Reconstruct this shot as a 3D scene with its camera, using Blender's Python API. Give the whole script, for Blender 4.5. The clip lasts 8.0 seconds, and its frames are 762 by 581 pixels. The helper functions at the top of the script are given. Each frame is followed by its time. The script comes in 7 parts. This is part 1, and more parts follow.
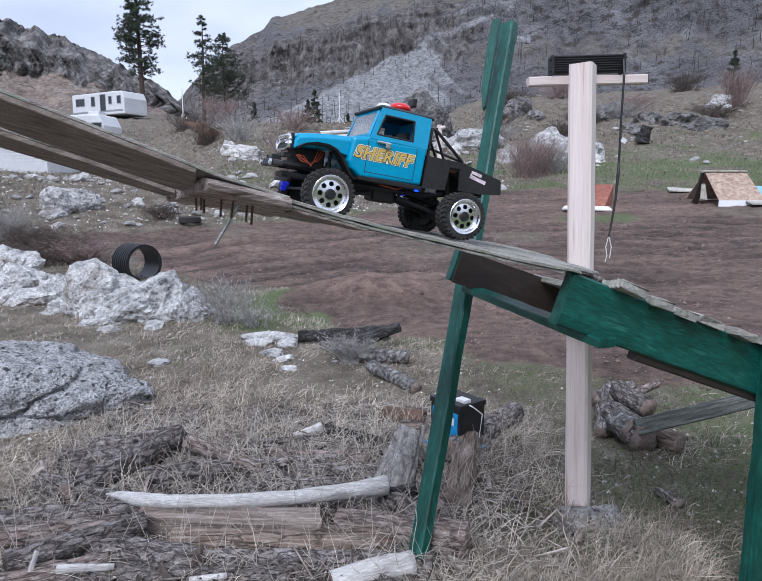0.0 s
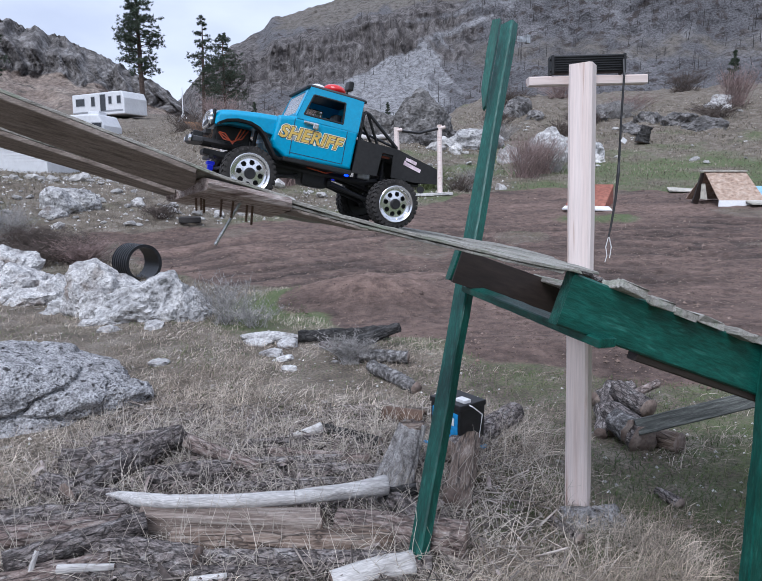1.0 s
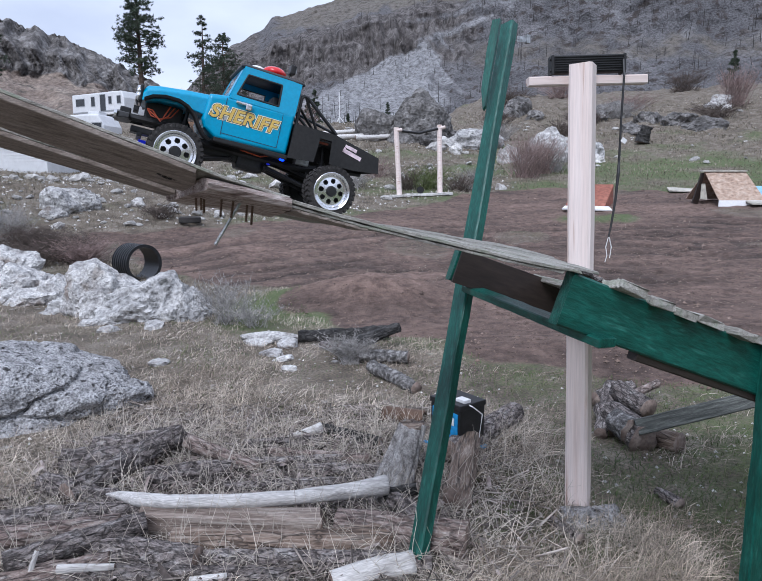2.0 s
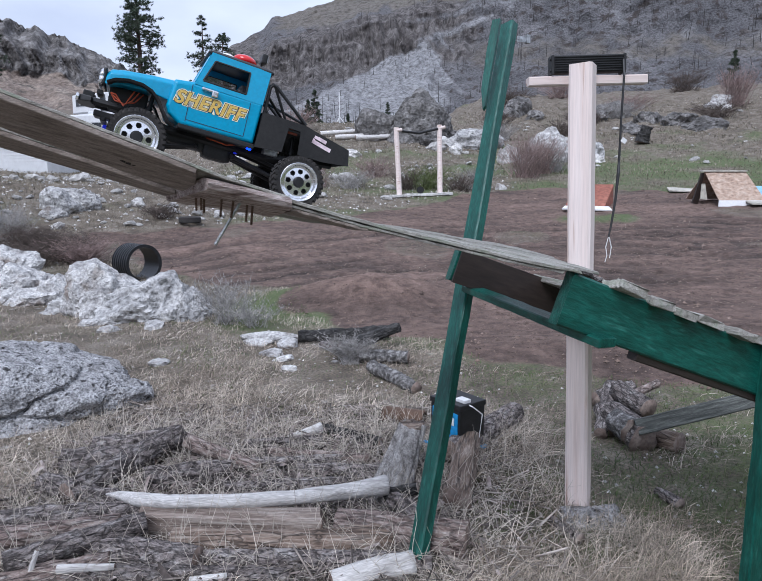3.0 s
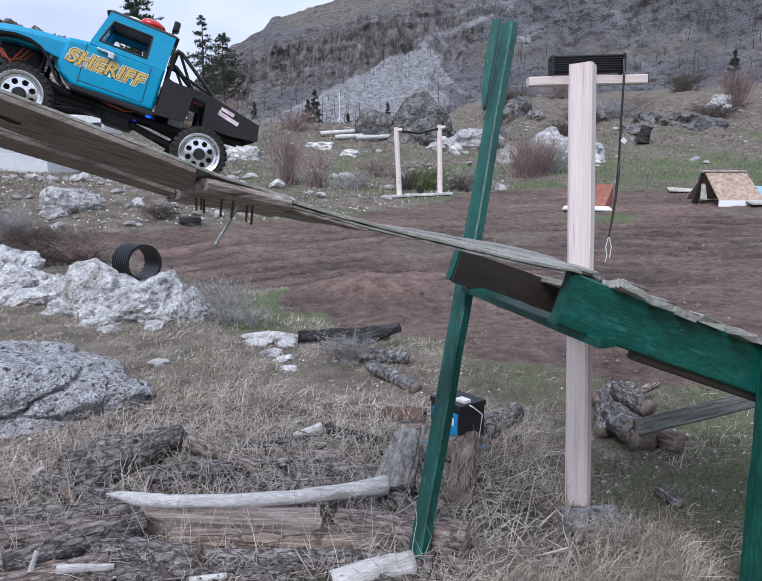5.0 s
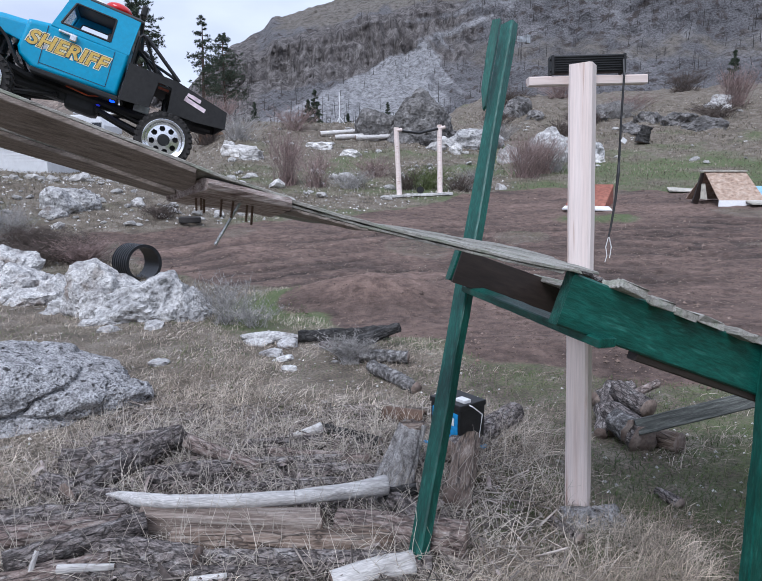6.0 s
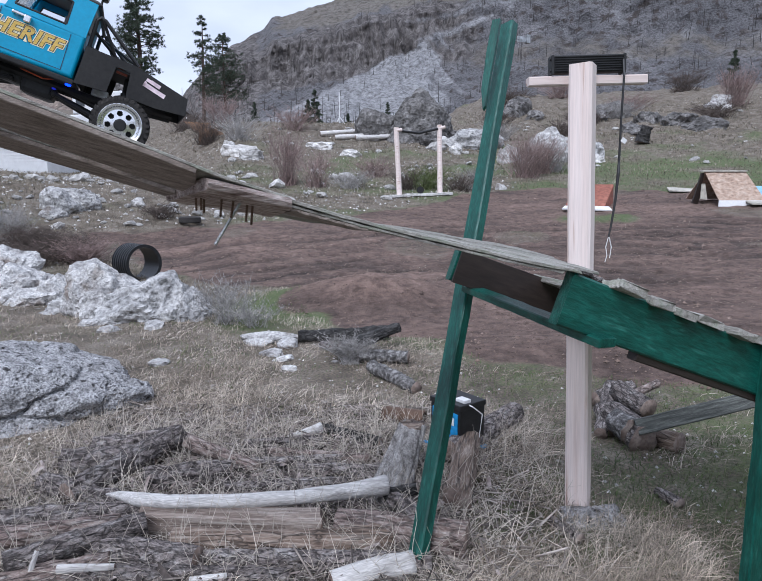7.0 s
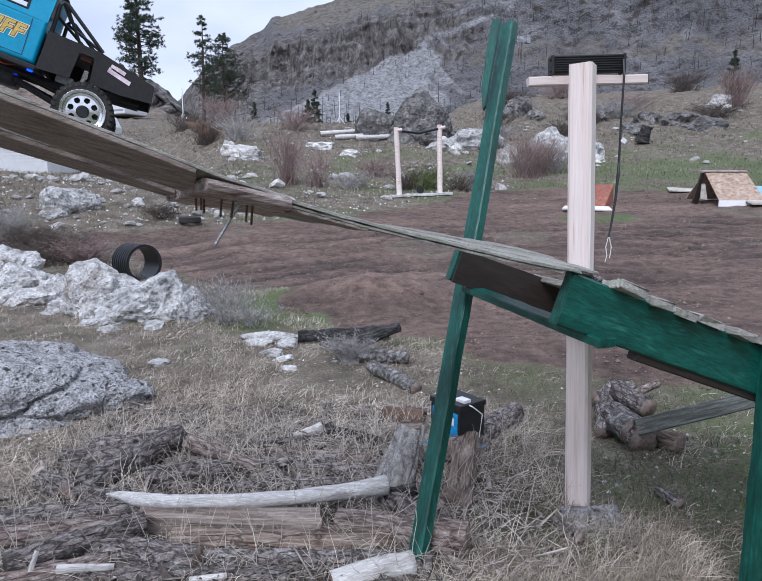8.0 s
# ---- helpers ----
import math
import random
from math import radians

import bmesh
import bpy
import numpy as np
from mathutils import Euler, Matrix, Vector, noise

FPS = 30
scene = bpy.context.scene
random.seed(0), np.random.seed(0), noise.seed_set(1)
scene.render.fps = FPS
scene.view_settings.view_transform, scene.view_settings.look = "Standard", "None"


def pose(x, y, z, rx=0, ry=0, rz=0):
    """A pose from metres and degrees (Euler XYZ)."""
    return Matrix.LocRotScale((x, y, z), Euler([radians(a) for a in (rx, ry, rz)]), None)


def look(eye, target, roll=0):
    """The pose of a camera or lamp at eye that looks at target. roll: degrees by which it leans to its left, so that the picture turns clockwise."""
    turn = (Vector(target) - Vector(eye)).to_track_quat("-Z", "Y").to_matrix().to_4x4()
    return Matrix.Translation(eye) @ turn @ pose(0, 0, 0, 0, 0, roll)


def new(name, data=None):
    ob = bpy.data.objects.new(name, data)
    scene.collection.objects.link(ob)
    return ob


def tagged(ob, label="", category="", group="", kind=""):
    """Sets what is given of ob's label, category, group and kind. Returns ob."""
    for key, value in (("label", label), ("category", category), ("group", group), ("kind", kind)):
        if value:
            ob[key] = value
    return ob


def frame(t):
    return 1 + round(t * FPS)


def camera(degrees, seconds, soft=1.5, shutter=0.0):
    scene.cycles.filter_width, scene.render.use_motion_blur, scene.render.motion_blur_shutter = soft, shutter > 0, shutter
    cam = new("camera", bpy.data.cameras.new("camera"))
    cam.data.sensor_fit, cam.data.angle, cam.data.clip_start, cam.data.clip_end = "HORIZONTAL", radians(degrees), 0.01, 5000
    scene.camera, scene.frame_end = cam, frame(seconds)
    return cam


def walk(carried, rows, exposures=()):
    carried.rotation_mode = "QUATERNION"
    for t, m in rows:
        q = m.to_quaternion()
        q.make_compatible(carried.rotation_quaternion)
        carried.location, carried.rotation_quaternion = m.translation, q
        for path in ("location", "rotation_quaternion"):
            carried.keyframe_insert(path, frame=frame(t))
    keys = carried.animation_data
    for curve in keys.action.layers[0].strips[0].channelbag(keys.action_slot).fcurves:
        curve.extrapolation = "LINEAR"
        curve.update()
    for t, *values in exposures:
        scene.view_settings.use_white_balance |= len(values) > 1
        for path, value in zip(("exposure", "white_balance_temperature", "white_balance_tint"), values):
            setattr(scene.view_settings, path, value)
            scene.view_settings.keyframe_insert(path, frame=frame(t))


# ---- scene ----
cam = camera(62.2, 8.0, soft=0.9)
walk(cam, [(0.0, pose(0, 0, 1.2, 81, 0, 0)), (8.0, pose(0, 0, 1.2, 81, 0, 0))], exposures=[(0.0, 0.75, 5720, 13), (8.0, 0.75, 5720, 13)])

# ---------------------------------------------------------------- light: overcast spring day
world = bpy.data.worlds.new("overcast_sky")
scene.world = world
world.use_nodes = True
wn, wl = world.node_tree.nodes, world.node_tree.links
wn.clear()
w_out, w_bg = wn.new("ShaderNodeOutputWorld"), wn.new("ShaderNodeBackground")
w_sky = wn.new("ShaderNodeTexSky")
w_sky.sky_type, w_sky.sun_disc = "NISHITA", False
w_sky.sun_elevation, w_sky.sun_rotation = radians(48), radians(200)
w_co, w_no, w_ra, w_mx = (wn.new("ShaderNodeTexCoord"), wn.new("ShaderNodeTexNoise"), wn.new("ShaderNodeValToRGB"), wn.new("ShaderNodeMix"))
w_mx.data_type = "RGBA"
w_mx.inputs[0].default_value = 0.93
w_no.inputs["Scale"].default_value, w_no.inputs["Detail"].default_value = 2.6, 5
w_ra.color_ramp.elements[0].color = (3.7, 4.0, 4.65, 1)
w_ra.color_ramp.elements[1].color = (6.3, 6.5, 7.0, 1)
w_ra.color_ramp.elements[0].position, w_ra.color_ramp.elements[1].position = 0.3, 0.75
w_bg.inputs["Strength"].default_value = 0.1
w_map = wn.new("ShaderNodeMapping")
w_map.inputs["Scale"].default_value = (1, 1, 2.6)
wl.new(w_co.outputs["Generated"], w_map.inputs[0])
wl.new(w_map.outputs[0], w_no.inputs["Vector"])
wl.new(w_no.outputs["Fac"], w_ra.inputs[0])
wl.new(w_sky.outputs[0], w_mx.inputs[6])
wl.new(w_ra.outputs[0], w_mx.inputs[7])
wl.new(w_mx.outputs[2], w_bg.inputs["Color"])
wl.new(w_bg.outputs[0], w_out.inputs[0])
sun = new("sun", bpy.data.lights.new("sun", "SUN"))
sun.data.energy, sun.data.angle, sun.data.color = 1.5, radians(30), (1.0, 0.97, 0.93)
sun.matrix_world = look((-8, -16, 26), (0, 4, 0))


# ---------------------------------------------------------------- materials
def surf(name, cols, scale=6.0, rough=0.8, metal=0.0, bump=0.3, fine=60.0, stretch=(1, 1, 1), fine_amt=0.35, spots=None,
         rand=0.0, dist=0.01, coat=0.0, spec=0.5, island=0.0):
    """A node material: a ramp of colours over broad noise, fine grain over it, relief, and patches of a second colour."""
    m = bpy.data.materials.new(name)
    m.use_nodes = True
    n, k = m.node_tree.nodes, m.node_tree.links
    b = n["Principled BSDF"]
    b.inputs["Roughness"].default_value, b.inputs["Metallic"].default_value = rough, metal
    b.inputs["Coat Weight"].default_value = coat
    b.inputs["Specular IOR Level"].default_value = spec
    co, mp = n.new("ShaderNodeTexCoord"), n.new("ShaderNodeMapping")
    mp.inputs["Scale"].default_value = stretch
    k.new(co.outputs["Object"], mp.inputs[0])
    vec = mp.outputs[0]
    if rand or island:
        inf = n.new("ShaderNodeObjectInfo")
        add = n.new("ShaderNodeVectorMath")
        add.operation = "MULTIPLY_ADD"
        add.inputs[1].default_value = (37.0, 23.0, 11.0)
        k.new(inf.outputs["Random"], add.inputs[0])
        k.new(vec, add.inputs[2])
        vec = add.outputs[0]
    big, sm = n.new("ShaderNodeTexNoise"), n.new("ShaderNodeTexNoise")
    big.inputs["Scale"].default_value, big.inputs["Detail"].default_value = scale, 6
    big.inputs["Roughness"].default_value = 0.6
    sm.inputs["Scale"].default_value, sm.inputs["Detail"].default_value = fine, 4
    k.new(vec, big.inputs["Vector"])
    k.new(vec, sm.inputs["Vector"])
    ramp = n.new("ShaderNodeValToRGB")
    els = ramp.color_ramp.elements
    while len(els) < len(cols):
        els.new(0.5)
    for i, c in enumerate(cols):
        els[i].position = 0.3 + 0.4 * i / max(1, len(cols) - 1)
        els[i].color = (*c, 1)
    k.new(big.outputs["Fac"], ramp.inputs[0])
    col = ramp.outputs[0]
    if spots:
        c, sc, lo, hi = spots
        sp, sr, mx = n.new("ShaderNodeTexNoise"), n.new("ShaderNodeValToRGB"), n.new("ShaderNodeMix")
        sp.inputs["Scale"].default_value, sp.inputs["Detail"].default_value = sc, 5
        k.new(vec, sp.inputs["Vector"])
        sr.color_ramp.elements[0].position, sr.color_ramp.elements[1].position = lo, hi
        k.new(sp.outputs["Fac"], sr.inputs[0])
        mx.data_type = "RGBA"
        k.new(sr.outputs[0], mx.inputs[0])
        k.new(col, mx.inputs[6])
        mx.inputs[7].default_value = (*c, 1)
        col = mx.outputs[2]
    hs = n.new("ShaderNodeMix")
    hs.data_type, hs.blend_type = "RGBA", "MULTIPLY"
    hs.inputs[0].default_value = 1.0
    mr = n.new("ShaderNodeMapRange")
    mr.inputs[1].default_value, mr.inputs[2].default_value = 0.25, 0.75
    mr.inputs[3].default_value, mr.inputs[4].default_value = 1 - fine_amt, 1 + fine_amt
    k.new(sm.outputs["Fac"], mr.inputs[0])
    fac = mr.outputs[0]
    if rand or island:
        src = n.new("ShaderNodeNewGeometry").outputs["Random Per Island"] if island else inf.outputs["Random"]
        r2, ml = n.new("ShaderNodeMapRange"), n.new("ShaderNodeMath")
        amt = island or rand
        r2.inputs[3].default_value, r2.inputs[4].default_value = 1 - amt, 1 + amt
        k.new(src, r2.inputs[0])
        ml.operation = "MULTIPLY"
        k.new(fac, ml.inputs[0])
        k.new(r2.outputs[0], ml.inputs[1])
        fac = ml.outputs[0]
    k.new(col, hs.inputs[6])
    k.new(fac, hs.inputs[7])
    k.new(hs.outputs[2], b.inputs["Base Color"])
    if bump:
        bp, ad = n.new("ShaderNodeBump"), n.new("ShaderNodeMath")
        ad.operation = "MULTIPLY_ADD"
        ad.inputs[1].default_value = 2.0
        k.new(big.outputs["Fac"], ad.inputs[0])
        k.new(sm.outputs["Fac"], ad.inputs[2])
        bp.inputs["Strength"].default_value, bp.inputs["Distance"].default_value = bump, dist
        k.new(ad.outputs[0], bp.inputs["Height"])
        k.new(bp.outputs[0], b.inputs["Normal"])
    return m


def cracks(m, scale, stretch, width=0.12, dark=0.18, depth=0.012):
    """Cuts a net of dark furrows into a material: bark plates, split stone."""
    n, k = m.node_tree.nodes, m.node_tree.links
    b = n["Principled BSDF"]
    col = b.inputs["Base Color"].links[0].from_socket
    co, mp, wob, vm, vo, mr, mx, bp = (n.new("ShaderNodeTexCoord"), n.new("ShaderNodeMapping"), n.new("ShaderNodeTexNoise"), n.new("ShaderNodeVectorMath"), n.new("ShaderNodeTexVoronoi"),
                                       n.new("ShaderNodeMapRange"), n.new("ShaderNodeMix"), n.new("ShaderNodeBump"))
    mp.inputs["Scale"].default_value = stretch
    k.new(co.outputs["Object"], mp.inputs[0])
    wob.inputs["Scale"].default_value, wob.inputs["Detail"].default_value = scale * 1.3, 5
    k.new(mp.outputs[0], wob.inputs["Vector"])
    vm.operation = "MULTIPLY_ADD"
    vm.inputs[1].default_value = (1.1 / scale,) * 3
    k.new(wob.outputs["Color"], vm.inputs[0])
    k.new(mp.outputs[0], vm.inputs[2])
    vo.feature = "DISTANCE_TO_EDGE"
    vo.inputs["Scale"].default_value = scale
    k.new(vm.outputs[0], vo.inputs["Vector"])
    mr.inputs[1].default_value, mr.inputs[2].default_value = 0.0, width
    mr.inputs[3].default_value, mr.inputs[4].default_value = dark, 1.0
    k.new(vo.outputs["Distance"], mr.inputs[0])
    mx.data_type, mx.blend_type = "RGBA", "MULTIPLY"
    mx.inputs[0].default_value = 1.0
    k.new(col, mx.inputs[6])
    k.new(mr.outputs[0], mx.inputs[7])
    k.new(mx.outputs[2], b.inputs["Base Color"])
    bp.inputs["Strength"].default_value, bp.inputs["Distance"].default_value = 1.0, depth
    k.new(mr.outputs[0], bp.inputs["Height"])
    if b.inputs["Normal"].links:
        k.new(b.inputs["Normal"].links[0].from_socket, bp.inputs["Normal"])
    k.new(bp.outputs[0], b.inputs["Normal"])
    return m


def glow(name, col, power):
    m = bpy.data.materials.new(name)
    m.use_nodes = True
    b = m.node_tree.nodes["Principled BSDF"]
    b.inputs["Base Color"].default_value = (*col, 1)
    b.inputs["Emission Color"].default_value = (*col, 1)
    b.inputs["Emission Strength"].default_value = power
    return m


def glass(name, col=(0.75, 0.8, 0.82), rough=0.12):
    m = bpy.data.materials.new(name)
    m.use_nodes = True
    b = m.node_tree.nodes["Principled BSDF"]
    b.inputs["Base Color"].default_value = (*col, 1)
    b.inputs["Roughness"].default_value, b.inputs["Transmission Weight"].default_value = rough, 1.0
    return m


GRAIN = (1.2, 14, 14)
M_GREY = surf("weathered_grey_wood", [(0.15, 0.14, 0.12), (0.29, 0.275, 0.245), (0.38, 0.37, 0.34)], 5, 0.85, bump=0.5, fine=40, stretch=GRAIN, rand=0.15, dist=0.004, spots=((0.2, 0.23, 0.17), 3, 0.5, 0.75))
M_UNDER = surf("brown_grey_wood", [(0.11, 0.088, 0.072), (0.21, 0.173, 0.148), (0.29, 0.25, 0.22)], 4, 0.85, bump=0.4, fine=30, stretch=GRAIN, rand=0.15, dist=0.003)
M_GREEN = surf("green_painted_wood", [(0.004, 0.042, 0.032), (0.006, 0.074, 0.056), (0.013, 0.110, 0.085)], 4, 0.40, bump=0.35, fine=25, stretch=(1.5, 7, 7), rand=0.12, dist=0.004, spots=((0.035, 0.16, 0.128), 10, 0.60, 0.80), spec=0.4)
M_DARKPLY = surf("dark_brown_wood", [(0.018, 0.012, 0.010), (0.035, 0.025, 0.021)], 3, 0.5, bump=0.15, fine=20, stretch=(1, 5, 5), dist=0.003, spots=((0.008, 0.003, 0.003), 6, 0.6, 0.7))
M_PINE = surf("new_pale_pine", [(0.69, 0.55, 0.49), (0.80, 0.70, 0.66), (0.76, 0.64, 0.59)], 2.2, 0.7, bump=0.12, fine=30, stretch=(0.30, 9, 9), fine_amt=0.10, spots=((0.52, 0.34, 0.26), 4.5, 0.60, 0.66), dist=0.002, rand=0.08)
M_BARK = surf("rough_bark", [(0.08, 0.065, 0.06), (0.32, 0.276, 0.26), (0.58, 0.54, 0.52)], 11, 0.95, bump=1.0, fine=70, stretch=(1.6, 3.5, 3.5), fine_amt=0.6, dist=0.02, rand=0.2)
M_REDBARK = surf("pinkish_bark_slab", [(0.10, 0.065, 0.055), (0.33, 0.255, 0.225), (0.56, 0.5, 0.46)], 11, 0.9, bump=1.0, fine=70, stretch=(2, 7, 7), dist=0.006, rand=0.1)
M_DRIFT = surf("bleached_wood", [(0.33, 0.31, 0.295), (0.60, 0.58, 0.56), (0.75, 0.735, 0.71)], 4, 0.85, bump=0.6, fine=30, stretch=(1, 9, 9), dist=0.006, rand=0.1)
M_SPLIT = surf("split_brown_wood", [(0.06, 0.04, 0.03), (0.21, 0.155, 0.12), (0.4, 0.34, 0.29)], 7, 0.85, bump=0.6, fine=30, stretch=(1, 10, 10), dist=0.006, rand=0.2)
M_CHAR = surf("charred_wood", [(0.02, 0.02, 0.02), (0.055, 0.052, 0.05), (0.13, 0.125, 0.12)], 6, 0.9, bump=0.9, fine=40, stretch=(1.5, 6, 6), dist=0.01, rand=0.2)
M_ROCK = surf("pale_lichened_limestone", [(0.2, 0.195, 0.19), (0.42, 0.415, 0.41), (0.62, 0.61, 0.59)], 4, 0.92, bump=1.0, fine=28, dist=0.03, fine_amt=0.5, rand=0.1, spots=((0.12, 0.12, 0.115), 11, 0.55, 0.7))
M_ROCKDARK = surf("dark_lichened_rock", [(0.05, 0.048, 0.046), (0.15, 0.143, 0.138), (0.3, 0.29, 0.28)], 2.2, 0.95, bump=1.0, fine=9, dist=0.1, fine_amt=0.5, rand=0.15, spots=((0.06, 0.055, 0.05), 3, 0.55, 0.7))
M_STONE = surf("white_stone", [(0.25, 0.24, 0.235), (0.47, 0.46, 0.45), (0.66, 0.65, 0.63)], 5.5, 0.9, bump=1.0, fine=40, dist=0.03, fine_amt=0.45, rand=0.15, spots=((0.25, 0.215, 0.19), 3.1, 0.58, 0.68))
M_PALESTONE = surf("bright_white_stone", [(0.27, 0.258, 0.245), (0.47, 0.455, 0.435), (0.66, 0.645, 0.62)], 2.5, 0.9, bump=0.9, fine=14, dist=0.03, fine_amt=0.35, rand=0.25)
cracks(M_BARK, 30, (0.5, 1.2, 1.2), 0.16, 0.30, 0.008)
cracks(M_REDBARK, 26, (0.35, 1.3, 1.3), 0.12, 0.35, 0.005)
cracks(M_SPLIT, 9, (0.12, 2.2, 2.2), 0.05, 0.35, 0.006)
cracks(M_CHAR, 24, (0.7, 1.2, 1.2), 0.14, 0.4)



# ---------------------------------------------------------------- building helpers
def part(name, bm, material, parent, label="", m=None, smooth=False):
    me = bpy.data.meshes.new(name)
    bm.normal_update()
    bm.to_mesh(me)
    bm.free()
    for q in (material if isinstance(material, (list, tuple)) else [material]):
        me.materials.append(q)
    if smooth:
        me.polygons.foreach_set("use_smooth", [True] * len(me.polygons))
    ob = new(name, me)
    ob.parent = parent
    if m is not None:
        ob.matrix_basis = m
    if label:
        ob["label"] = label
    return ob


def thing(name, label, category, m=None, group="", kind=""):
    ob = new(name)
    ob.empty_display_size = 0.05
    if m is not None:
        ob.matrix_basis = m
    return tagged(ob, label, category, group, kind)


def box(bm, c, s, m=None, bevel=0.0):
    g = bmesh.ops.create_cube(bm, size=1.0, matrix=(m or Matrix()) @ Matrix.Translation(c) @ Matrix.Diagonal((*s, 1)))
    if bevel:
        es = list({e for v in g["verts"] for e in v.link_edges})
        bmesh.ops.bevel(bm, geom=es, offset=bevel, segments=2, affect="EDGES", profile=0.6)
    return g


def axis_matrix(p0, p1, up=(0, 0, 1)):
    """A pose at p0 whose X points to p1 and whose Z lies near up."""
    x = (Vector(p1) - Vector(p0)).normalized()
    y = Vector(up).cross(x).normalized()
    z = x.cross(y)
    return Matrix.Translation(p0) @ Matrix(((x.x, y.x, z.x, 0), (x.y, y.y, z.y, 0), (x.z, y.z, z.z, 0), (0, 0, 0, 1)))


def rod(bm, p0, p1, r0, r1=None, seg=10, caps=True):
    r1 = r0 if r1 is None else r1
    m = axis_matrix(p0, p1, (0.01, 0.02, 1) if abs((Vector(p1) - Vector(p0)).normalized().z) < 0.95 else (0, 1, 0))
    d = (Vector(p1) - Vector(p0)).length
    a = [bm.verts.new(m @ Vector((0, r0 * math.cos(6.2832 * i / seg), r0 * math.sin(6.2832 * i / seg)))) for i in range(seg)]
    b = [bm.verts.new(m @ Vector((d, r1 * math.cos(6.2832 * i / seg), r1 * math.sin(6.2832 * i / seg)))) for i in range(seg)]
    for i in range(seg):
        bm.faces.new((a[i], a[(i + 1) % seg], b[(i + 1) % seg], b[i]))
    if caps:
        bm.faces.new(a[::-1])
        bm.faces.new(b)


def tube(bm, pts, radii, seg=8):
    """A tube through points, with a radius at each."""
    rings = []
    for i, p in enumerate(pts):
        p = Vector(p)
        t = (Vector(pts[min(i + 1, len(pts) - 1)]) - Vector(pts[max(i - 1, 0)])).normalized()
        u = t.cross(Vector((0.13, 0.21, 1)) if abs(t.z) < 0.9 else Vector((1, 0.1, 0))).normalized()
        w = t.cross(u)
        rings.append([bm.verts.new(p + radii[i] * (math.cos(6.2832 * j / seg) * u + math.sin(6.2832 * j / seg) * w)) for j in range(seg)])
    for a, b in zip(rings, rings[1:]):
        for j in range(seg):
            bm.faces.new((a[j], a[(j + 1) % seg], b[(j + 1) % seg], b[j]))
    bm.faces.new(rings[0][::-1])
    bm.faces.new(rings[-1])


def board(name, p0, p1, width, thick, material, parent=None, up=(0, 0, 1), label="", wear=0.0015, seed=0, n=14, bow=0.0, seg_y=4):
    """A sawn board from p0 to p1 (the middle of its top face), with worn, slightly uneven edges."""
    m = axis_matrix(p0, p1, up)
    d = (Vector(p1) - Vector(p0)).length
    bm = bmesh.new()
    rng = random.Random(seed)
    b = min(width, thick) * 0.12
    sec = [(-width / 2 + b, 0), (width / 2 - b, 0), (width / 2, -b), (width / 2, -thick + b), (width / 2 - b, -thick), (-width / 2 + b, -thick), (-width / 2, -thick + b), (-width / 2, -b)]
    rings = []
    for i in range(n + 1):
        x = d * i / n
        dy, dz = rng.uniform(-wear, wear), rng.uniform(-wear, wear) * 0.6 + bow * math.sin(math.pi * i / n)
        ex = rng.uniform(-1, 1) * wear * 1.2 if 0 < i < n else 0
        rings.append([bm.verts.new((x + (rng.uniform(-wear, wear) * 2 if i in (0, n) else 0), y + dy + (ex if y > 0 else -ex), z + dz)) for y, z in sec])
    for a, c in zip(rings, rings[1:]):
        for j in range(8):
            bm.faces.new((a[j], c[j], c[(j + 1) % 8], a[(j + 1) % 8]))
    bm.faces.new(rings[0])
    bm.faces.new(rings[-1][::-1])
    bmesh.ops.recalc_face_normals(bm, faces=bm.faces)
    if parent is None:
        return part(name, bm, material, None, label, m)
    return part(name, bm, material, parent, label, parent.matrix_basis.inverted() @ m)


def fract(v, s, octaves=4, seed=0.0):
    return noise.fractal(Vector((v[0] * s + seed, v[1] * s + seed * 1.7, v[2] * s - seed)), 1.0, 2.1, octaves)


# ---------------------------------------------------------------- the ground
def smooth01(a, b, x):
    t = min(max((x - a) / (b - a), 0.0), 1.0)
    return t * t * (3 - 2 * t)


MID = ([0, 8, 10, 13, 15, 24, 36, 42, 60, 100, 200, 4000], [0, 0, 0.1, 0.43, 0.66, 1.95, 4.7, 5.3, 7.2, 11, 14, 14])
LEFT = ([0, 8, 11, 12.5, 17, 25, 31, 40, 60, 75, 90, 200, 4000], [0, 0, 0.1, 0.3, 1.35, 1.75, 2.1, 4.0, 7.0, 8.8, 11.5, 14, 14])
RIGHT = ([0, 8, 10, 13, 18, 26, 40, 60, 75, 200, 4000], [0, 0, 0.1, 0.4, 1.0, 2.2, 5.0, 9.6, 10, 9, 8])
DIRT = [(-5.4, 11.8), (-3.0, 8.7), (-1.85, 7.9), (-1.13, 7.9), (-0.85, 6.3), (-0.26, 5.3), (0.46, 5.0), (0.7, 4.15), (1.31, 3.95), (1.99, 3.74),
        (3.2, 3.4), (9.6, 14.5), (10.5, 17.0), (8.1, 17.3), (6.7, 18.6), (4.7, 19.2), (2.4, 18.4), (1.2, 16.3), (-0.94, 14.6), (-3.3, 13.0)]


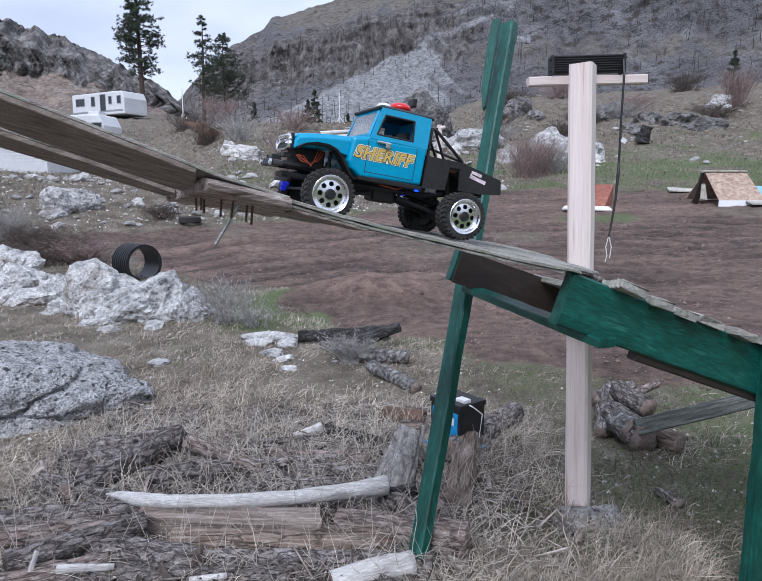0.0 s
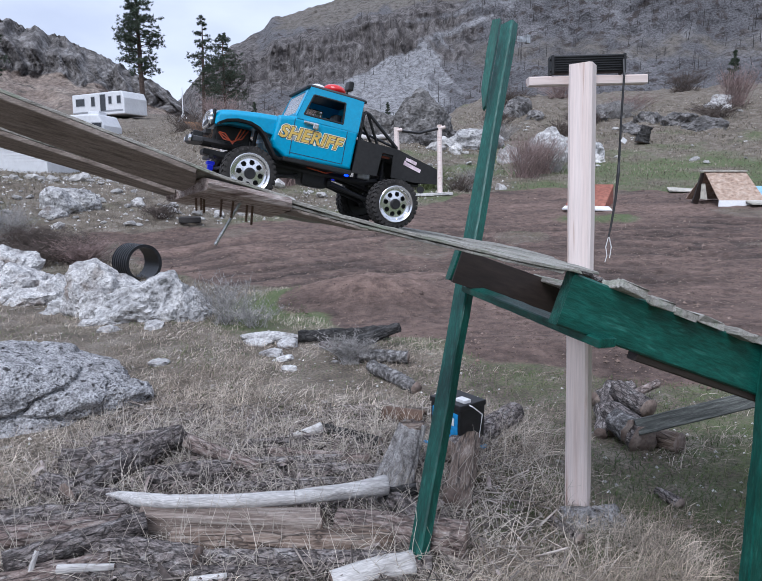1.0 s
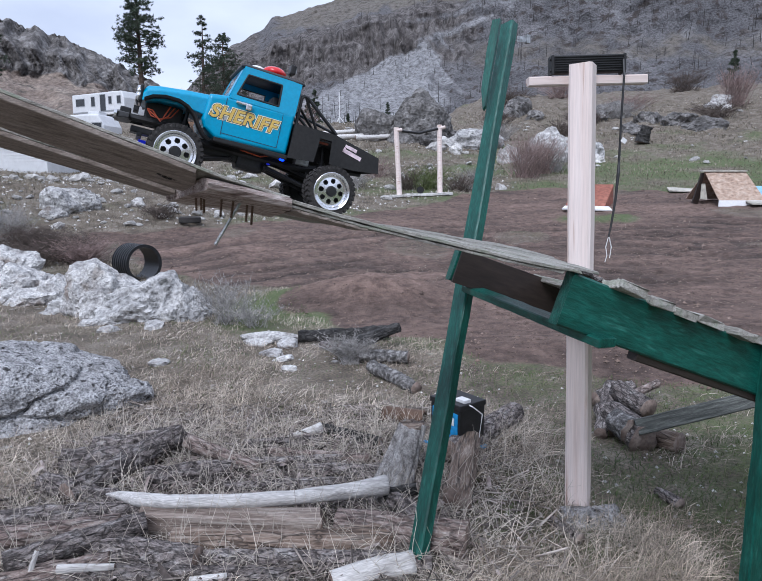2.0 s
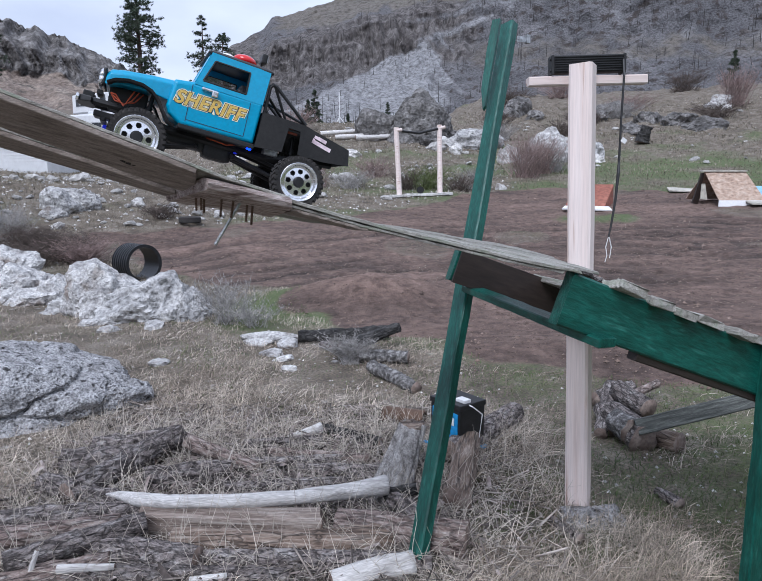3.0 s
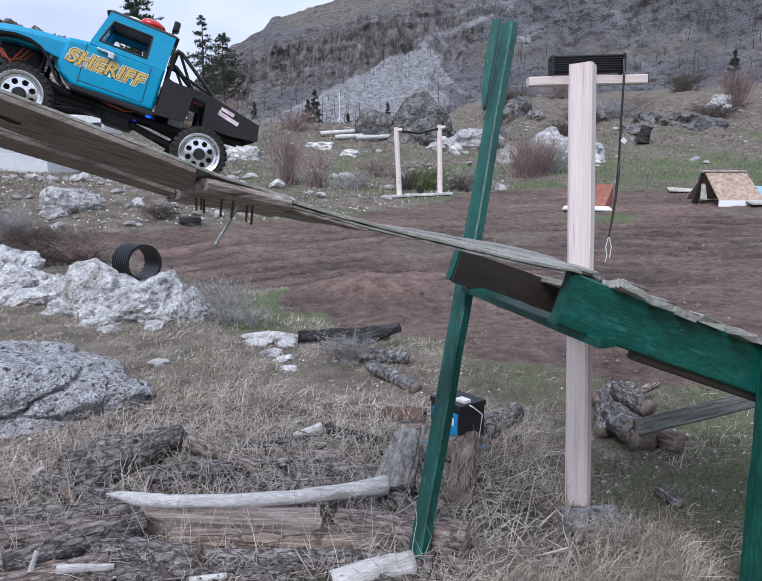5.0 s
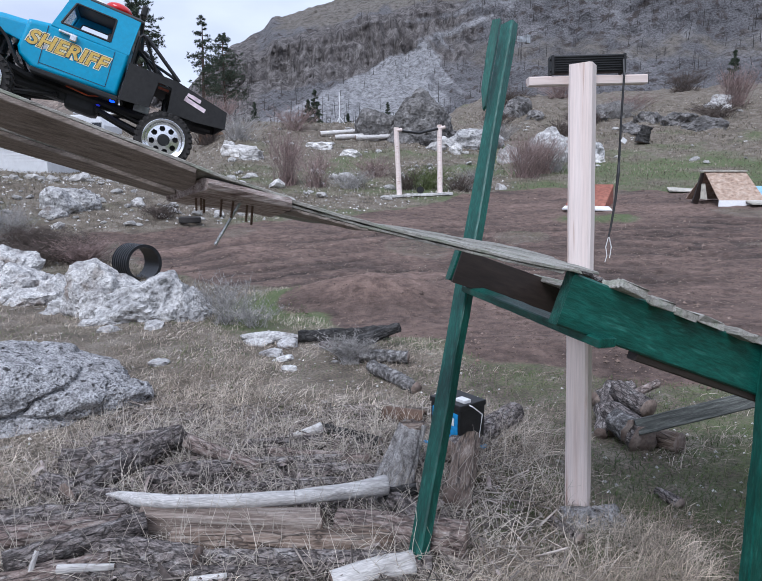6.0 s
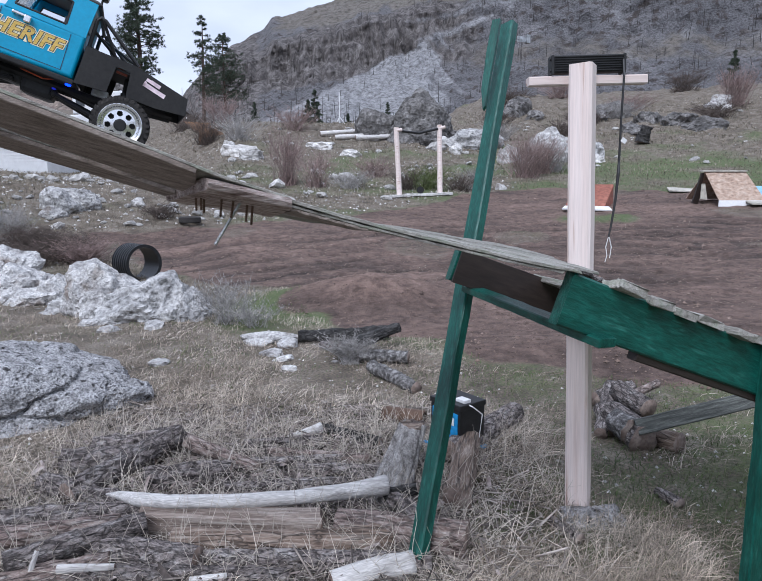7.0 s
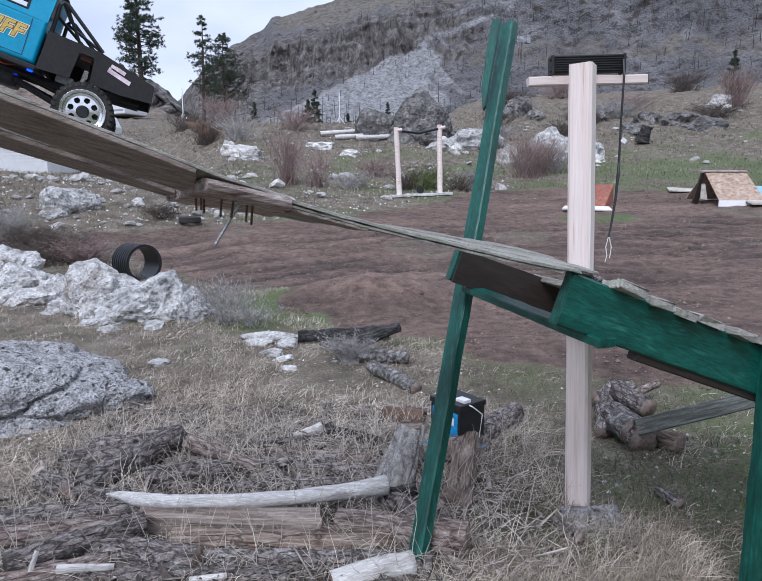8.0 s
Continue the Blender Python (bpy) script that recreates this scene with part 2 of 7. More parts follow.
def dirt_depth(x, y):
    """How far inside the bare-earth track a place lies, in metres (negative outside)."""
    if not (-6.5 < x < 11.5 and 2.4 < y < 20.2):
        return -1.0
    inside, best = False, 1e9
    for i, (x0, y0) in enumerate(DIRT):
        x1, y1 = DIRT[(i + 1) % len(DIRT)]
        if (y0 > y) != (y1 > y) and x < (x1 - x0) * (y - y0) / (y1 - y0) + x0:
            inside = not inside
        t = min(max(((x - x0) * (x1 - x0) + (y - y0) * (y1 - y0)) / ((x1 - x0) ** 2 + (y1 - y0) ** 2), 0), 1)
        best = min(best, math.hypot(x0 + t * (x1 - x0) - x, y0 + t * (y1 - y0) - y))
    return best if inside else -best


def lin(d, table):
    """Straight-line reading of a table of distances and heights."""
    xs, zs = table
    for i in range(1, len(xs)):
        if d <= xs[i]:
            return zs[i - 1] + (zs[i] - zs[i - 1]) * (d - xs[i - 1]) / (xs[i] - xs[i - 1])
    return zs[-1]


def base_height(x, y):
    d, az = math.hypot(x, y), math.degrees(math.atan2(x, y))
    wl_, wr_ = smooth01(-13, -19, az), smooth01(3, 10, az)
    wl_ = wl_ if az > -90 else 1.0
    wm_ = 1 - wl_ - wr_
    z = (lin(d, LEFT) * wl_ if wl_ else 0.0) + (lin(d, RIGHT) * wr_ if wr_ else 0.0) + (lin(d, MID) * wm_ if wm_ else 0.0)
    # the berm beside the track and the mound under the wood pile
    z += 0.30 * math.exp(-((x + 0.1) / 0.95) ** 2 - ((y - 6.9) / 0.55) ** 2)
    z += 0.10 * math.exp(-((x - 1.6) / 0.8) ** 2 - ((y - 4.6) / 0.4) ** 2)
    return float(z)


def ground_height(x, y):
    d = math.hypot(x, y)
    z = base_height(x, y)
    amp = 0.012 + 0.02 * smooth01(6, 14, d) + 0.25 * smooth01(18, 45, d)
    z += amp * noise.noise(Vector((x * 0.9, y * 0.9, 0))) + 0.5 * amp * noise.noise(Vector((x * 2.7, y * 2.7, 4)))
    return z


def track_ruts(x, y):
    """Depth, 0 to 1, of the wheel ruts that sweep round the track in wide bends."""
    wob = 0.35 * noise.noise(Vector((x * 0.5, y * 0.5, 21))) + 0.12 * noise.noise(Vector((x * 1.7, y * 1.7, 22)))
    far_bend = math.hypot(x - 3.0, (y - 5.0) * 1.15) + wob
    near_bend = math.hypot(x - 4.3, (y - 11.0) * 1.5) + wob
    r = 0.0
    for c, w in ((6.1, 0.10), (6.75, 0.09), (7.5, 0.13), (8.15, 0.08), (9.0, 0.12), (9.8, 0.10), (5.3, 0.12), (4.5, 0.09)):
        r = max(r, math.exp(-((far_bend - c) / w) ** 2))
    for c, w in ((1.3, 0.09), (1.9, 0.11), (2.6, 0.08), (3.5, 0.12), (4.4, 0.09)):
        r = max(r, 0.8 * math.exp(-((near_bend - c) / w) ** 2))
    return r * (0.35 + 0.65 * smooth01(-0.25, 0.25, noise.noise(Vector((x * 0.45, y * 0.6, 31)))))


def ground():
    az = [i * 0.2 for i in range(-190, 191)]
    side = [40, 44, 50, 58, 70, 85, 105, 130, 155, 180]
    az = [-a for a in side[::-1][:-1]] + [-40 + 0] + az[0:0] + [a for a in az if -39.9 < a < 39.9] + [40] + side[1:-1]
    ds = [0.4]
    while ds[-1] < 70:
        ds.append(ds[-1] * (1.12 if ds[-1] < 1.4 else 1.012 if 4 < ds[-1] < 20 else 1.021))
    ds += [80, 95, 120, 160, 220, 320, 500, 900, 1800, 4000]
    verts, dirt, green, ruts = [], [], [], []
    for d in ds:
        for a in az:
            x, y = d * math.sin(radians(a)), d * math.cos(radians(a))
            z = ground_height(x, y) if d < 90 else base_height(x, y)
            dd = dirt_depth(x, y) if d < 26 else -5
            dd += 0.35 * noise.noise(Vector((x * 1.6, y * 1.6, 9))) * min(1, d / 6)
            rut = 0.0
            if dd > 0 and d < 24:
                k = min(dd, 1)
                rut = track_ruts(x, y)
                z -= k * 0.05 * rut
                u = y + 0.30 * x + 1.1 * noise.noise(Vector((x * 0.3, y * 0.3, 2)))
                z += k * (0.022 * max(0, noise.noise(Vector((x * 0.7, y * 0.7, 15)))) * math.sin(7 * u + 2.5 * noise.noise(Vector((x * 1.2, y * 1.2, 5)))) + 0.024 * noise.noise(Vector((x * 4.5, y * 4.5, 1))) + 0.012 * noise.noise(Vector((x * 12, y * 12, 6))))
            verts.append((x, y, z))
            ruts.append(rut)
            dirt.append(smooth01(-0.15, 0.25, dd) * (1 - 0.6 * smooth01(0.22, 0.42, noise.noise(Vector((x * 0.55, y * 0.4, 12)))) * smooth01(7, 10, d)) * (1 - 0.85 * math.exp(-((x - 4.7) / 1.25) ** 2 - ((y - 13.9) / 0.75) ** 2)))
            right = smooth01(-2, 16, a)
            g = 0.30 + 0.75 * noise.noise(Vector((x * 0.45, y * 0.45, 7))) + 0.3 * noise.noise(Vector((x * 2, y * 2, 3)))
            g -= 0.45 * smooth01(24, 36, d)
            g += 0.32 * right * smooth01(40, 20, d) + 0.45 * math.exp(-((x + 0.95) / 0.8) ** 2 - ((y - 6.6) / 1.1) ** 2) - 0.75 * smooth01(1.0, -0.8, x) * smooth01(5.0, 3.5, d) - 0.5 * smooth01(-1.3, -1.8, x) * smooth01(8.5, 7.0, d)
            g += 0.12 * smooth01(0.5, 1.1, x) * smooth01(5.0, 3.5, d)
            g -= 0.45 * smooth01(0.1, 0.6, dd) * (1 - math.exp(-((x - 4.7) / 1.4) ** 2 - ((y - 13.9) / 0.9) ** 2)) + 0.28 * smooth01(-11, -17, a) * smooth01(9, 12, d)
            g += 0.5 * math.exp(-((x - 4.6) / 1.2) ** 2 - ((y - 14.3) / 0.8) ** 2)
            green.append(min(max(g, 0), 1))
    n = len(az)
    faces = []
    for i in range(len(ds) - 1):
        for j in range(n):
            faces.append((i * n + j, i * n + (j + 1) % n, (i + 1) * n + (j + 1) % n, (i + 1) * n + j))
    c = len(verts)
    verts.append((0, 0, 0))
    dirt.append(0)
    green.append(0.2)
    ruts.append(0)
    for j in range(n):
        faces.append((c, (j + 1) % n, j))
    me = bpy.data.meshes.new("ground")
    me.from_pydata(verts, [], [f[::-1] for f in faces])
    me.attributes.new("dirt", "FLOAT", "POINT").data.foreach_set("value", dirt)
    me.attributes.new("rut", "FLOAT", "POINT").data.foreach_set("value", ruts)
    me.attributes.new("green", "FLOAT", "POINT").data.foreach_set("value", green)
    me.polygons.foreach_set("use_smooth", [True] * len(me.polygons))
    # dry grass, green grass and bare brown earth
    m = surf("meadow_earth_and_track", [(0.075, 0.06, 0.045), (0.16, 0.132, 0.1), (0.25, 0.22, 0.18)], 2.6, 0.95, bump=1.0, fine=60, dist=0.03, fine_amt=0.7, spots=((0.4, 0.39, 0.37), 7, 0.66, 0.72))
    n_, k = m.node_tree.nodes, m.node_tree.links
    b = n_["Principled BSDF"]
    col = b.inputs["Base Color"].links[0].from_socket
    co = n_.new("ShaderNodeTexCoord")
    for attr, c1, c2, sc in (("green", (0.055, 0.095, 0.028), (0.15, 0.165, 0.075), 9.0), ("dirt", (0.036, 0.021, 0.016), (0.225, 0.155, 0.126), 7.5)):
        at, no, ra, mx, th, n2, rf = (n_.new("ShaderNodeAttribute"), n_.new("ShaderNodeTexNoise"), n_.new("ShaderNodeValToRGB"), n_.new("ShaderNodeMix"), n_.new("ShaderNodeMath"), n_.new("ShaderNodeTexNoise"), n_.new("ShaderNodeMapRange"))
        at.attribute_name = attr
        no.inputs["Scale"].default_value, no.inputs["Detail"].default_value = sc, 12
        no.inputs["Roughness"].default_value = 0.78
        n2.inputs["Scale"].default_value, n2.inputs["Detail"].default_value = 14, 6
        k.new(co.outputs["Object"], no.inputs["Vector"])
        k.new(co.outputs["Object"], n2.inputs["Vector"])
        ra.color_ramp.elements[0].color, ra.color_ramp.elements[1].color = (*c1, 1), (*c2, 1)
        ra.color_ramp.elements[0].position, ra.color_ramp.elements[1].position = 0.32, 0.68
        k.new(no.outputs["Fac"], ra.inputs[0])
        tone = ra.outputs[0]
        if attr == "dirt":
            # damp and dry patches, then a tone that darkens with rut depth
            mp, pat, wr = n_.new("ShaderNodeMapping"), n_.new("ShaderNodeTexNoise"), n_.new("ShaderNodeMapRange")
            mp.inputs["Scale"].default_value = (0.55, 1.0, 1.0)
            pat.inputs["Scale"].default_value, pat.inputs["Detail"].default_value, pat.inputs["Roughness"].default_value = 0.9, 6, 0.62
            wr.inputs[1].default_value, wr.inputs[2].default_value, wr.inputs[3].default_value, wr.inputs[4].default_value = 0.32, 0.68, 0.50, 1.50
            k.new(co.outputs["Object"], mp.inputs[0])
            k.new(mp.outputs[0], pat.inputs["Vector"])
            k.new(pat.outputs["Fac"], wr.inputs[0])
            ru, rr = n_.new("ShaderNodeAttribute"), n_.new("ShaderNodeMapRange")
            ru.attribute_name = "rut"
            rr.inputs[3].default_value, rr.inputs[4].default_value = 1.10, 0.36
            k.new(ru.outputs["Fac"], rr.inputs[0])
            for fac in (wr.outputs[0], rr.outputs[0]):
                mm = n_.new("ShaderNodeMix")
                mm.data_type, mm.blend_type = "RGBA", "MULTIPLY"
                mm.inputs[0].default_value = 1.0
                k.new(tone, mm.inputs[6])
                k.new(fac, mm.inputs[7])
                tone = mm.outputs[2]
        th.operation = "MULTIPLY_ADD"
        th.inputs[1].default_value = 1.1 if attr == "green" else 2.0
        k.new(at.outputs["Fac"], th.inputs[0])
        k.new(n2.outputs["Fac"], th.inputs[2])
        rf.inputs[1].default_value, rf.inputs[2].default_value = (0.75, 1.25) if attr == "green" else (1.1, 1.6)
        k.new(th.outputs[0], rf.inputs[0])
        mx.data_type = "RGBA"
        k.new(rf.outputs[0], mx.inputs[0])
        k.new(col, mx.inputs[6])
        k.new(tone, mx.inputs[7])
        col = mx.outputs[2]
    k.new(col, b.inputs["Base Color"])
    me.materials.append(m)
    tagged(new("ground", me), "dry grass meadow with a bare brown earth track", "ground", kind="structure")


ground()


# ---------------------------------------------------------------- hills
def overlay(m, attr, cols, scale, lo, hi, edge=0.12, stretch=(1, 1, 1)):
    """Lays a second surface over a material where a mesh attribute is high, with a ragged edge."""
    n_, k = m.node_tree.nodes, m.node_tree.links
    b = n_["Principled BSDF"]
    col = b.inputs["Base Color"].links[0].from_socket
    co, at, no, ra, mx, th, n2, rf = (n_.new("ShaderNodeTexCoord"), n_.new("ShaderNodeAttribute"), n_.new("ShaderNodeTexNoise"), n_.new("ShaderNodeValToRGB"), n_.new("ShaderNodeMix"), n_.new("ShaderNodeMath"), n_.new("ShaderNodeTexNoise"), n_.new("ShaderNodeMapRange"))
    at.attribute_name = attr
    no.inputs["Scale"].default_value, no.inputs["Detail"].default_value, no.inputs["Roughness"].default_value = scale, 9, 0.72
    n2.inputs["Scale"].default_value, n2.inputs["Detail"].default_value = edge, 8
    mp = n_.new("ShaderNodeMapping")
    mp.inputs["Scale"].default_value = stretch
    k.new(co.outputs["Object"], mp.inputs[0])
    k.new(mp.outputs[0], no.inputs["Vector"])
    k.new(co.outputs["Object"], n2.inputs["Vector"])
    els = ra.color_ramp.elements
    while len(els) < len(cols):
        els.new(0.5)
    for i, c in enumerate(cols):
        els[i].position, els[i].color = 0.34 + 0.32 * i / (len(cols) - 1), (*c, 1)
    k.new(no.outputs["Fac"], ra.inputs[0])
    th.operation = "ADD"
    k.new(at.outputs["Fac"], th.inputs[0])
    k.new(n2.outputs["Fac"], th.inputs[1])
    rf.inputs[1].default_value, rf.inputs[2].default_value = lo, hi
    k.new(th.outputs[0], rf.inputs[0])
    mx.data_type = "RGBA"
    k.new(rf.outputs[0], mx.inputs[0])
    k.new(col, mx.inputs[6])
    k.new(ra.outputs[0], mx.inputs[7])
    k.new(mx.outputs[2], b.inputs["Base Color"])


def hill(name, skyline, foot, near, far, material, label, zones, cliff, seed=1.0, nu=240, nv=110, rough=1.0):
    """A hillside fan: skyline rows are (azimuth, elevation) as seen from the meadow; it recedes from near to far metres.
    zones gives, for azimuth, elevation and share of the height, the values of the named surface attributes."""
    sa, se = [q[0] for q in skyline], [q[1] for q in skyline]
    verts, vals = [], {}
    for j in range(nv + 1):
        v = j / nv
        for i in range(nu + 1):
            az = sa[0] + (sa[-1] - sa[0]) * i / nu
            e = foot + (np.interp(az, sa, se) - foot) * v
            z_ = zones(az, e, v)
            band = z_["cliff"]
            r = near + (far - near) * np.interp(v, cliff[0], cliff[1])
            x, y = math.sin(radians(az)), math.cos(radians(az))
            p = Vector((x * r, y * r, r * math.tan(radians(e))))
            ang = az + 1.5 * noise.noise(Vector((v * 4, az * 0.2, seed)))
            d = rough * (3.5 * fract((ang * 1.2, v * 5, 0), 0.35, 5, seed) + 2.2 * fract(p, 0.14, 4, seed))
            d += band * rough * (4.0 * noise.noise(Vector((ang * 1.7, v * 3.0, seed))) + 2.2 * noise.noise(Vector((ang * 6, v * 5.0, seed))) + 2.0 * math.floor(v * 26 + noise.noise(Vector((ang, 0, seed)))) % 2)
            p += Vector((x, y, 0)) * d
            p.z += 1.2 + rough * 0.9 * fract(p, 0.16, 5, seed + 5)
            verts.append(tuple(p))
            for k, val in z_.items():
                vals.setdefault(k, []).append(val)
    faces = [(j * (nu + 1) + i, j * (nu + 1) + i + 1, (j + 1) * (nu + 1) + i + 1, (j + 1) * (nu + 1) + i) for j in range(nv) for i in range(nu)]
    me = bpy.data.meshes.new(name)
    me.from_pydata(verts, [], faces)
    for k, val in vals.items():
        me.attributes.new(k, "FLOAT", "POINT").data.foreach_set("value", val)
    me.polygons.foreach_set("use_smooth", [True] * len(me.polygons))
    me.materials.append(material)
    return tagged(new(name, me), label, "hill", kind="structure")


def main_zones(az, e, v):
    line = 6.75 + (az + 8.85) * 0.465 + 0.35 * noise.noise(Vector((az * 0.6, e * 0.6, 2))) + 0.15 * noise.noise(Vector((az * 2.5, e * 2.5, 2)))
    streak = noise.noise(Vector((az * 0.9 + e * 1.1, (e - az * 0.6) * 0.22, 8))) + 0.6 * noise.noise(Vector((az * 2.6 + e * 2.6, (e - az * 0.6) * 0.5, 9)))
    right = 6.6 - (e - 5) * 0.30
    fade = smooth01(-3.0, 2.4, right - az + 1.8 * streak)
    slope = smooth01(4.5, 10, az) * (0.08 + 0.42 * max(0, streak))
    spur = 0.75 * math.exp(-((e - 12.6 - (az - 3.6) * 0.30) / 0.34) ** 2) * smooth01(2.5, 4, az) * smooth01(15, 9, az) + 0.6 * math.exp(-((e - 14.2 - (az - 3.6) * 0.16) / 0.25) ** 2) * smooth01(0, 4, az)
    scree = max(smooth01(-0.15, 0.3, line - e) * (fade * (0.86 + 0.3 * streak)), slope * smooth01(-0.15, 0.3, line - e), spur * (0.8 + 0.5 * streak))
    cl = max(smooth01(0.46, 0.54, v) * smooth01(0.88, 0.82, v), 0.8 * smooth01(-9.5, -11.5, az)) * (1 - scree) * smooth01(12, 2, az)
    return {"scree": scree, "cliff": cl, "tan": smooth01(-11, -7, az) * smooth01(0.80, 0.92, v + 0.06 * noise.noise(Vector((az, v * 4, 1)))) + 0.55 * smooth01(4, 9, az) * smooth01(0.42, 0.5, v) * smooth01(0.7, 0.55, v)}


def left_zones(az, e, v):
    cl = smooth01(0.52, 0.62, v + 0.1 * noise.noise(Vector((az * 0.5, v * 3, 3))))
    return {"cliff": cl, "tan": smooth01(0.5, 0.3, v)}


M_MOUNT = surf("burnt_basalt_hillside", [(0.088, 0.086, 0.091), (0.132, 0.129, 0.135), (0.19, 0.185, 0.19)], 0.05, 0.95, bump=1.0, fine=1.5, dist=1.6, fine_amt=0.6, spots=((0.06, 0.05, 0.047), 0.3, 0.54, 0.64))
overlay(M_MOUNT, "tan", [(0.06, 0.052, 0.046), (0.17, 0.152, 0.132), (0.25, 0.23, 0.2)], 0.5, 0.9, 1.2)
overlay(M_MOUNT, "cliff", [(0.022, 0.019, 0.019), (0.12, 0.107, 0.102), (0.27, 0.253, 0.242)], 0.42, 0.75, 1.05, stretch=(1, 1, 0.28))
overlay(M_MOUNT, "scree", [(0.10, 0.093, 0.092), (0.29, 0.29, 0.298), (0.45, 0.45, 0.457)], 0.75, 0.8, 1.2)
M_LHILL = surf("rocky_brown_hillside", [(0.14, 0.105, 0.085), (0.22, 0.175, 0.145), (0.29, 0.245, 0.205)], 0.2, 0.95, bump=1.0, fine=1.6, dist=0.5, fine_amt=0.5, spots=((0.09, 0.075, 0.062), 0.5, 0.55, 0.66))
overlay(M_LHILL, "cliff", [(0.025, 0.022, 0.02), (0.14, 0.13, 0.125), (0.31, 0.3, 0.295)], 0.55, 0.85, 1.15)
SKY_MAIN = [(-19, 5.5), (-16.9, 7.7), (-15.9, 9.1), (-14.2, 10.5), (-12.6, 11.9), (-9.9, 13.4), (-9.3, 14.2), (-7.6, 14.6), (-5.1, 15.3), (-2.7, 16.0), (4.8, 17.8), (16.6, 18.8), (29.3, 17.5), (48, 15)]
SKY_LEFT = [(-52, 10), (-35.5, 12.6), (-29.8, 12.5), (-27.9, 12.1), (-25.9, 11.8), (-24.9, 11.2), (-23.2, 10.8), (-21.8, 10.2), (-20.4, 9.4), (-18.6, 8.4), (-17.1, 7.4), (-14.5, 5.0)]
mountain = hill("hillside_main", SKY_MAIN, 3.0, 160, 330, M_MOUNT, "burnt grey basalt mountainside with cliffs and a pale scree", main_zones, ([0, 0.5, 0.62, 0.8, 1], [0, 0.5, 0.58, 0.64, 1.0]), 3.0, 460, 170)
left_hill = hill("hillside_rocky", SKY_LEFT, 4.5, 88, 130, M_LHILL, "brown hillside with grey rock outcrops", left_zones, ([0, 0.55, 0.8, 1], [0, 0.75, 0.82, 1.0]), 5.0, 280, 120, 0.6)


# ---------------------------------------------------------------- the ramp: its own frame runs up the slope, Y towards the near edge
RAMP = pose(-0.1528, 1.4663, 0, 0, 0, 196.8)


def rp(s, y, z):
    return tuple(RAMP @ Vector((s, y, z)))


M_STEEL = surf("dull_galvanised_steel", [(0.35, 0.36, 0.37), (0.5, 0.51, 0.52)], 20, 0.45, 0.8, bump=0.1, fine=90, dist=0.001)
M_RUST = surf("rusty_steel", [(0.09, 0.055, 0.04), (0.17, 0.11, 0.075)], 40, 0.7, 0.4, bump=0.3, fine=150, dist=0.001)


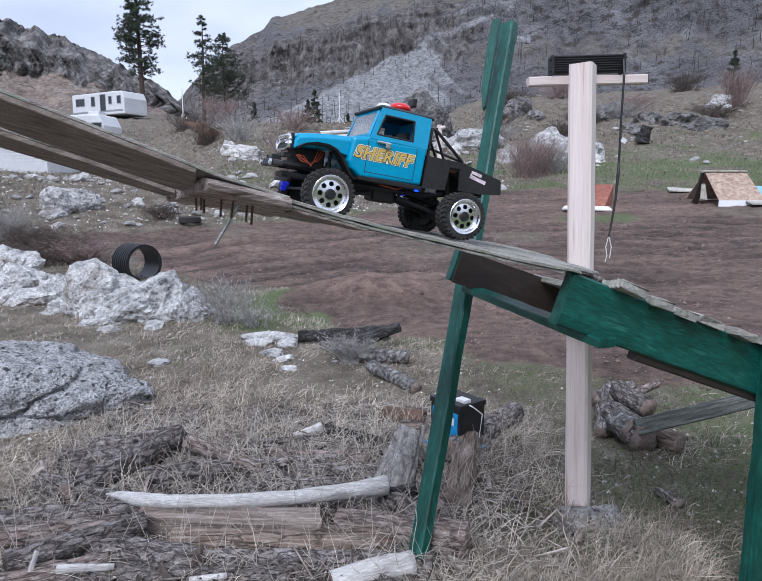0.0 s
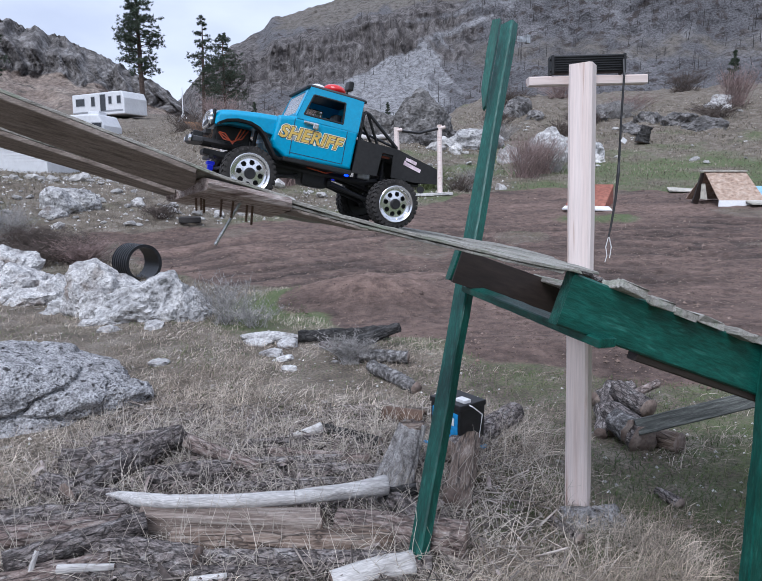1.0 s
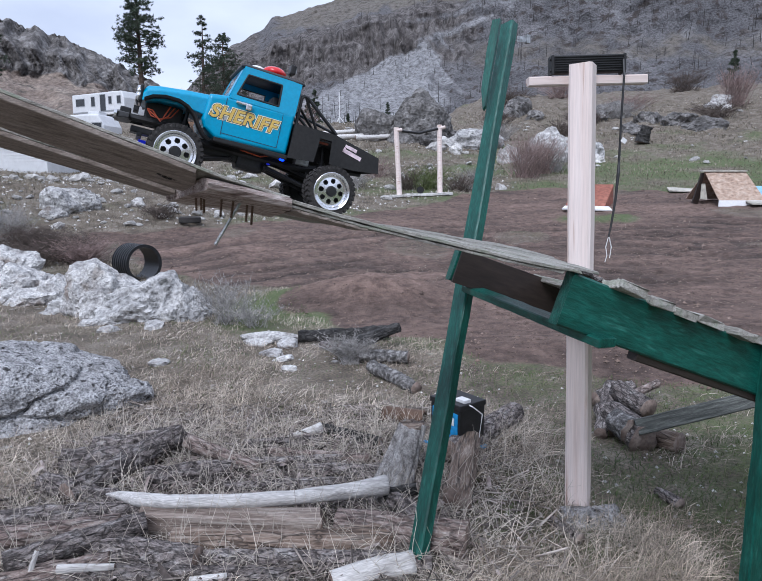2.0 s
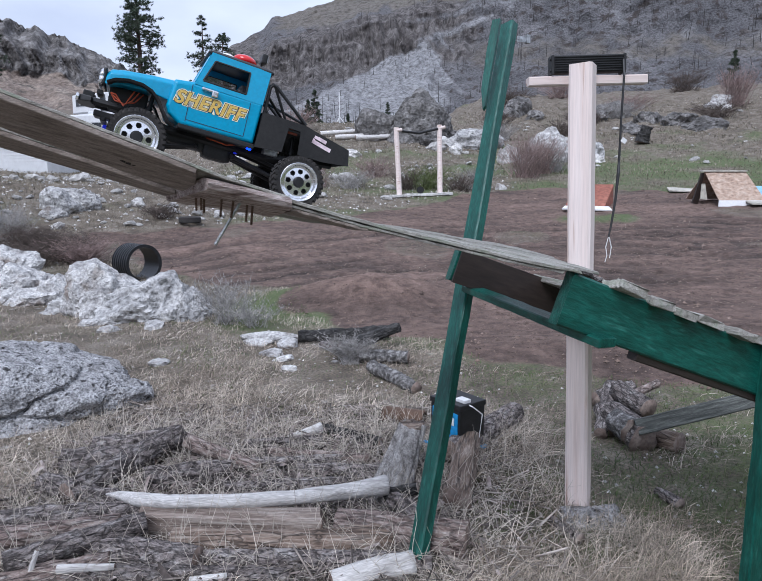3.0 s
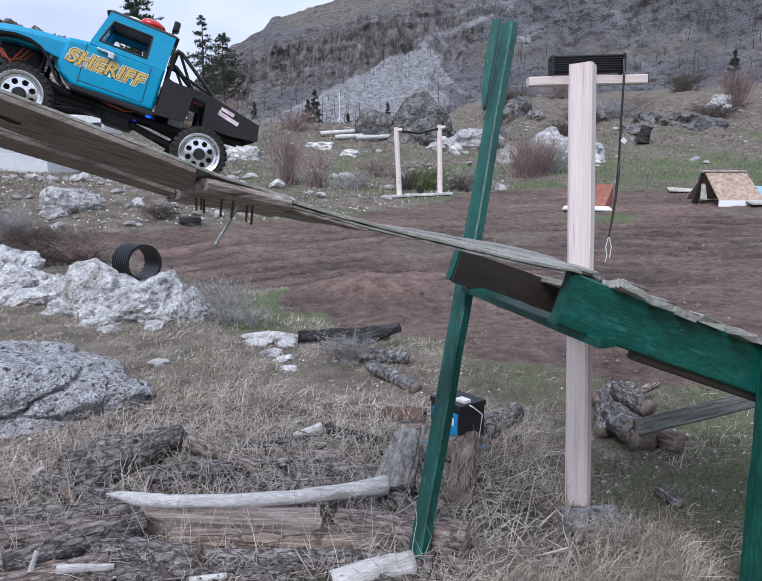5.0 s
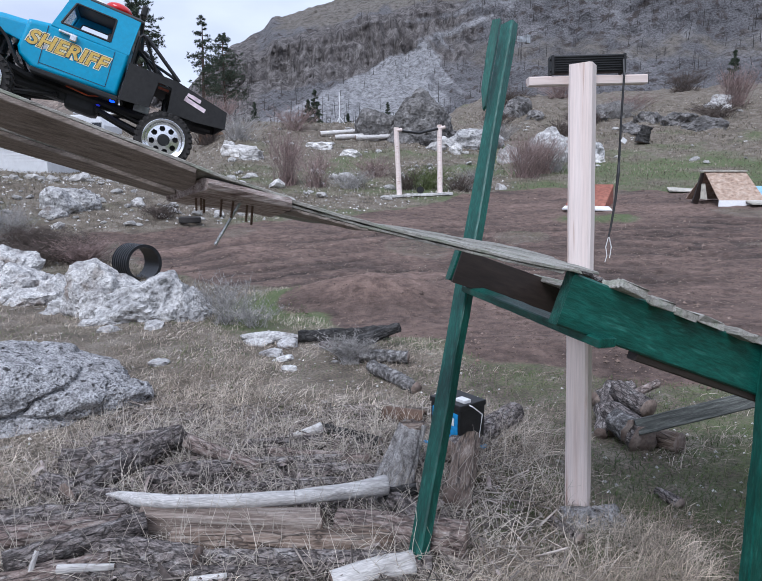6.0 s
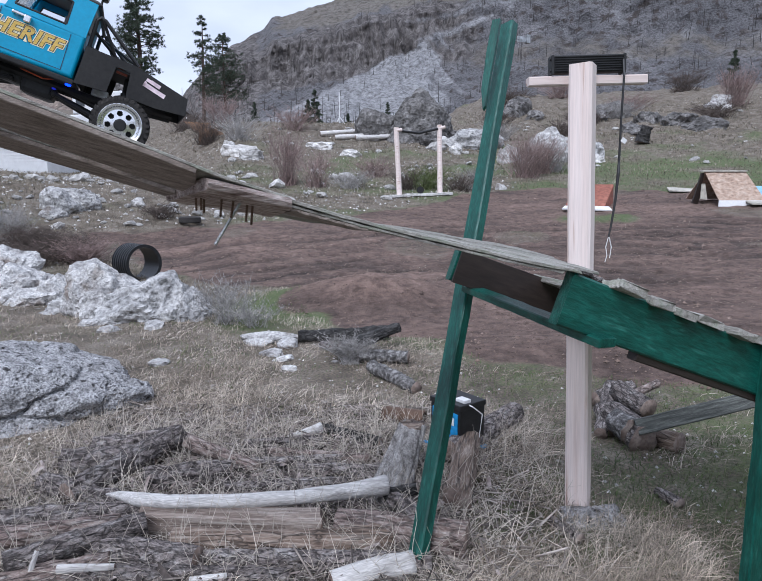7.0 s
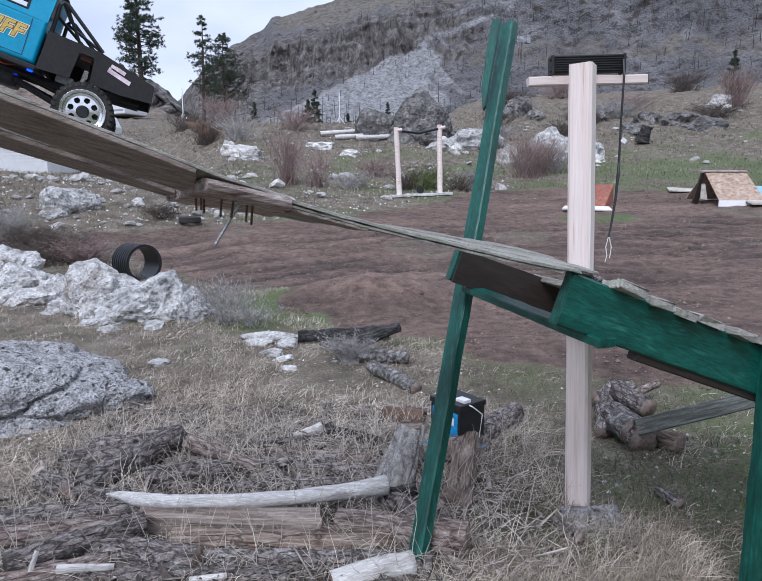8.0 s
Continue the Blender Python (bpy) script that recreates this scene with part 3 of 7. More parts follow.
def trestle():
    t = thing("ramp_trestle", "green painted timber trestle carrying the lower end of a ramp", "ramp", pose(0.6, 1.8, 0))
    board("beam", rp(-0.597, 0.135, 1.006), rp(-1.75, 0.135, 0.581), 0.040, 0.133, M_GREEN, t, seed=1, wear=0.001)
    board("beam", rp(-0.580, -0.50, 1.010), rp(-1.75, -0.50, 0.597), 0.040, 0.112, M_GREEN, t, seed=2, wear=0.001)
    # thin dark brown board laid on as the far beam's unpainted inner face
    board("beam_inner_face", rp(-0.586, -0.474, 1.007), rp(-1.6, -0.474, 0.65), 0.010, 0.114, M_DARKPLY, t, label="dark board as the inner face of the far green beam", seed=3, wear=0.0005)
    # strip added for the near beam's brown underside, darker than M_UNDER
    board("beam_underside", rp(-0.80, 0.128, 0.800), rp(-1.75, 0.128, 0.450), 0.034, 0.030, M_DARKPLY, t, label="dark brown strip as the bare underside of the green beam", seed=9, wear=0.001)
    board("cross_board", rp(-0.662, 0.20, 0.853), rp(-0.640, -0.54, 0.878), 0.050, 0.024, M_GREEN, t, seed=4)
    board("leg", (0.504, 2.678, 1.87), (0.080, 1.800, -0.05), 0.062, 0.042, M_GREEN, t, up=(-0.75, -0.6, 0.2), seed=5, label="long leaning green post")
    board("leg", (1.078, 1.640, 0.83), (1.078, 1.640, -0.05), 0.089, 0.038, M_GREEN, t, up=(0.25, -0.96, 0), seed=6)
    board("leg", (2.05, 2.45, 0.46), (2.05, 2.45, -0.05), 0.089, 0.038, M_GREEN, t, up=(0.25, -0.96, 0), seed=7)
    board("brace", (1.075, 1.70, -0.01), (1.35, 1.66, 0.15), 0.060, 0.030, M_GREEN, t, up=(0.25, -0.96, 0.1), seed=8)
    # the loose split strip near the top of the long post, and its hinge
    bm = bmesh.new()
    pr = [(0, -0.016), (0.14, -0.018), (0.30, -0.012), (0.385, 0.008), (0.37, 0.016), (0.26, 0.014), (0.12, 0.017), (0, 0.016)]
    lo = [bm.verts.new((x, y, 0)) for x, y in pr]
    hi = [bm.verts.new((x, y, 0.016)) for x, y in pr]
    bm.faces.new(lo[::-1])
    bm.faces.new(hi)
    for i in range(len(pr)):
        bm.faces.new((lo[i], lo[(i + 1) % len(pr)], hi[(i + 1) % len(pr)], hi[i]))
    m = axis_matrix((0.456, 2.60, 1.852), (0.385, 2.475, 1.50), (-0.55, -0.8, 0.2))
    part("split_strip", bm, M_GREEN, t, "split strip of green painted wood", t.matrix_basis.inverted() @ m)
    bm = bmesh.new()
    h = Matrix.Translation((0.553, 2.640, 1.795)) @ pose(0, 0, 0, 0, 0, 20)
    box(bm, (0.012, 0, 0), (0.052, 0.004, 0.022), h, 0.001)
    box(bm, (0.036, 0, 0.002), (0.016, 0.016, 0.034), h, 0.003)
    for x in (-0.006, 0.010):
        rod(bm, h @ Vector((x, 0.002, 0)), h @ Vector((x, -0.006, 0)), 0.004, seg=8)
    part("hinge", bm, M_STEEL, t, "grey metal hinge plate", t.matrix_basis.inverted())
    # the slats that cross both beams
    rng = random.Random(5)
    for i in range(13):
        s = -0.745 - i * 0.088
        z = 1.006 + (s + 0.575) * 0.362 + rng.uniform(0.0, 0.004)
        e, w = rng.uniform(-0.02, 0.035), rng.uniform(-0.04, 0.04)
        board("slat", rp(s, 0.165 + e, z + 0.020 + rng.uniform(-0.002, 0.009)), rp(s + w * (0.3 if i < 2 else 1), 0.118 if i < 2 else -0.53, z + 0.017), rng.choice((0.060, 0.075, 0.083)), 0.021, M_GREY, t, up=(0.34 + rng.uniform(-0.08, 0.08), 0.1 + rng.uniform(-0.05, 0.05), 0.94), seed=30 + i, wear=0.004)
    return t


trestle()


def ruled(name, rows, width, thick, material, parent, seed=0, wear=0.0015, label="", n=26):
    """A plank bent and twisted along its length: rows are (s, middle, height of the top, tilt across)."""
    rng = random.Random(seed)
    inv = parent.matrix_basis.inverted()
    bm = bmesh.new()
    ss, b = [r[0] for r in rows], thick * 0.15
    h = width / 2
    sec = [(-h + b, 0), (h - b, 0), (h, -b), (h, -thick + b), (h - b, -thick), (-h + b, -thick), (-h, -thick + b), (-h, -b)]
    rings = []
    for i in range(n + 1):
        s = ss[0] + (ss[-1] - ss[0]) * i / n
        y0, z0, tl = (float(np.interp(s, ss, [r[k] for r in rows])) for k in (1, 2, 3))
        dz, e0, e1 = rng.uniform(-wear, wear) * 0.5, rng.uniform(-wear, wear), rng.uniform(-wear, wear)
        ring = []
        for y, z in sec:
            end = rng.uniform(-wear, wear) * 3 if i in (0, n) else 0
            ring.append(bm.verts.new(inv @ Vector(rp(s + end, y0 + y + (e1 if y > 0 else e0), z0 + z + dz - tl * y))))
        rings.append(ring)
    for a, c in zip(rings, rings[1:]):
        for j in range(8):
            bm.faces.new((a[j], c[j], c[(j + 1) % 8], a[(j + 1) % 8]))
    bm.faces.new(rings[0])
    bm.faces.new(rings[-1][::-1])
    bmesh.ops.recalc_face_normals(bm, faces=bm.faces)
    return part(name, bm, material, parent, label)


DECK_S = (-0.72, -0.583, -0.479, -0.355, -0.238, -0.127, -0.022, 0.085)
DECK_Z = (0.985, 1.0175, 1.0380, 1.0680, 1.0970, 1.1245, 1.1530, 1.1840)
DECK_T = (0.075, 0.068, 0.060, 0.045, 0.020, -0.020, -0.060, -0.080)


def deck_rows(y, dz, s0, s1):
    rows = []
    for s in [s0] + [q for q in DECK_S if s0 < q < s1] + [s1]:
        rows.append((s, y, float(np.interp(s, DECK_S, DECK_Z)) + dz + (0.165 - y) * float(np.interp(s, DECK_S, DECK_T)), float(np.interp(s, DECK_S, DECK_T))))
    return rows


def deck():
    a = thing("ramp_deck", "weathered grey planks laid side by side as a ramp deck", "ramp", pose(0, 1.45, 1.1))
    for i, (y, w, dz, s0) in enumerate(((0.118, 0.092, 0.0, -0.61), (0.020, 0.098, 0.002, -0.72), (-0.082, 0.100, 0.001, -0.69), (-0.186, 0.102, 0.003, -0.715))):
        ruled("plank", deck_rows(y, dz, s0, 0.080 - 0.006 * i), w, 0.008, M_GREY, a, 10 + i, 0.0022)
        ruled("plank", deck_rows(y - 0.004, dz - 0.0095, -0.56 - 0.03 * i, 0.076), w, 0.006, M_GREY, a, 14 + i, 0.0022)
    ruled("bearer", deck_rows(0.105, -0.0160, -0.08, 0.074), 0.110, 0.006, M_UNDER, a, 19, 0.002)
    board("bark_strip", rp(-0.72, -0.05, 0.992), rp(-0.93, -0.16, 0.918), 0.06, 0.012, M_BARK, a, seed=18, wear=0.004)
    for i, (y, w, rows) in enumerate(((0.099, 0.192, ((0.085, 0.085, 1.1800, -0.08), (0.222, 0.099, 1.2135, -0.19), (0.32, 0.099, 1.2490, -0.245), (0.59, 0.099, 1.3520, -0.265), (1.9, 0.099, 1.869, -0.265))),
                                      (-0.118, 0.130, ((0.300, -0.118, 1.2010, -0.10), (0.46, -0.118, 1.2560, -0.17), (0.66, -0.118, 1.3220, -0.22), (1.9, -0.118, 1.755, -0.22))))):
        b = thing("ramp_plank", "long weathered plank, grey above and brown below, leading up the ramp", "plank", pose(*rp(0.24, y, 1.2)), "wheel planks")
        ruled("board", rows, w, 0.0065, M_GREY, b, 20 + i, 0.0012, n=44)
        s0 = 0.262 if i == 0 else 0.305
        low = [(s0, y, float(np.interp(s0, [r[0] for r in rows], [r[2] for r in rows])) - 0.007, float(np.interp(s0, [r[0] for r in rows], [r[3] for r in rows])))] + [(s, yy, z - 0.007, t) for s, yy, z, t in rows if s > s0 + 0.02]
        ruled("underside", low, w - 0.001, 0.011, M_UNDER, b, 22 + i, 0.001, "brown lower board", 44)


deck()


M_SLAB = surf("pale_pinkish_bark_slab", [(0.13, 0.085, 0.07), (0.42, 0.34, 0.31), (0.66, 0.60, 0.57)], 9, 0.9, bump=1.0, fine=60, stretch=(1.2, 5, 14), dist=0.006, spots=((0.09, 0.055, 0.045), 14, 0.60, 0.70))


def slab_block():
    """The half log that joins deck and planks, with the long screws that come through it."""
    t = thing("log_slab", "pinkish barked log slab under the ramp joint with long screws through it", "timber block", pose(*rp(0.17, 0, 1.17)))
    inv = t.matrix_basis.inverted()
    bm = bmesh.new()
    n, sec = 26, 12
    rings = []
    for i in range(n + 1):
        s = 0.082 + 0.158 * i / n
        ring = []
        for j in range(sec):
            a = 6.2832 * j / sec
            y, z = 0.175 * math.copysign(abs(math.cos(a)) ** 0.25, math.cos(a)), 0.0130 * math.copysign(abs(math.sin(a)) ** 0.4, math.sin(a))
            z += -0.030 * (0.175 - y) / 0.35
            r = 1 + 0.10 * noise.noise(Vector((s * 40, a * 2, 1)))
            ring.append(bm.verts.new(inv @ Vector(rp(s + 0.004 * noise.noise(Vector((y * 40, z * 80, 2))) + (0.175 - y) * 0.25 * i / n, y * (0.98 + 0.02 * r) + 0.020, 1.1695 + (s - 0.06) * 0.25 + z * r))))
        rings.append(ring)
    for a, b in zip(rings, rings[1:]):
        for j in range(sec):
            bm.faces.new((a[j], a[(j + 1) % sec], b[(j + 1) % sec], b[j]))
    bm.faces.new(rings[0][::-1])
    bm.faces.new(rings[-1])
    bmesh.ops.recalc_face_normals(bm, faces=bm.faces)
    part("slab", bm, M_SLAB, t)
    for s, y, ln, lean in ((0.262, 0.03, 0.040, 0), (0.252, 0.05, 0.036, 0), (0.245, 0.04, 0.040, 0.002), (0.212, 0.10, 0.038, 0.004), (0.190, 0.12, 0.034, 0.006), (0.160, 0.09, 0.036, 0.004), (0.150, 0.10, 0.040, 0.004), (0.305, -0.12, 0.02, 0), (0.290, -0.10, 0.02, 0)):
        bm = bmesh.new()
        z = 1.146 + (s - 0.06) * 0.25
        for k in range(9):
            rod(bm, inv @ Vector(rp(s + lean * k / 9, y, z - ln * k / 9)), inv @ Vector(rp(s + lean * (k + 1) / 9, y, z - ln * (k + 1) / 9)), 0.0032, 0.0018, 6)
        part("screw", bm, M_RUST, t)
    bm = bmesh.new()
    rod(bm, inv @ Vector(rp(0.175, 0.10, 1.175)), inv @ Vector(rp(0.228, 0.10, 1.090)), 0.0032, 0.0032, 7)
    for k in range(4):
        p = Vector(rp(0.215 + 0.004 * k, 0.10, 1.1115 - 0.0065 * k))
        rod(bm, inv @ p, inv @ (p + Vector((-0.002, 0, -0.003))), 0.0046, 0.0036, 7)
    part("bolt", bm, M_STEEL, t, "long bent steel bolt")


slab_block()


# ---------------------------------------------------------------- the model truck: X forward, Y to its left, Z up, origin between the wheel hubs
WB, RT, WY = 0.313, 0.053, 0.106
M_BLUE = surf("sky_blue_body_paint", [(0.0, 0.29, 0.50), (0.002, 0.34, 0.57)], 6, 0.35, bump=0.02, fine=160, fine_amt=0.1, dist=0.0005, coat=0.3)
M_BLACK = surf("satin_black_plastic", [(0.008, 0.008, 0.009), (0.018, 0.018, 0.019)], 30, 0.5, bump=0.1, fine=200, dist=0.0006)
M_MATT = surf("matt_black_card", [(0.012, 0.012, 0.013), (0.022, 0.021, 0.021)], 14, 0.75, bump=0.15, fine=160, dist=0.0006)
M_TYRE = surf("dusty_black_rubber", [(0.016, 0.015, 0.015), (0.05, 0.045, 0.042)], 60, 0.9, bump=0.4, fine=300, dist=0.0006)
M_CHROME = surf("bright_chrome", [(0.72, 0.72, 0.73), (0.93, 0.93, 0.93)], 160, 0.2, 1.0, bump=0.25, fine=200, fine_amt=0.08, dist=0.0004)
M_WHITE = surf("white_plastic", [(0.7, 0.7, 0.7), (0.82, 0.82, 0.82)], 30, 0.4, bump=0.0, fine_amt=0.05)
M_GOLD = surf("gold_lettering", [(0.55, 0.34, 0.06), (0.72, 0.5, 0.13), (0.5, 0.32, 0.05)], 90, 0.45, bump=0.0, fine=160, fine_amt=0.1)
M_OUTLINE = surf("dark_outline", [(0.02, 0.03, 0.06), (0.03, 0.04, 0.08)], 30, 0.5, bump=0)
M_LEMON = surf("pale_yellow_edge", [(0.85, 0.78, 0.5), (0.9, 0.84, 0.6)], 30, 0.5, bump=0, fine_amt=0.08)
M_RED = surf("red_lens", [(0.55, 0.006, 0.008), (0.7, 0.012, 0.012)], 30, 0.2, bump=0, fine_amt=0.05, coat=0.5)
M_WIRE = surf("red_wire", [(0.45, 0.06, 0.02), (0.55, 0.1, 0.03)], 30, 0.5, bump=0)
M_PINKISH = surf("pale_pink_print", [(0.7, 0.55, 0.62), (0.8, 0.68, 0.72)], 80, 0.5, bump=0)
M_LED = glow("blue_led", (0.01, 0.03, 1.0), 4.0)
M_DIM = glow("blue_led_glow", (0.012, 0.02, 0.42), 0.35)
M_GLASS = glass("cloudy_screen")


def mirror_y(v):
    return (v[0], -v[1], v[2])


def sheet(bm, pts, y0, y1):
    """A flat panel of that outline in X and Z, between two Y."""
    a = [bm.verts.new((x, y0, z)) for x, z in pts]
    b = [bm.verts.new((x, y1, z)) for x, z in pts]
    bm.faces.new(a)
    bm.faces.new(b[::-1])
    for i in range(len(pts)):
        j = (i + 1) % len(pts)
        bm.faces.new((a[j], a[i], b[i], b[j]))
    bmesh.ops.recalc_face_normals(bm, faces=bm.faces)


def loft(bm, rows):
    """Closed sections of equal count, joined and capped."""
    rr = [[bm.verts.new(p) for p in row] for row in rows]
    n = len(rr[0])
    for a, b in zip(rr, rr[1:]):
        for j in range(n):
            bm.faces.new((a[j], a[(j + 1) % n], b[(j + 1) % n], b[j]))
    bm.faces.new(rr[0][::-1])
    bm.faces.new(rr[-1])
    bmesh.ops.recalc_face_normals(bm, faces=bm.faces)


def bevelled(ob, w, seg=2):
    b = ob.modifiers.new("bevel", "BEVEL")
    b.width, b.segments, b.limit_method, b.angle_limit = w, seg, "ANGLE", radians(35)
    return ob


def letters(name, body, size, m, material, parent, fat=0.0, label="", shear=0.22, depth=0.0):
    cu = bpy.data.curves.new(name, "FONT")
    cu.body, cu.size, cu.shear, cu.offset, cu.align_x, cu.align_y, cu.extrude, cu.resolution_u = body, size, shear, fat, "CENTER", "CENTER", depth, 4
    cu.space_character = 1.04
    tmp = new("tmp", cu)
    bpy.context.view_layer.update()
    me = bpy.data.meshes.new_from_object(tmp.evaluated_get(bpy.context.evaluated_depsgraph_get()))
    bpy.data.objects.remove(tmp)
    me.materials.clear()
    me.materials.append(material)
    ob = new(name, me)
    ob.parent, ob.matrix_basis = parent, m
    if label:
        ob["label"] = label
    return ob


def lathe(bm, prof, seg=48, side=1.0):
    """A turned shape about Y; prof rows are (radius, y)."""
    rings = [[bm.verts.new((r * math.cos(6.2832 * j / seg), y * side, r * math.sin(6.2832 * j / seg))) for j in range(seg)] for r, y in prof]
    for a, b in zip(rings, rings[1:]):
        for j in range(seg):
            bm.faces.new((a[j], a[(j + 1) % seg], b[(j + 1) % seg], b[j]))
    bmesh.ops.recalc_face_normals(bm, faces=bm.faces)


def wheel(truck, x, side):
    """A wheel, its outer face towards +Y times side."""
    w = new("wheel")
    w.parent = truck
    w.matrix_basis = pose(x, WY * side, 0)
    bm = bmesh.new()
    lathe(bm, [(0.0355, 0.020), (0.039, 0.0225), (0.046, 0.0225), (0.0500, 0.019), (0.0505, 0), (0.0500, -0.019), (0.046, -0.0225), (0.039, -0.0225), (0.0355, -0.020)], 56, side)
    for i in range(30):
        a = 6.2832 * i / 30
        for k, (y, ang) in enumerate(((0.012, 18), (-0.012, -18), (0.0215, 0), (-0.0215, 0))):
            m = Matrix.Rotation(a + (0.105 if k % 2 else 0), 4, "Y") @ Matrix.Translation((0, y, 0.0508 if k < 2 else 0.0475)) @ Matrix.Rotation(radians(ang), 4, "Z")
            box(bm, (0, 0, 0), (0.0062, 0.017, 0.0036) if k < 2 else (0.0055, 0.0035, 0.0065), m)
    part("tyre", bm, M_TYRE, w)
    bm = bmesh.new()
    lathe(bm, [(0.0345, -0.02), (0.0365, 0.0195), (0.0390, 0.0240), (0.0378, 0.0252), (0.0345, 0.0230), (0.0325, 0.0165), (0.0285, 0.0150)], 64, side)
    seg, rad = 128, 14
    rings = [[bm.verts.new((r * math.cos(6.2832 * j / seg), side * (0.0150 + 0.0025 * (0.0285 - r) / 0.017), r * math.sin(6.2832 * j / seg))) for j in range(seg)] for r in [0.0285 - 0.0172 * i / rad for i in range(rad + 1)]]
    for i in range(rad):
        for j in range(seg):
            r, a = 0.0285 - 0.0172 * (i + 0.5) / rad, 6.2832 * (j + 0.5) / seg
            da = (a + 0.3927) % 0.7854 - 0.3927
            if math.hypot(r * math.cos(da) - 0.0212, r * math.sin(da)) > 0.0051:
                q = (rings[i][j], rings[i][(j + 1) % seg], rings[i + 1][(j + 1) % seg], rings[i + 1][j])
                bm.faces.new(q)
    bmesh.ops.recalc_face_normals(bm, faces=bm.faces)
    for i in range(8):
        a = 0.3927 + 0.7854 * i
        p = Vector((0.0318 * math.cos(a), side * 0.0165, 0.0318 * math.sin(a)))
        rod(bm, p, p + Vector((0, side * 0.0035, 0)), 0.0012, 0.0010, 8)
    rim = part("rim", bm, M_CHROME, w, "chrome eight-hole rim", smooth=False)
    bm = bmesh.new()
    rod(bm, (0, side * 0.012, 0), (0, side * 0.0215, 0), 0.0112, 0.0108, 28)
    rod(bm, (0, side * 0.0215, 0), (0, side * 0.0228, 0), 0.0098, 0.0085, 28)
    part("hub_cap", bm, M_BLACK, rim, "black hub cap")
    bm = bmesh.new()
    rod(bm, (0, -side * 0.012, 0), (0, side * 0.004, 0), 0.0340, 0.0340, 40)
    part("brake_disc", bm, M_BLACK, w, "dark inner hub")
    return w


def build_truck():
    t = thing("model_truck", "sky blue radio-controlled pickup with black bed and chrome wheels", "model truck")
    # cab tub
    bm = bmesh.new()
    loft(bm, [[(-0.056, y, 0.052), (0.088, y, 0.047), (0.112, y, 0.062), (0.118, y, 0.076), (0.112, y, 0.128), (0.076, y, 0.134), (-0.059, y, 0.136)] if abs(y) < 0.087 else
              [(-0.053, y, 0.056), (0.086, y, 0.051), (0.109, y, 0.064), (0.114, y, 0.077), (0.108, y, 0.122), (0.076, y, 0.128), (-0.056, y, 0.130)] for y in (-0.090, -0.085, 0.085, 0.090)])
    body = bevelled(part("body", bm, M_BLUE, t, "glossy blue cab body"), 0.0025)
    # bonnet with its side panels
    bm = bmesh.new()
    rows = []
    for x, z, w, lo in ((0.108, 0.131, 0.078, 0.085), (0.150, 0.128, 0.074, 0.092), (0.200, 0.122, 0.069, 0.090), (0.222, 0.117, 0.066, 0.084), (0.229, 0.108, 0.063, 0.084)):
        rows.append([(x, -w, lo), (x, -w, z - 0.012), (x, -w + 0.010, z - 0.003), (x, 0, z + 0.001), (x, w - 0.010, z - 0.003), (x, w, z - 0.012), (x, w, lo)])
    loft(bm, rows)
    bevelled(part("bonnet", bm, M_BLUE, t), 0.002)
    # greenhouse: side frames round the windows, rear wall, screen frame
    for sd in (1, -1):
        bm = bmesh.new()
        out = [(0.076, 0.130), (0.056, 0.199), (-0.062, 0.198), (-0.058, 0.130)]
        win = [(0.062, 0.141), (0.047, 0.184), (-0.022, 0.184), (-0.022, 0.141)]

        def yy(z):
            return 0.088 - 0.008 * (z - 0.13) / 0.07
        o = [bm.verts.new((x, sd * yy(z), z)) for x, z in out]
        w_ = [bm.verts.new((x, sd * yy(z), z)) for x, z in win]
        for i in range(4):
            bm.faces.new((o[i], o[(i + 1) % 4], w_[(i + 1) % 4], w_[i]))
        fr = part("window_frame", bm, M_BLUE, body)
        so = fr.modifiers.new("solid", "SOLIDIFY")
        so.thickness, so.offset = 0.004, 0
        bm = bmesh.new()
        for i in range(4):
            (xa, za), (xb, zb) = win[i], win[(i + 1) % 4]
            rod(bm, (xa, sd * (yy(za) + 0.001), za), (xb, sd * (yy(zb) + 0.001), zb), 0.0022, seg=6)
        part("window_seal", bm, M_BLACK, body, "black window seal")
    bm = bmesh.new()
    loft(bm, [[(-0.058, -0.086, 0.13), (-0.058, 0.086, 0.13), (-0.062, 0.079, 0.198), (-0.062, -0.079, 0.198)], [(-0.054, -0.086, 0.13), (-0.054, 0.086, 0.13), (-0.058, 0.079, 0.198), (-0.058, -0.079, 0.198)]])
    part("rear_wall", bm, M_BLUE, body)
    bm = bmesh.new()
    loft(bm, [[(-0.0625, 0.060, 0.142), (-0.0625, 0.084, 0.142), (-0.0645, 0.080, 0.182), (-0.0645, 0.060, 0.182)], [(-0.060, 0.060, 0.142), (-0.060, 0.0885, 0.142), (-0.062, 0.084, 0.182), (-0.062, 0.060, 0.182)]])
    part("corner_window", bm, M_STEEL, body, "grey rear corner window")
    bm = bmesh.new()
    a, b = [(0.0765, -0.082, 0.134), (0.0765, 0.082, 0.134), (0.0575, 0.076, 0.196), (0.0575, -0.076, 0.196)], [(0.0765, -0.072, 0.142), (0.0765, 0.072, 0.142), (0.0610, 0.067, 0.190), (0.0610, -0.067, 0.190)]
    va, vb = [bm.verts.new(p) for p in a], [bm.verts.new(p) for p in b]
    for i in range(4):
        bm.faces.new((va[i], va[(i + 1) % 4], vb[(i + 1) % 4], vb[i]))
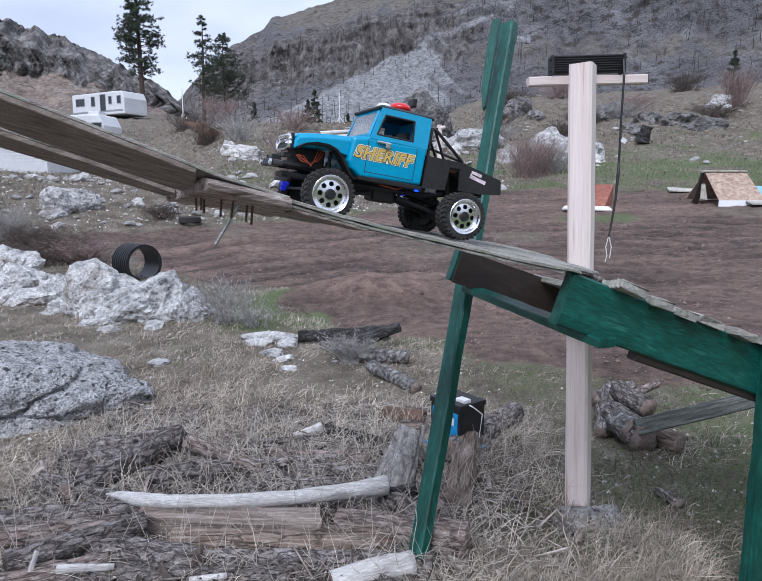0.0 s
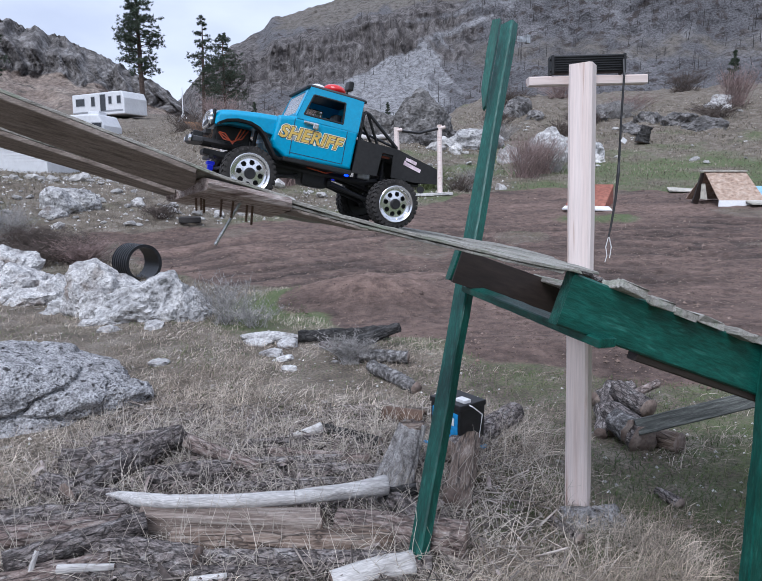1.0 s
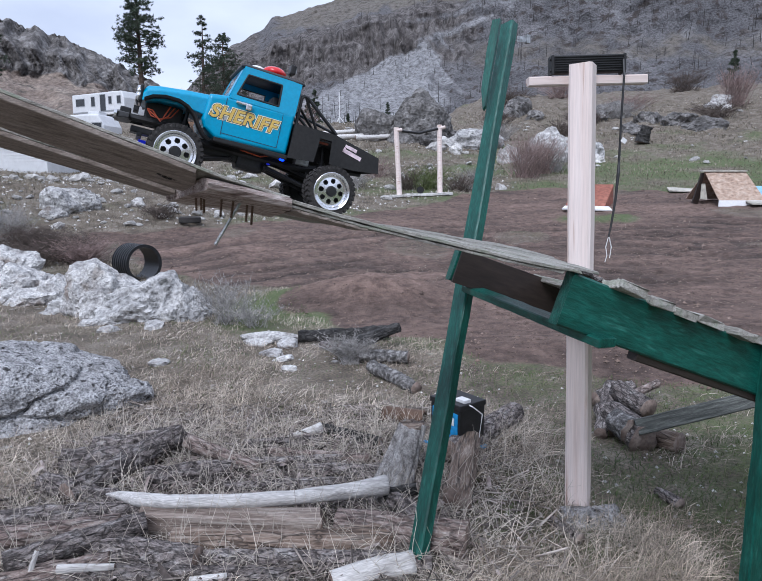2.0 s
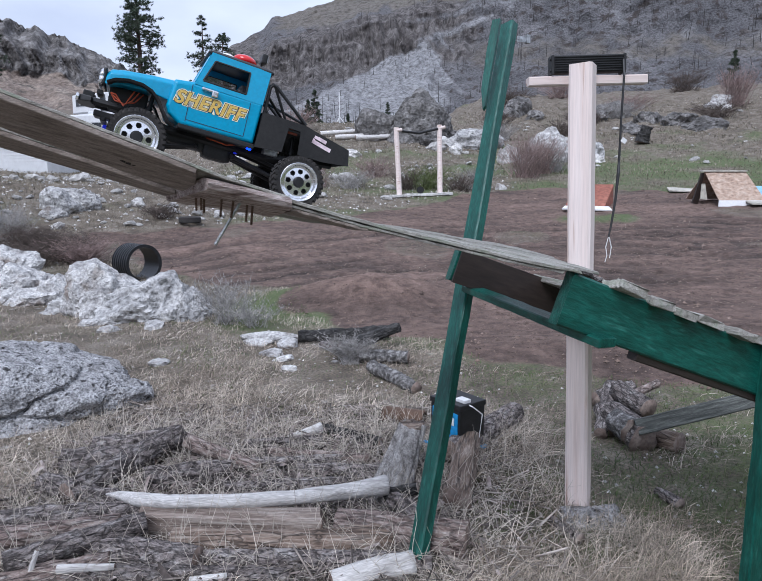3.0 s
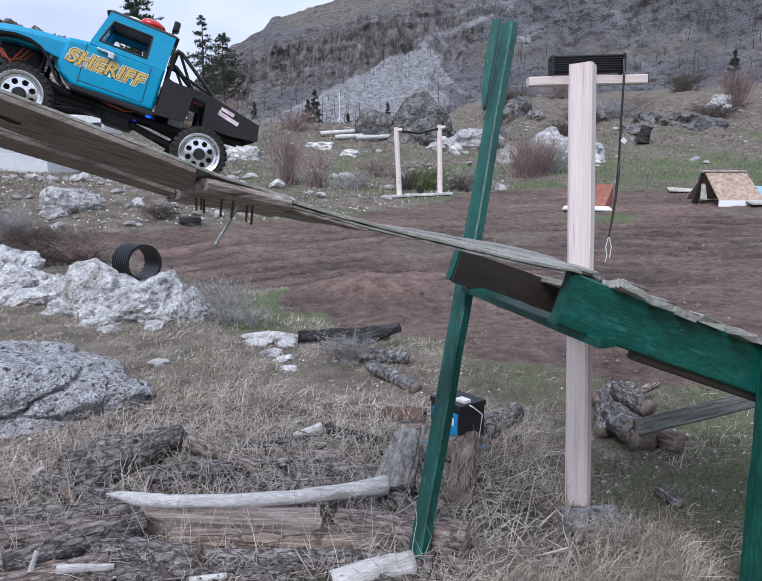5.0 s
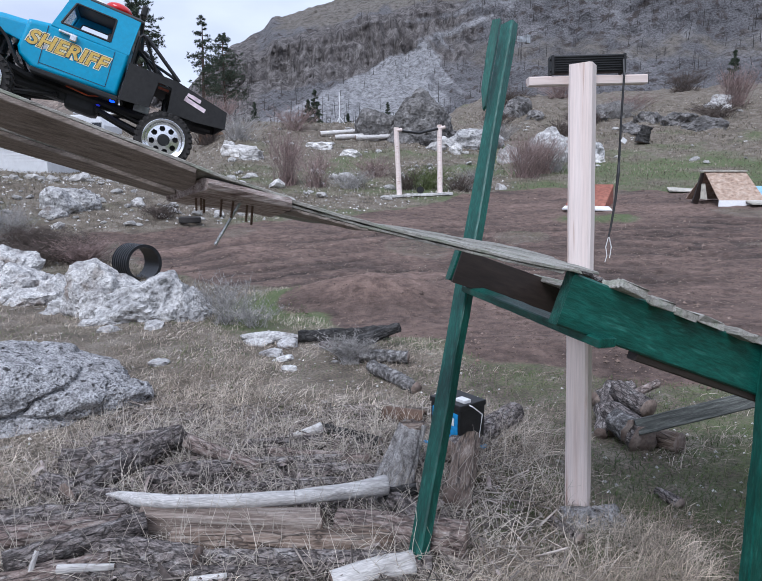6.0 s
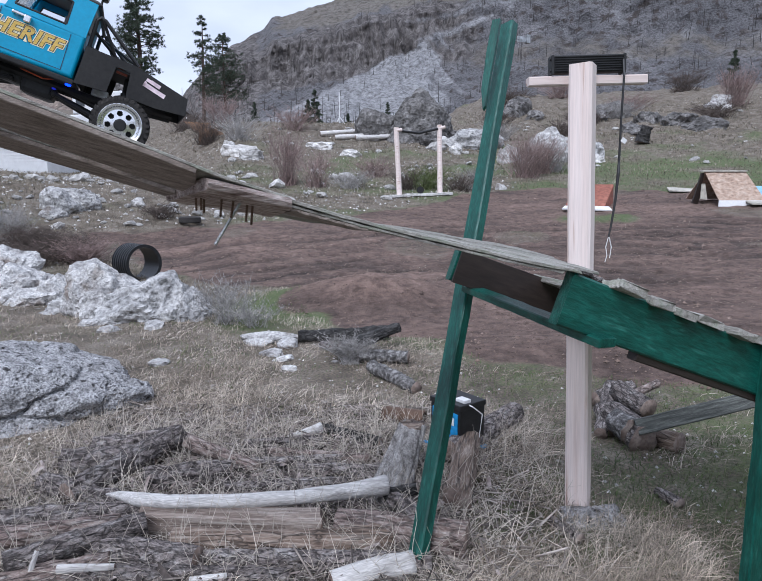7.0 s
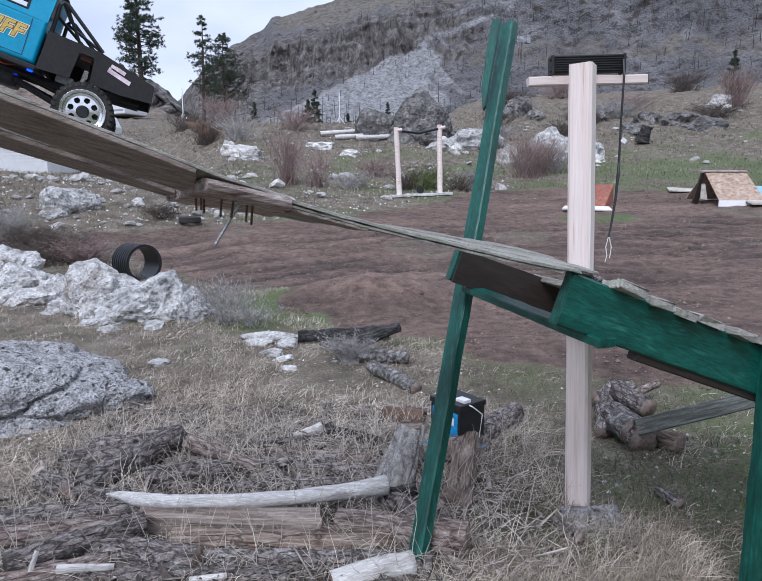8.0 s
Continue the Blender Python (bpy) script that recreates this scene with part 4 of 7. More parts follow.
    fr = part("screen_frame", bm, M_BLUE, body)
    fr.modifiers.new("solid", "SOLIDIFY").thickness = 0.004
    bm = bmesh.new()
    loft(bm, [[(0.0740, -0.074, 0.140), (0.0740, 0.074, 0.140), (0.0585, 0.069, 0.192), (0.0585, -0.069, 0.192)], [(0.0750, -0.074, 0.140), (0.0750, 0.074, 0.140), (0.0595, 0.069, 0.192), (0.0595, -0.069, 0.192)]])
    part("windscreen", bm, M_GLASS, body, "cloudy windscreen")
    # roof with its dark rim
    bm = bmesh.new()
    loft(bm, [[(0.063, -0.080, 0.196), (0.063, 0.080, 0.196), (-0.068, 0.082, 0.195), (-0.068, -0.082, 0.195)], [(0.064, -0.081, 0.201), (0.064, 0.081, 0.201), (-0.069, 0.083, 0.200), (-0.069, -0.083, 0.200)],
              [(0.054, -0.072, 0.206), (0.054, 0.072, 0.206), (-0.060, 0.074, 0.205), (-0.060, -0.074, 0.205)]])
    bevelled(part("roof", bm, M_BLACK, body, "black cab roof"), 0.002)
    bm = bmesh.new()
    box(bm, (0.0, 0, 0.090), (0.098, 0.160, 0.075))
    box(bm, (0.070, 0, 0.125), (0.020, 0.150, 0.02))
    for y in (0.035, -0.035):
        box(bm, (-0.02, y, 0.135), (0.014, 0.045, 0.055), bevel=0.004)
    part("interior", bm, M_BLACK, t, "black cab interior with seats")
    bm = bmesh.new()
    box(bm, (0.005, 0.05, 0.139), (0.012, 0.02, 0.018), bevel=0.004)
    box(bm, (0.022, 0.055, 0.134), (0.020, 0.020, 0.010), bevel=0.003)
    part("seat_cover", bm, M_WHITE, t, "white seat cloth")
    # wing mirror / door handle in chrome
    bm = bmesh.new()
    box(bm, (0.047, 0.094, 0.1255), (0.030, 0.007, 0.0055), pose(0, 0, 0), 0.002)
    box(bm, (0.036, 0.095, 0.1215), (0.012, 0.006, 0.012), pose(0, 0, 0), 0.002)
    rod(bm, (0.055, 0.088, 0.122), (0.052, 0.094, 0.125), 0.002, seg=8)
    part("door_handle", bm, M_CHROME, body, "bright silver door handle")
    bm = bmesh.new()
    for x, z0, z1 in ((0.079, 0.056, 0.128), (-0.034, 0.060, 0.128)):
        box(bm, (x, 0.0903, (z0 + z1) / 2), (0.0010, 0.0008, z1 - z0))
    box(bm, (0.022, 0.0903, 0.060), (0.112, 0.0008, 0.0010))
    part("door_seam", bm, M_OUTLINE, body, "dark door gap")
    bm = bmesh.new()
    box(bm, (0.015, 0, 0.0465), (0.150, 0.176, 0.010), bevel=0.002)
    part("rocker", bm, M_BLACK, t, "black sill")
    # fender flares
    arch = [(0.226, 0.086), (0.212, 0.095), (0.190, 0.1005), (0.165, 0.1005), (0.146, 0.094), (0.131, 0.081), (0.120, 0.064), (0.108, 0.048), (0.096, 0.043)]
    for sd in (1, -1):
        bm = bmesh.new()
        rows = []
        for i, (x, z) in enumerate(arch):
            x2, z2 = arch[min(i + 1, len(arch) - 1)]
            x1, z1 = arch[max(i - 1, 0)]
            n = Vector((z2 - z1, 0, -(x2 - x1))).normalized() * -0.0045
            rows.append([(x, sd * 0.066, z), (x, sd * 0.099, z), (x + n.x, sd * 0.097, z - abs(n.z)), (x + n.x, sd * 0.066, z - abs(n.z))])
        loft(bm, rows)
        part("fender_flare", bm, M_BLACK, t, "black wheel arch flare")
    # front: grille, headlights, bumper, winch
    bm = bmesh.new()
    box(bm, (0.2325, 0, 0.098), (0.007, 0.120, 0.032), bevel=0.003)
    g = part("grille", bm, M_BLACK, t)
    bm = bmesh.new()
    ring = [(0.236, 0.056 * math.copysign(abs(math.cos(q)) ** 0.35, math.cos(q)), 0.0955 + 0.0130 * math.copysign(abs(math.sin(q)) ** 0.5, math.sin(q))) for q in [6.2832 * k / 40 + 0.01 for k in range(41)]]
    tube(bm, ring, [0.0050] * 41, 8)
    box(bm, (0.2375, 0, 0.0985), (0.003, 0.060, 0.006), bevel=0.001)
    part("grille_bezel", bm, M_CHROME, g, "bright silver grille bezel", smooth=True)
    for y in (0.046, -0.046):
        bm = bmesh.new()
        lathe(bm, [(0.0120, 0.0), (0.0125, 0.006), (0.0110, 0.007), (0.0095, 0.005), (0.004, 0.003), (0.0005, 0.003)], 28)
        part("headlight", bm, M_CHROME, g, "chrome ringed headlight", pose(0.233, y * 0.9, 0.0955, 0, 0, -90))
    bm = bmesh.new()
    loft(bm, [[(0.246, -0.066, 0.044), (0.268, -0.050, 0.042), (0.276, 0, 0.042), (0.268, 0.050, 0.042), (0.246, 0.066, 0.044), (0.240, 0, 0.044)], [(0.246, -0.066, 0.054), (0.266, -0.050, 0.055), (0.274, 0, 0.057), (0.266, 0.050, 0.055), (0.246, 0.066, 0.054), (0.240, 0, 0.055)]])
    bp = bevelled(part("bumper", bm, M_BLACK, t, "black winch bumper"), 0.002)
    bm = bmesh.new()
    rod(bm, (0.254, -0.022, 0.060), (0.254, 0.022, 0.060), 0.008, seg=14)
    for y in (-0.03, 0.03):
        box(bm, (0.254, y * 0.85, 0.059), (0.020, 0.008, 0.016), bevel=0.002)
    part("winch", bm, M_BLACK, bp)
    for y in (0.062, -0.062):
        bm = bmesh.new()
        lathe(bm, [(0.0062, 0), (0.0070, 0.004), (0.0050, 0.005), (0.0005, 0.004)], 16)
        part("fog_light", bm, M_CHROME, bp, "small silver fog light", pose(0.268, y * 0.78, 0.0485, 0, 0, -90))
    # chassis
    bm = bmesh.new()
    for y in (0.035, -0.035):
        tube(bm, [(0.25, y, 0.050), (0.17, y, 0.052), (0.10, y, 0.036), (-0.10, y, 0.036), (-0.16, y, 0.050), (-0.24, y, 0.058)], [0.007] * 6, 6)
    box(bm, (0.185, 0, 0.068), (0.07, 0.06, 0.045), bevel=0.004)
    box(bm, (0.075, 0, 0.030), (0.10, 0.055, 0.032), bevel=0.008)
    box(bm, (0.00, 0, 0.022), (0.06, 0.062, 0.036), bevel=0.010)
    for x, z in ((0.244, 0.070), (0.244, 0.088)):
        box(bm, (x - 0.008, 0, z), (0.010, 0.07, 0.008))
    ch = part("chassis", bm, M_BLACK, t, "black frame rails and gearbox")
    for x in (WB / 2, -WB / 2):
        bm = bmesh.new()
        rod(bm, (x, -0.092, 0), (x, 0.092, 0), 0.0085, seg=12)
        bmesh.ops.create_uvsphere(bm, u_segments=14, v_segments=10, radius=0.021, matrix=Matrix.Translation((x, -0.015, 0.002)))
        for y in (0.08, -0.08):
            box(bm, (x, y, 0), (0.022, 0.018, 0.030), bevel=0.003)
        part("axle", bm, M_BLACK, t, "black axle with differential")
        for y in (0.052, -0.052):
            bm = bmesh.new()
            rod(bm, (x + 0.004, y, 0.008), (x - 0.012 * (1 if x > 0 else -1), y * 0.85, 0.066), 0.0062, 0.0062, 10)
            for k in range(7):
                p = Vector((x + 0.004, y, 0.014)).lerp(Vector((x - 0.012 * (1 if x > 0 else -1), y * 0.85, 0.056)), k / 6)
                rod(bm, p, p + Vector((0, 0, 0.003)), 0.0092, seg=12)
            rod(bm, (x - 0.012 * (1 if x > 0 else -1), y * 0.85, 0.066), (x - 0.014 * (1 if x > 0 else -1), y * 0.82, 0.094), 0.004, 0.004, 8)
            part("shock", bm, M_BLACK, t, "black coil-over damper")
    def bar(name, a, b, r, label):
        bm = bmesh.new()
        rod(bm, a, b, r, seg=8)
        for p in (a, b):
            bmesh.ops.create_uvsphere(bm, u_segments=8, v_segments=6, radius=r * 1.5, matrix=Matrix.Translation(p))
        part(name, bm, M_BLACK, t, label)
    for y in (0.045, -0.045):
        bar("front_link", (WB / 2 - 0.01, y, -0.006), (0.045, y * 0.8, 0.020), 0.0038, "black suspension link")
        bar("rear_link", (-WB / 2 + 0.01, y, -0.006), (-0.030, y * 0.8, 0.020), 0.0045, "black suspension link")
        bar("upper_link", (-WB / 2 + 0.01, y * 0.5, 0.020), (-0.040, y * 0.7, 0.036), 0.0038, "black suspension link")
    bar("drive_shaft", (WB / 2 - 0.02, -0.01, 0.004), (0.03, -0.005, 0.022), 0.005, "black drive shaft")
    bar("drive_shaft", (-WB / 2 + 0.02, -0.01, 0.004), (-0.02, -0.005, 0.022), 0.006, "black drive shaft")
    for k in range(3):
        bm = bmesh.new()
        y = 0.050 + 0.006 * k
        tube(bm, [(0.160 + 0.008 * k, y, 0.086), (0.172 + 0.006 * k, y + 0.008, 0.066), (0.190, y + 0.010, 0.058 - 0.003 * k), (0.207, y + 0.004, 0.060 + 0.005 * k), (0.216, y - 0.01, 0.072)], [0.0013] * 5, 6)
        part("wire", bm, M_WIRE, t, "orange-red wire")
    bm = bmesh.new()
    tube(bm, [(-0.03, 0.06, 0.044), (-0.01, 0.07, 0.036), (0.03, 0.06, 0.040)], [0.0014] * 3, 6)
    part("wire", bm, M_WIRE, t, "orange-red wire")
    for x, y, z, r, mt in ((-0.052, 0.080, 0.040, 0.0034, M_LED), (-0.030, 0.062, 0.026, 0.0026, M_DIM)):
        bm = bmesh.new()
        bmesh.ops.create_uvsphere(bm, u_segments=12, v_segments=8, radius=r, matrix=Matrix.Translation((x, y, z)) @ Matrix.Diagonal((1.6, 1, 0.7, 1)))
        part("led_lamp", bm, mt, t, "glowing blue rock light", smooth=True)
    bm = bmesh.new()
    box(bm, (0.214, -0.040, 0.012), (0.016, 0.030, 0.008), bevel=0.003)
    box(bm, (0.210, -0.066, 0.004), (0.012, 0.012, 0.014), bevel=0.003)
    part("steering_servo", bm, M_DIM, t, "glowing blue steering servo")
    bm = bmesh.new()
    box(bm, (0.205, 0, 0.030), (0.070, 0.060, 0.012), bevel=0.003)
    box(bm, (0.222, -0.03, 0.022), (0.010, 0.12, 0.008), bevel=0.002)
    rod(bm, (0.200, -0.085, 0.004), (0.200, 0.085, 0.004), 0.003, seg=8)
    part("skid_bar", bm, M_BLACK, t, "black front skid plate and tie rod")
    bm = bmesh.new()
    box(bm, (-0.104, 0.030, 0.050), (0.030, 0.030, 0.016), bevel=0.003)
    part("motor_cover", bm, M_STEEL, t, "grey motor cover")
    # bed
    for sd in (1, -1):
        bm = bmesh.new()
        sheet(bm, [(-0.064, 0.118), (-0.152, 0.118), (-0.256, 0.094), (-0.262, 0.063), (-0.205, 0.056), (-0.150, 0.056), (-0.146, 0.103), (-0.120, 0.103), (-0.116, 0.052), (-0.060, 0.047)], sd * 0.086, sd * 0.090)
        part("bed_side", bm, M_MATT, t, "matt black bed side panel")
    bm = bmesh.new()
    sheet(bm, [(-0.150, 0.116), (-0.254, 0.092), (-0.260, 0.064), (-0.262, 0.064), (-0.257, 0.096), (-0.150, 0.119)], -0.086, 0.086)
    box(bm, (-0.064, 0, 0.085), (0.004, 0.172, 0.066))
    box(bm, (-0.108, 0, 0.100), (0.086, 0.172, 0.004))
    part("bed_floor", bm, M_MATT, t)
    bm = bmesh.new()
    box(bm, (-0.132, 0.076, 0.097), (0.020, 0.010, 0.006), bevel=0.001)
    box(bm, (-0.128, 0.078, 0.104), (0.012, 0.010, 0.005), bevel=0.001)
    part("shock_mount", bm, surf("red_mount", [(0.2, 0.03, 0.015), (0.26, 0.05, 0.02)], 40, 0.5, bump=0), t, "dark red damper mount")
    # roll cage
    bm = bmesh.new()
    for y in (0.078, -0.078):
        tube(bm, [(-0.066, y, 0.050), (-0.067, y, 0.172), (-0.072, y, 0.178), (-0.080, y, 0.176), (-0.156, y, 0.120)], [0.0036] * 5, 8)
        rod(bm, (-0.076, y, 0.176), (-0.116, y * 0.8, 0.118), 0.003, seg=8)
    rod(bm, (-0.072, -0.078, 0.178), (-0.072, 0.078, 0.178), 0.0036, seg=8)
    rod(bm, (-0.069, 0.078, 0.120), (-0.152, -0.078, 0.121), 0.003, seg=8)
    rod(bm, (-0.152, 0.078, 0.121), (-0.069, -0.078, 0.170), 0.003, seg=8)
    rod(bm, (-0.069, 0.078, 0.150), (-0.13, 0.0, 0.120), 0.003, seg=8)
    part("roll_cage", bm, M_BLACK, t, "black tubular roll cage")
    # roof beacon and work lamp
    bm = bmesh.new()
    box(bm, (0.008, -0.004, 0.2095), (0.066, 0.044, 0.007), bevel=0.002)
    bc = part("beacon", bm, M_BLACK, t, "roof beacon with red lens")
    bm = bmesh.new()
    bmesh.ops.create_uvsphere(bm, u_segments=20, v_segments=12, radius=1, matrix=Matrix.Translation((-0.016, 0.004, 0.219)) @ Matrix.Diagonal((0.025, 0.027, 0.013, 1)))
    part("lens", bm, M_RED, bc, "red beacon lens", smooth=True)
    bm = bmesh.new()
    bmesh.ops.create_uvsphere(bm, u_segments=20, v_segments=12, radius=1, matrix=Matrix.Translation((0.018, -0.010, 0.217)) @ Matrix.Diagonal((0.018, 0.020, 0.009, 1)))
    part("lens", bm, M_WHITE, bc, "white beacon lens", smooth=True)
    bm = bmesh.new()
    box(bm, (-0.058, -0.030, 0.243), (0.012, 0.030, 0.020), bevel=0.003)
    rod(bm, (-0.055, -0.030, 0.203), (-0.055, -0.030, 0.236), 0.0022, seg=8)
    wk = part("work_lamp", bm, M_BLACK, t, "black rear work lamp")
    bm = bmesh.new()
    box(bm, (-0.0646, -0.030, 0.243), (0.002, 0.024, 0.015), bevel=0.0006)
    part("lens", bm, M_STEEL, wk, "silver lamp lens")
    # lettering on both doors and the print on the bed
    for sd in (1, -1):
        base = Matrix(((-sd, 0, 0, 0.041), (0, 0, sd, sd * 0.0906), (0, 1, 0, 0.0975), (0, 0, 0, 1)))
        base = base if sd > 0 else Matrix(((1, 0, 0, 0.041), (0, 0, -1, -0.0906), (0, 1, 0, 0.0975), (0, 0, 0, 1)))
        for nm, mt, fat, dz in (("letter_edge", M_LEMON, 0.0034, 0.0), ("letter_outline", M_OUTLINE, 0.0019, 0.0003), ("lettering", M_GOLD, 0.0010, 0.0006)):
            letters(nm, "SHERIFF", 0.0345, base @ Matrix.Translation((0, 0, dz)) @ Matrix.Diagonal((1.06, 1, 1, 1)), mt, body, fat, "gold capital lettering with pale edge" if nm == "lettering" else "")
        bm = bmesh.new()
        star = [((0.0165 if i % 2 == 0 else 0.0075) * math.sin(math.pi * i / 5), (0.0165 if i % 2 == 0 else 0.0075) * math.cos(math.pi * i / 5)) for i in range(10)]
        bm.faces.new([bm.verts.new((x, y, 0)) for x, y in star])
        part("star_badge", bm, M_STEEL, body, "grey-blue star badge", base @ Matrix.Translation((-0.030, -0.002, -0.0002)))
        bm = bmesh.new()
        for k, (x, y, w, h) in enumerate(((-0.016, 0.007, 0.010, 0.006), (-0.003, 0.0075, 0.020, 0.007), (0.000, -0.003, 0.044, 0.008), (-0.020, -0.002, 0.004, 0.010))):
            box(bm, (x, y, 0.0003), (w, h, 0.0005))
        part("bed_print", bm, M_PINKISH, t, "pale pink printed bars", (Matrix(((-1, 0, 0, -0.195), (0, 0, 1, 0.0903), (0, 1, 0, 0.0905), (0, 0, 0, 1))) if sd > 0 else Matrix(((1, 0, 0, -0.195), (0, 0, -1, -0.0903), (0, 1, 0, 0.0905), (0, 0, 0, 1)))) @ Matrix.Rotation(radians(-13 if sd > 0 else 13), 4, "Z"))
    wheels = [(wheel(t, x, sd), x, sd) for x in (WB / 2, -WB / 2) for sd in (1, -1)]
    t.scale = (1.075, 1.075, 1.075)
    return t, wheels


truck, truck_wheels = build_truck()


# ---------------------------------------------------------------- things of the meadow, near the camera
def rough_tube(bm, pts, radii, seg=14, amp=0.12, seed=0, freq=9.0, step=0.03, cap_mat=1):
    """An uneven limb: the path is resampled and its skin broken up by noise; its ends take the second material."""
    pts = [Vector(p) for p in pts]
    cum = [0.0]
    for a, b in zip(pts, pts[1:]):
        cum.append(cum[-1] + (b - a).length)
    n = max(6, min(60, int(cum[-1] / step)))
    rows = []
    for i in range(n + 1):
        q = cum[-1] * i / n
        p = Vector([np.interp(q, cum, [v[k] for v in pts]) for k in range(3)])
        r = float(np.interp(q, cum, radii))
        q2 = min(cum[-1], q + 0.01)
        q1 = max(0, q - 0.01)
        t = (Vector([np.interp(q2, cum, [v[k] for v in pts]) for k in range(3)]) - Vector([np.interp(q1, cum, [v[k] for v in pts]) for k in range(3)])).normalized()
        u = t.cross(Vector((0.1, 0.2, 1)) if abs(t.z) < 0.9 else Vector((1, 0.1, 0))).normalized()
        w = t.cross(u)
        ring = []
        for j in range(seg):
            a = 6.2832 * j / seg
            k = 1 + amp * (noise.noise(Vector((q * freq, math.cos(a) * 2.2 + seed * 3.1, math.sin(a) * 2.2))) + 1.0 * noise.noise(Vector((q * freq * 3, math.cos(a) * 5 + seed, math.sin(a) * 5))))
            ring.append(bm.verts.new(p + r * k * (math.cos(a) * u + math.sin(a) * w)))
        rows.append(ring)
    for a, b in zip(rows, rows[1:]):
        for j in range(seg):
            bm.faces.new((a[j], a[(j + 1) % seg], b[(j + 1) % seg], b[j]))
    for f in (bm.faces.new(rows[0][::-1]), bm.faces.new(rows[-1])):
        f.material_index = cap_mat


M_CUT = surf("sawn_log_end", [(0.10, 0.07, 0.055), (0.2, 0.15, 0.125), (0.32, 0.27, 0.235)], 12, 0.85, bump=0.4, fine=60, dist=0.004)


def log(p0, p1, r0, r1, label, material=None, name="log", mid=None, group="logs in the dry grass", seed=None, amp=0.14, radii=None):
    m = axis_matrix(p0, p1)
    inv = m.inverted()
    seed = int(abs(p0[0] * 97 + p0[1] * 31) * 10) % 50 if seed is None else seed
    rng = random.Random(seed)
    if mid is None:
        a, b = Vector(p0), Vector(p1)
        mid = [tuple(a.lerp(b, 0.5) + Vector((0, 0, rng.uniform(-0.1, 0.12) * r0)) + Vector((rng.uniform(-0.25, 0.25) * r0, rng.uniform(-0.25, 0.25) * r0, 0)))]
    pts = [p0, *mid, p1]
    bm = bmesh.new()
    rough_tube(bm, [inv @ Vector(p) for p in pts], radii or list(np.linspace(r0, r1, len(pts))), 14, amp, seed)
    ob = part(name, bm, [material or M_BARK, M_CUT], None, "", m, True)
    return tagged(ob, label, "log", group)


M_LICHEN = surf("lichen_spotted_bark", [(0.03, 0.028, 0.027), (0.13, 0.124, 0.12), (0.42, 0.41, 0.4)], 30, 0.95, bump=1.0, fine=90, dist=0.01, fine_amt=0.6)
GREYLOG, BARKLOG = "grey weathered log lying in dry grass", "rough barked log lying in dry grass"
log((-1.01, 2.175, 0.098), (0.02, 2.235, 0.105), 0.010, 0.038, "long bleached driftwood limb with a pointed end", M_DRIFT, "driftwood", [(-0.95, 2.150, 0.106), (-0.87, 2.110, 0.110), (-0.754, 2.087, 0.113), (-0.524, 2.094, 0.113), (-0.322, 2.125, 0.110), (-0.151, 2.175, 0.105)], seed=3, amp=0.09, radii=[0.003, 0.016, 0.025, 0.025, 0.025, 0.026, 0.028, 0.036])


def split_log(p0, p1, w, h, label, seed, material=None):
    """A log cleft lengthwise: a rounded back, one flat grained face turned up and out, rough ends."""
    m = axis_matrix(p0, p1)
    L = (Vector(p1) - Vector(p0)).length
    bm = bmesh.new()
    rng = random.Random(seed)
    sec = [(-w, -h), (-w * 1.02, -h * 0.2), (-w * 0.9, h * 0.75), (-w * 0.45, h), (w * 0.1, h * 1.02), (w * 0.6, h * 0.9), (w, h * 0.3), (w * 0.95, -h)]
    rings = []
    for i in range(25):
        q = i / 24
        ring = []
        for j, (y, z) in enumerate(sec):
            k = 1 + 0.10 * noise.noise(Vector((q * 5, j * 0.9, seed))) + 0.05 * noise.noise(Vector((q * 22, j * 2.0, seed)))
            ring.append(bm.verts.new((L * q + (rng.uniform(-0.02, 0.02) if i in (0, 24) else 0), y * k, z * k)))
        rings.append(ring)
    for a, b in zip(rings, rings[1:]):
        for j in range(8):
            bm.faces.new((a[j], b[j], b[(j + 1) % 8], a[(j + 1) % 8]))
    for f in (bm.faces.new(rings[0]), bm.faces.new(rings[-1][::-1])):
        f.material_index = 1
    bmesh.ops.recalc_face_normals(bm, faces=bm.faces)
    return tagged(part("log", bm, [material or M_SPLIT, M_CUT], None, "", m), label, "log", "logs in the dry grass")


M_CLEFT = surf("pale_cleft_wood", [(0.10, 0.072, 0.058), (0.28, 0.225, 0.19), (0.46, 0.415, 0.37)], 5, 0.85, bump=0.5, fine=40, stretch=(0.7, 14, 14), dist=0.005, rand=0.1)
split_log((-0.83, 2.085, 0.045), (-0.20, 2.055, 0.045), 0.055, 0.052, "split pale brown log with a flat face under the driftwood", 4, M_CLEFT)
log((-0.70, 1.975, 0.038), (0.04, 1.985, 0.040), 0.042, 0.050, "split reddish brown log half buried in straw", M_SPLIT, mid=[(-0.42, 1.945, 0.038), (-0.2, 1.95, 0.036)], seed=5, amp=0.2)
log((-0.15, 2.06, 0.045), (0.285, 1.93, 0.058), 0.055, 0.064, "thick reddish barked log with a sawn end", M_REDBARK, seed=6)
log((-1.30, 1.935, 0.055), (-0.90, 2.02, 0.062), 0.042, 0.038, BARKLOG, M_REDBARK, seed=10)
log((-1.16, 1.785, 0.060), (-0.80, 2.00, 0.085), 0.040, 0.036, BARKLOG, M_BARK, seed=11, amp=0.2)
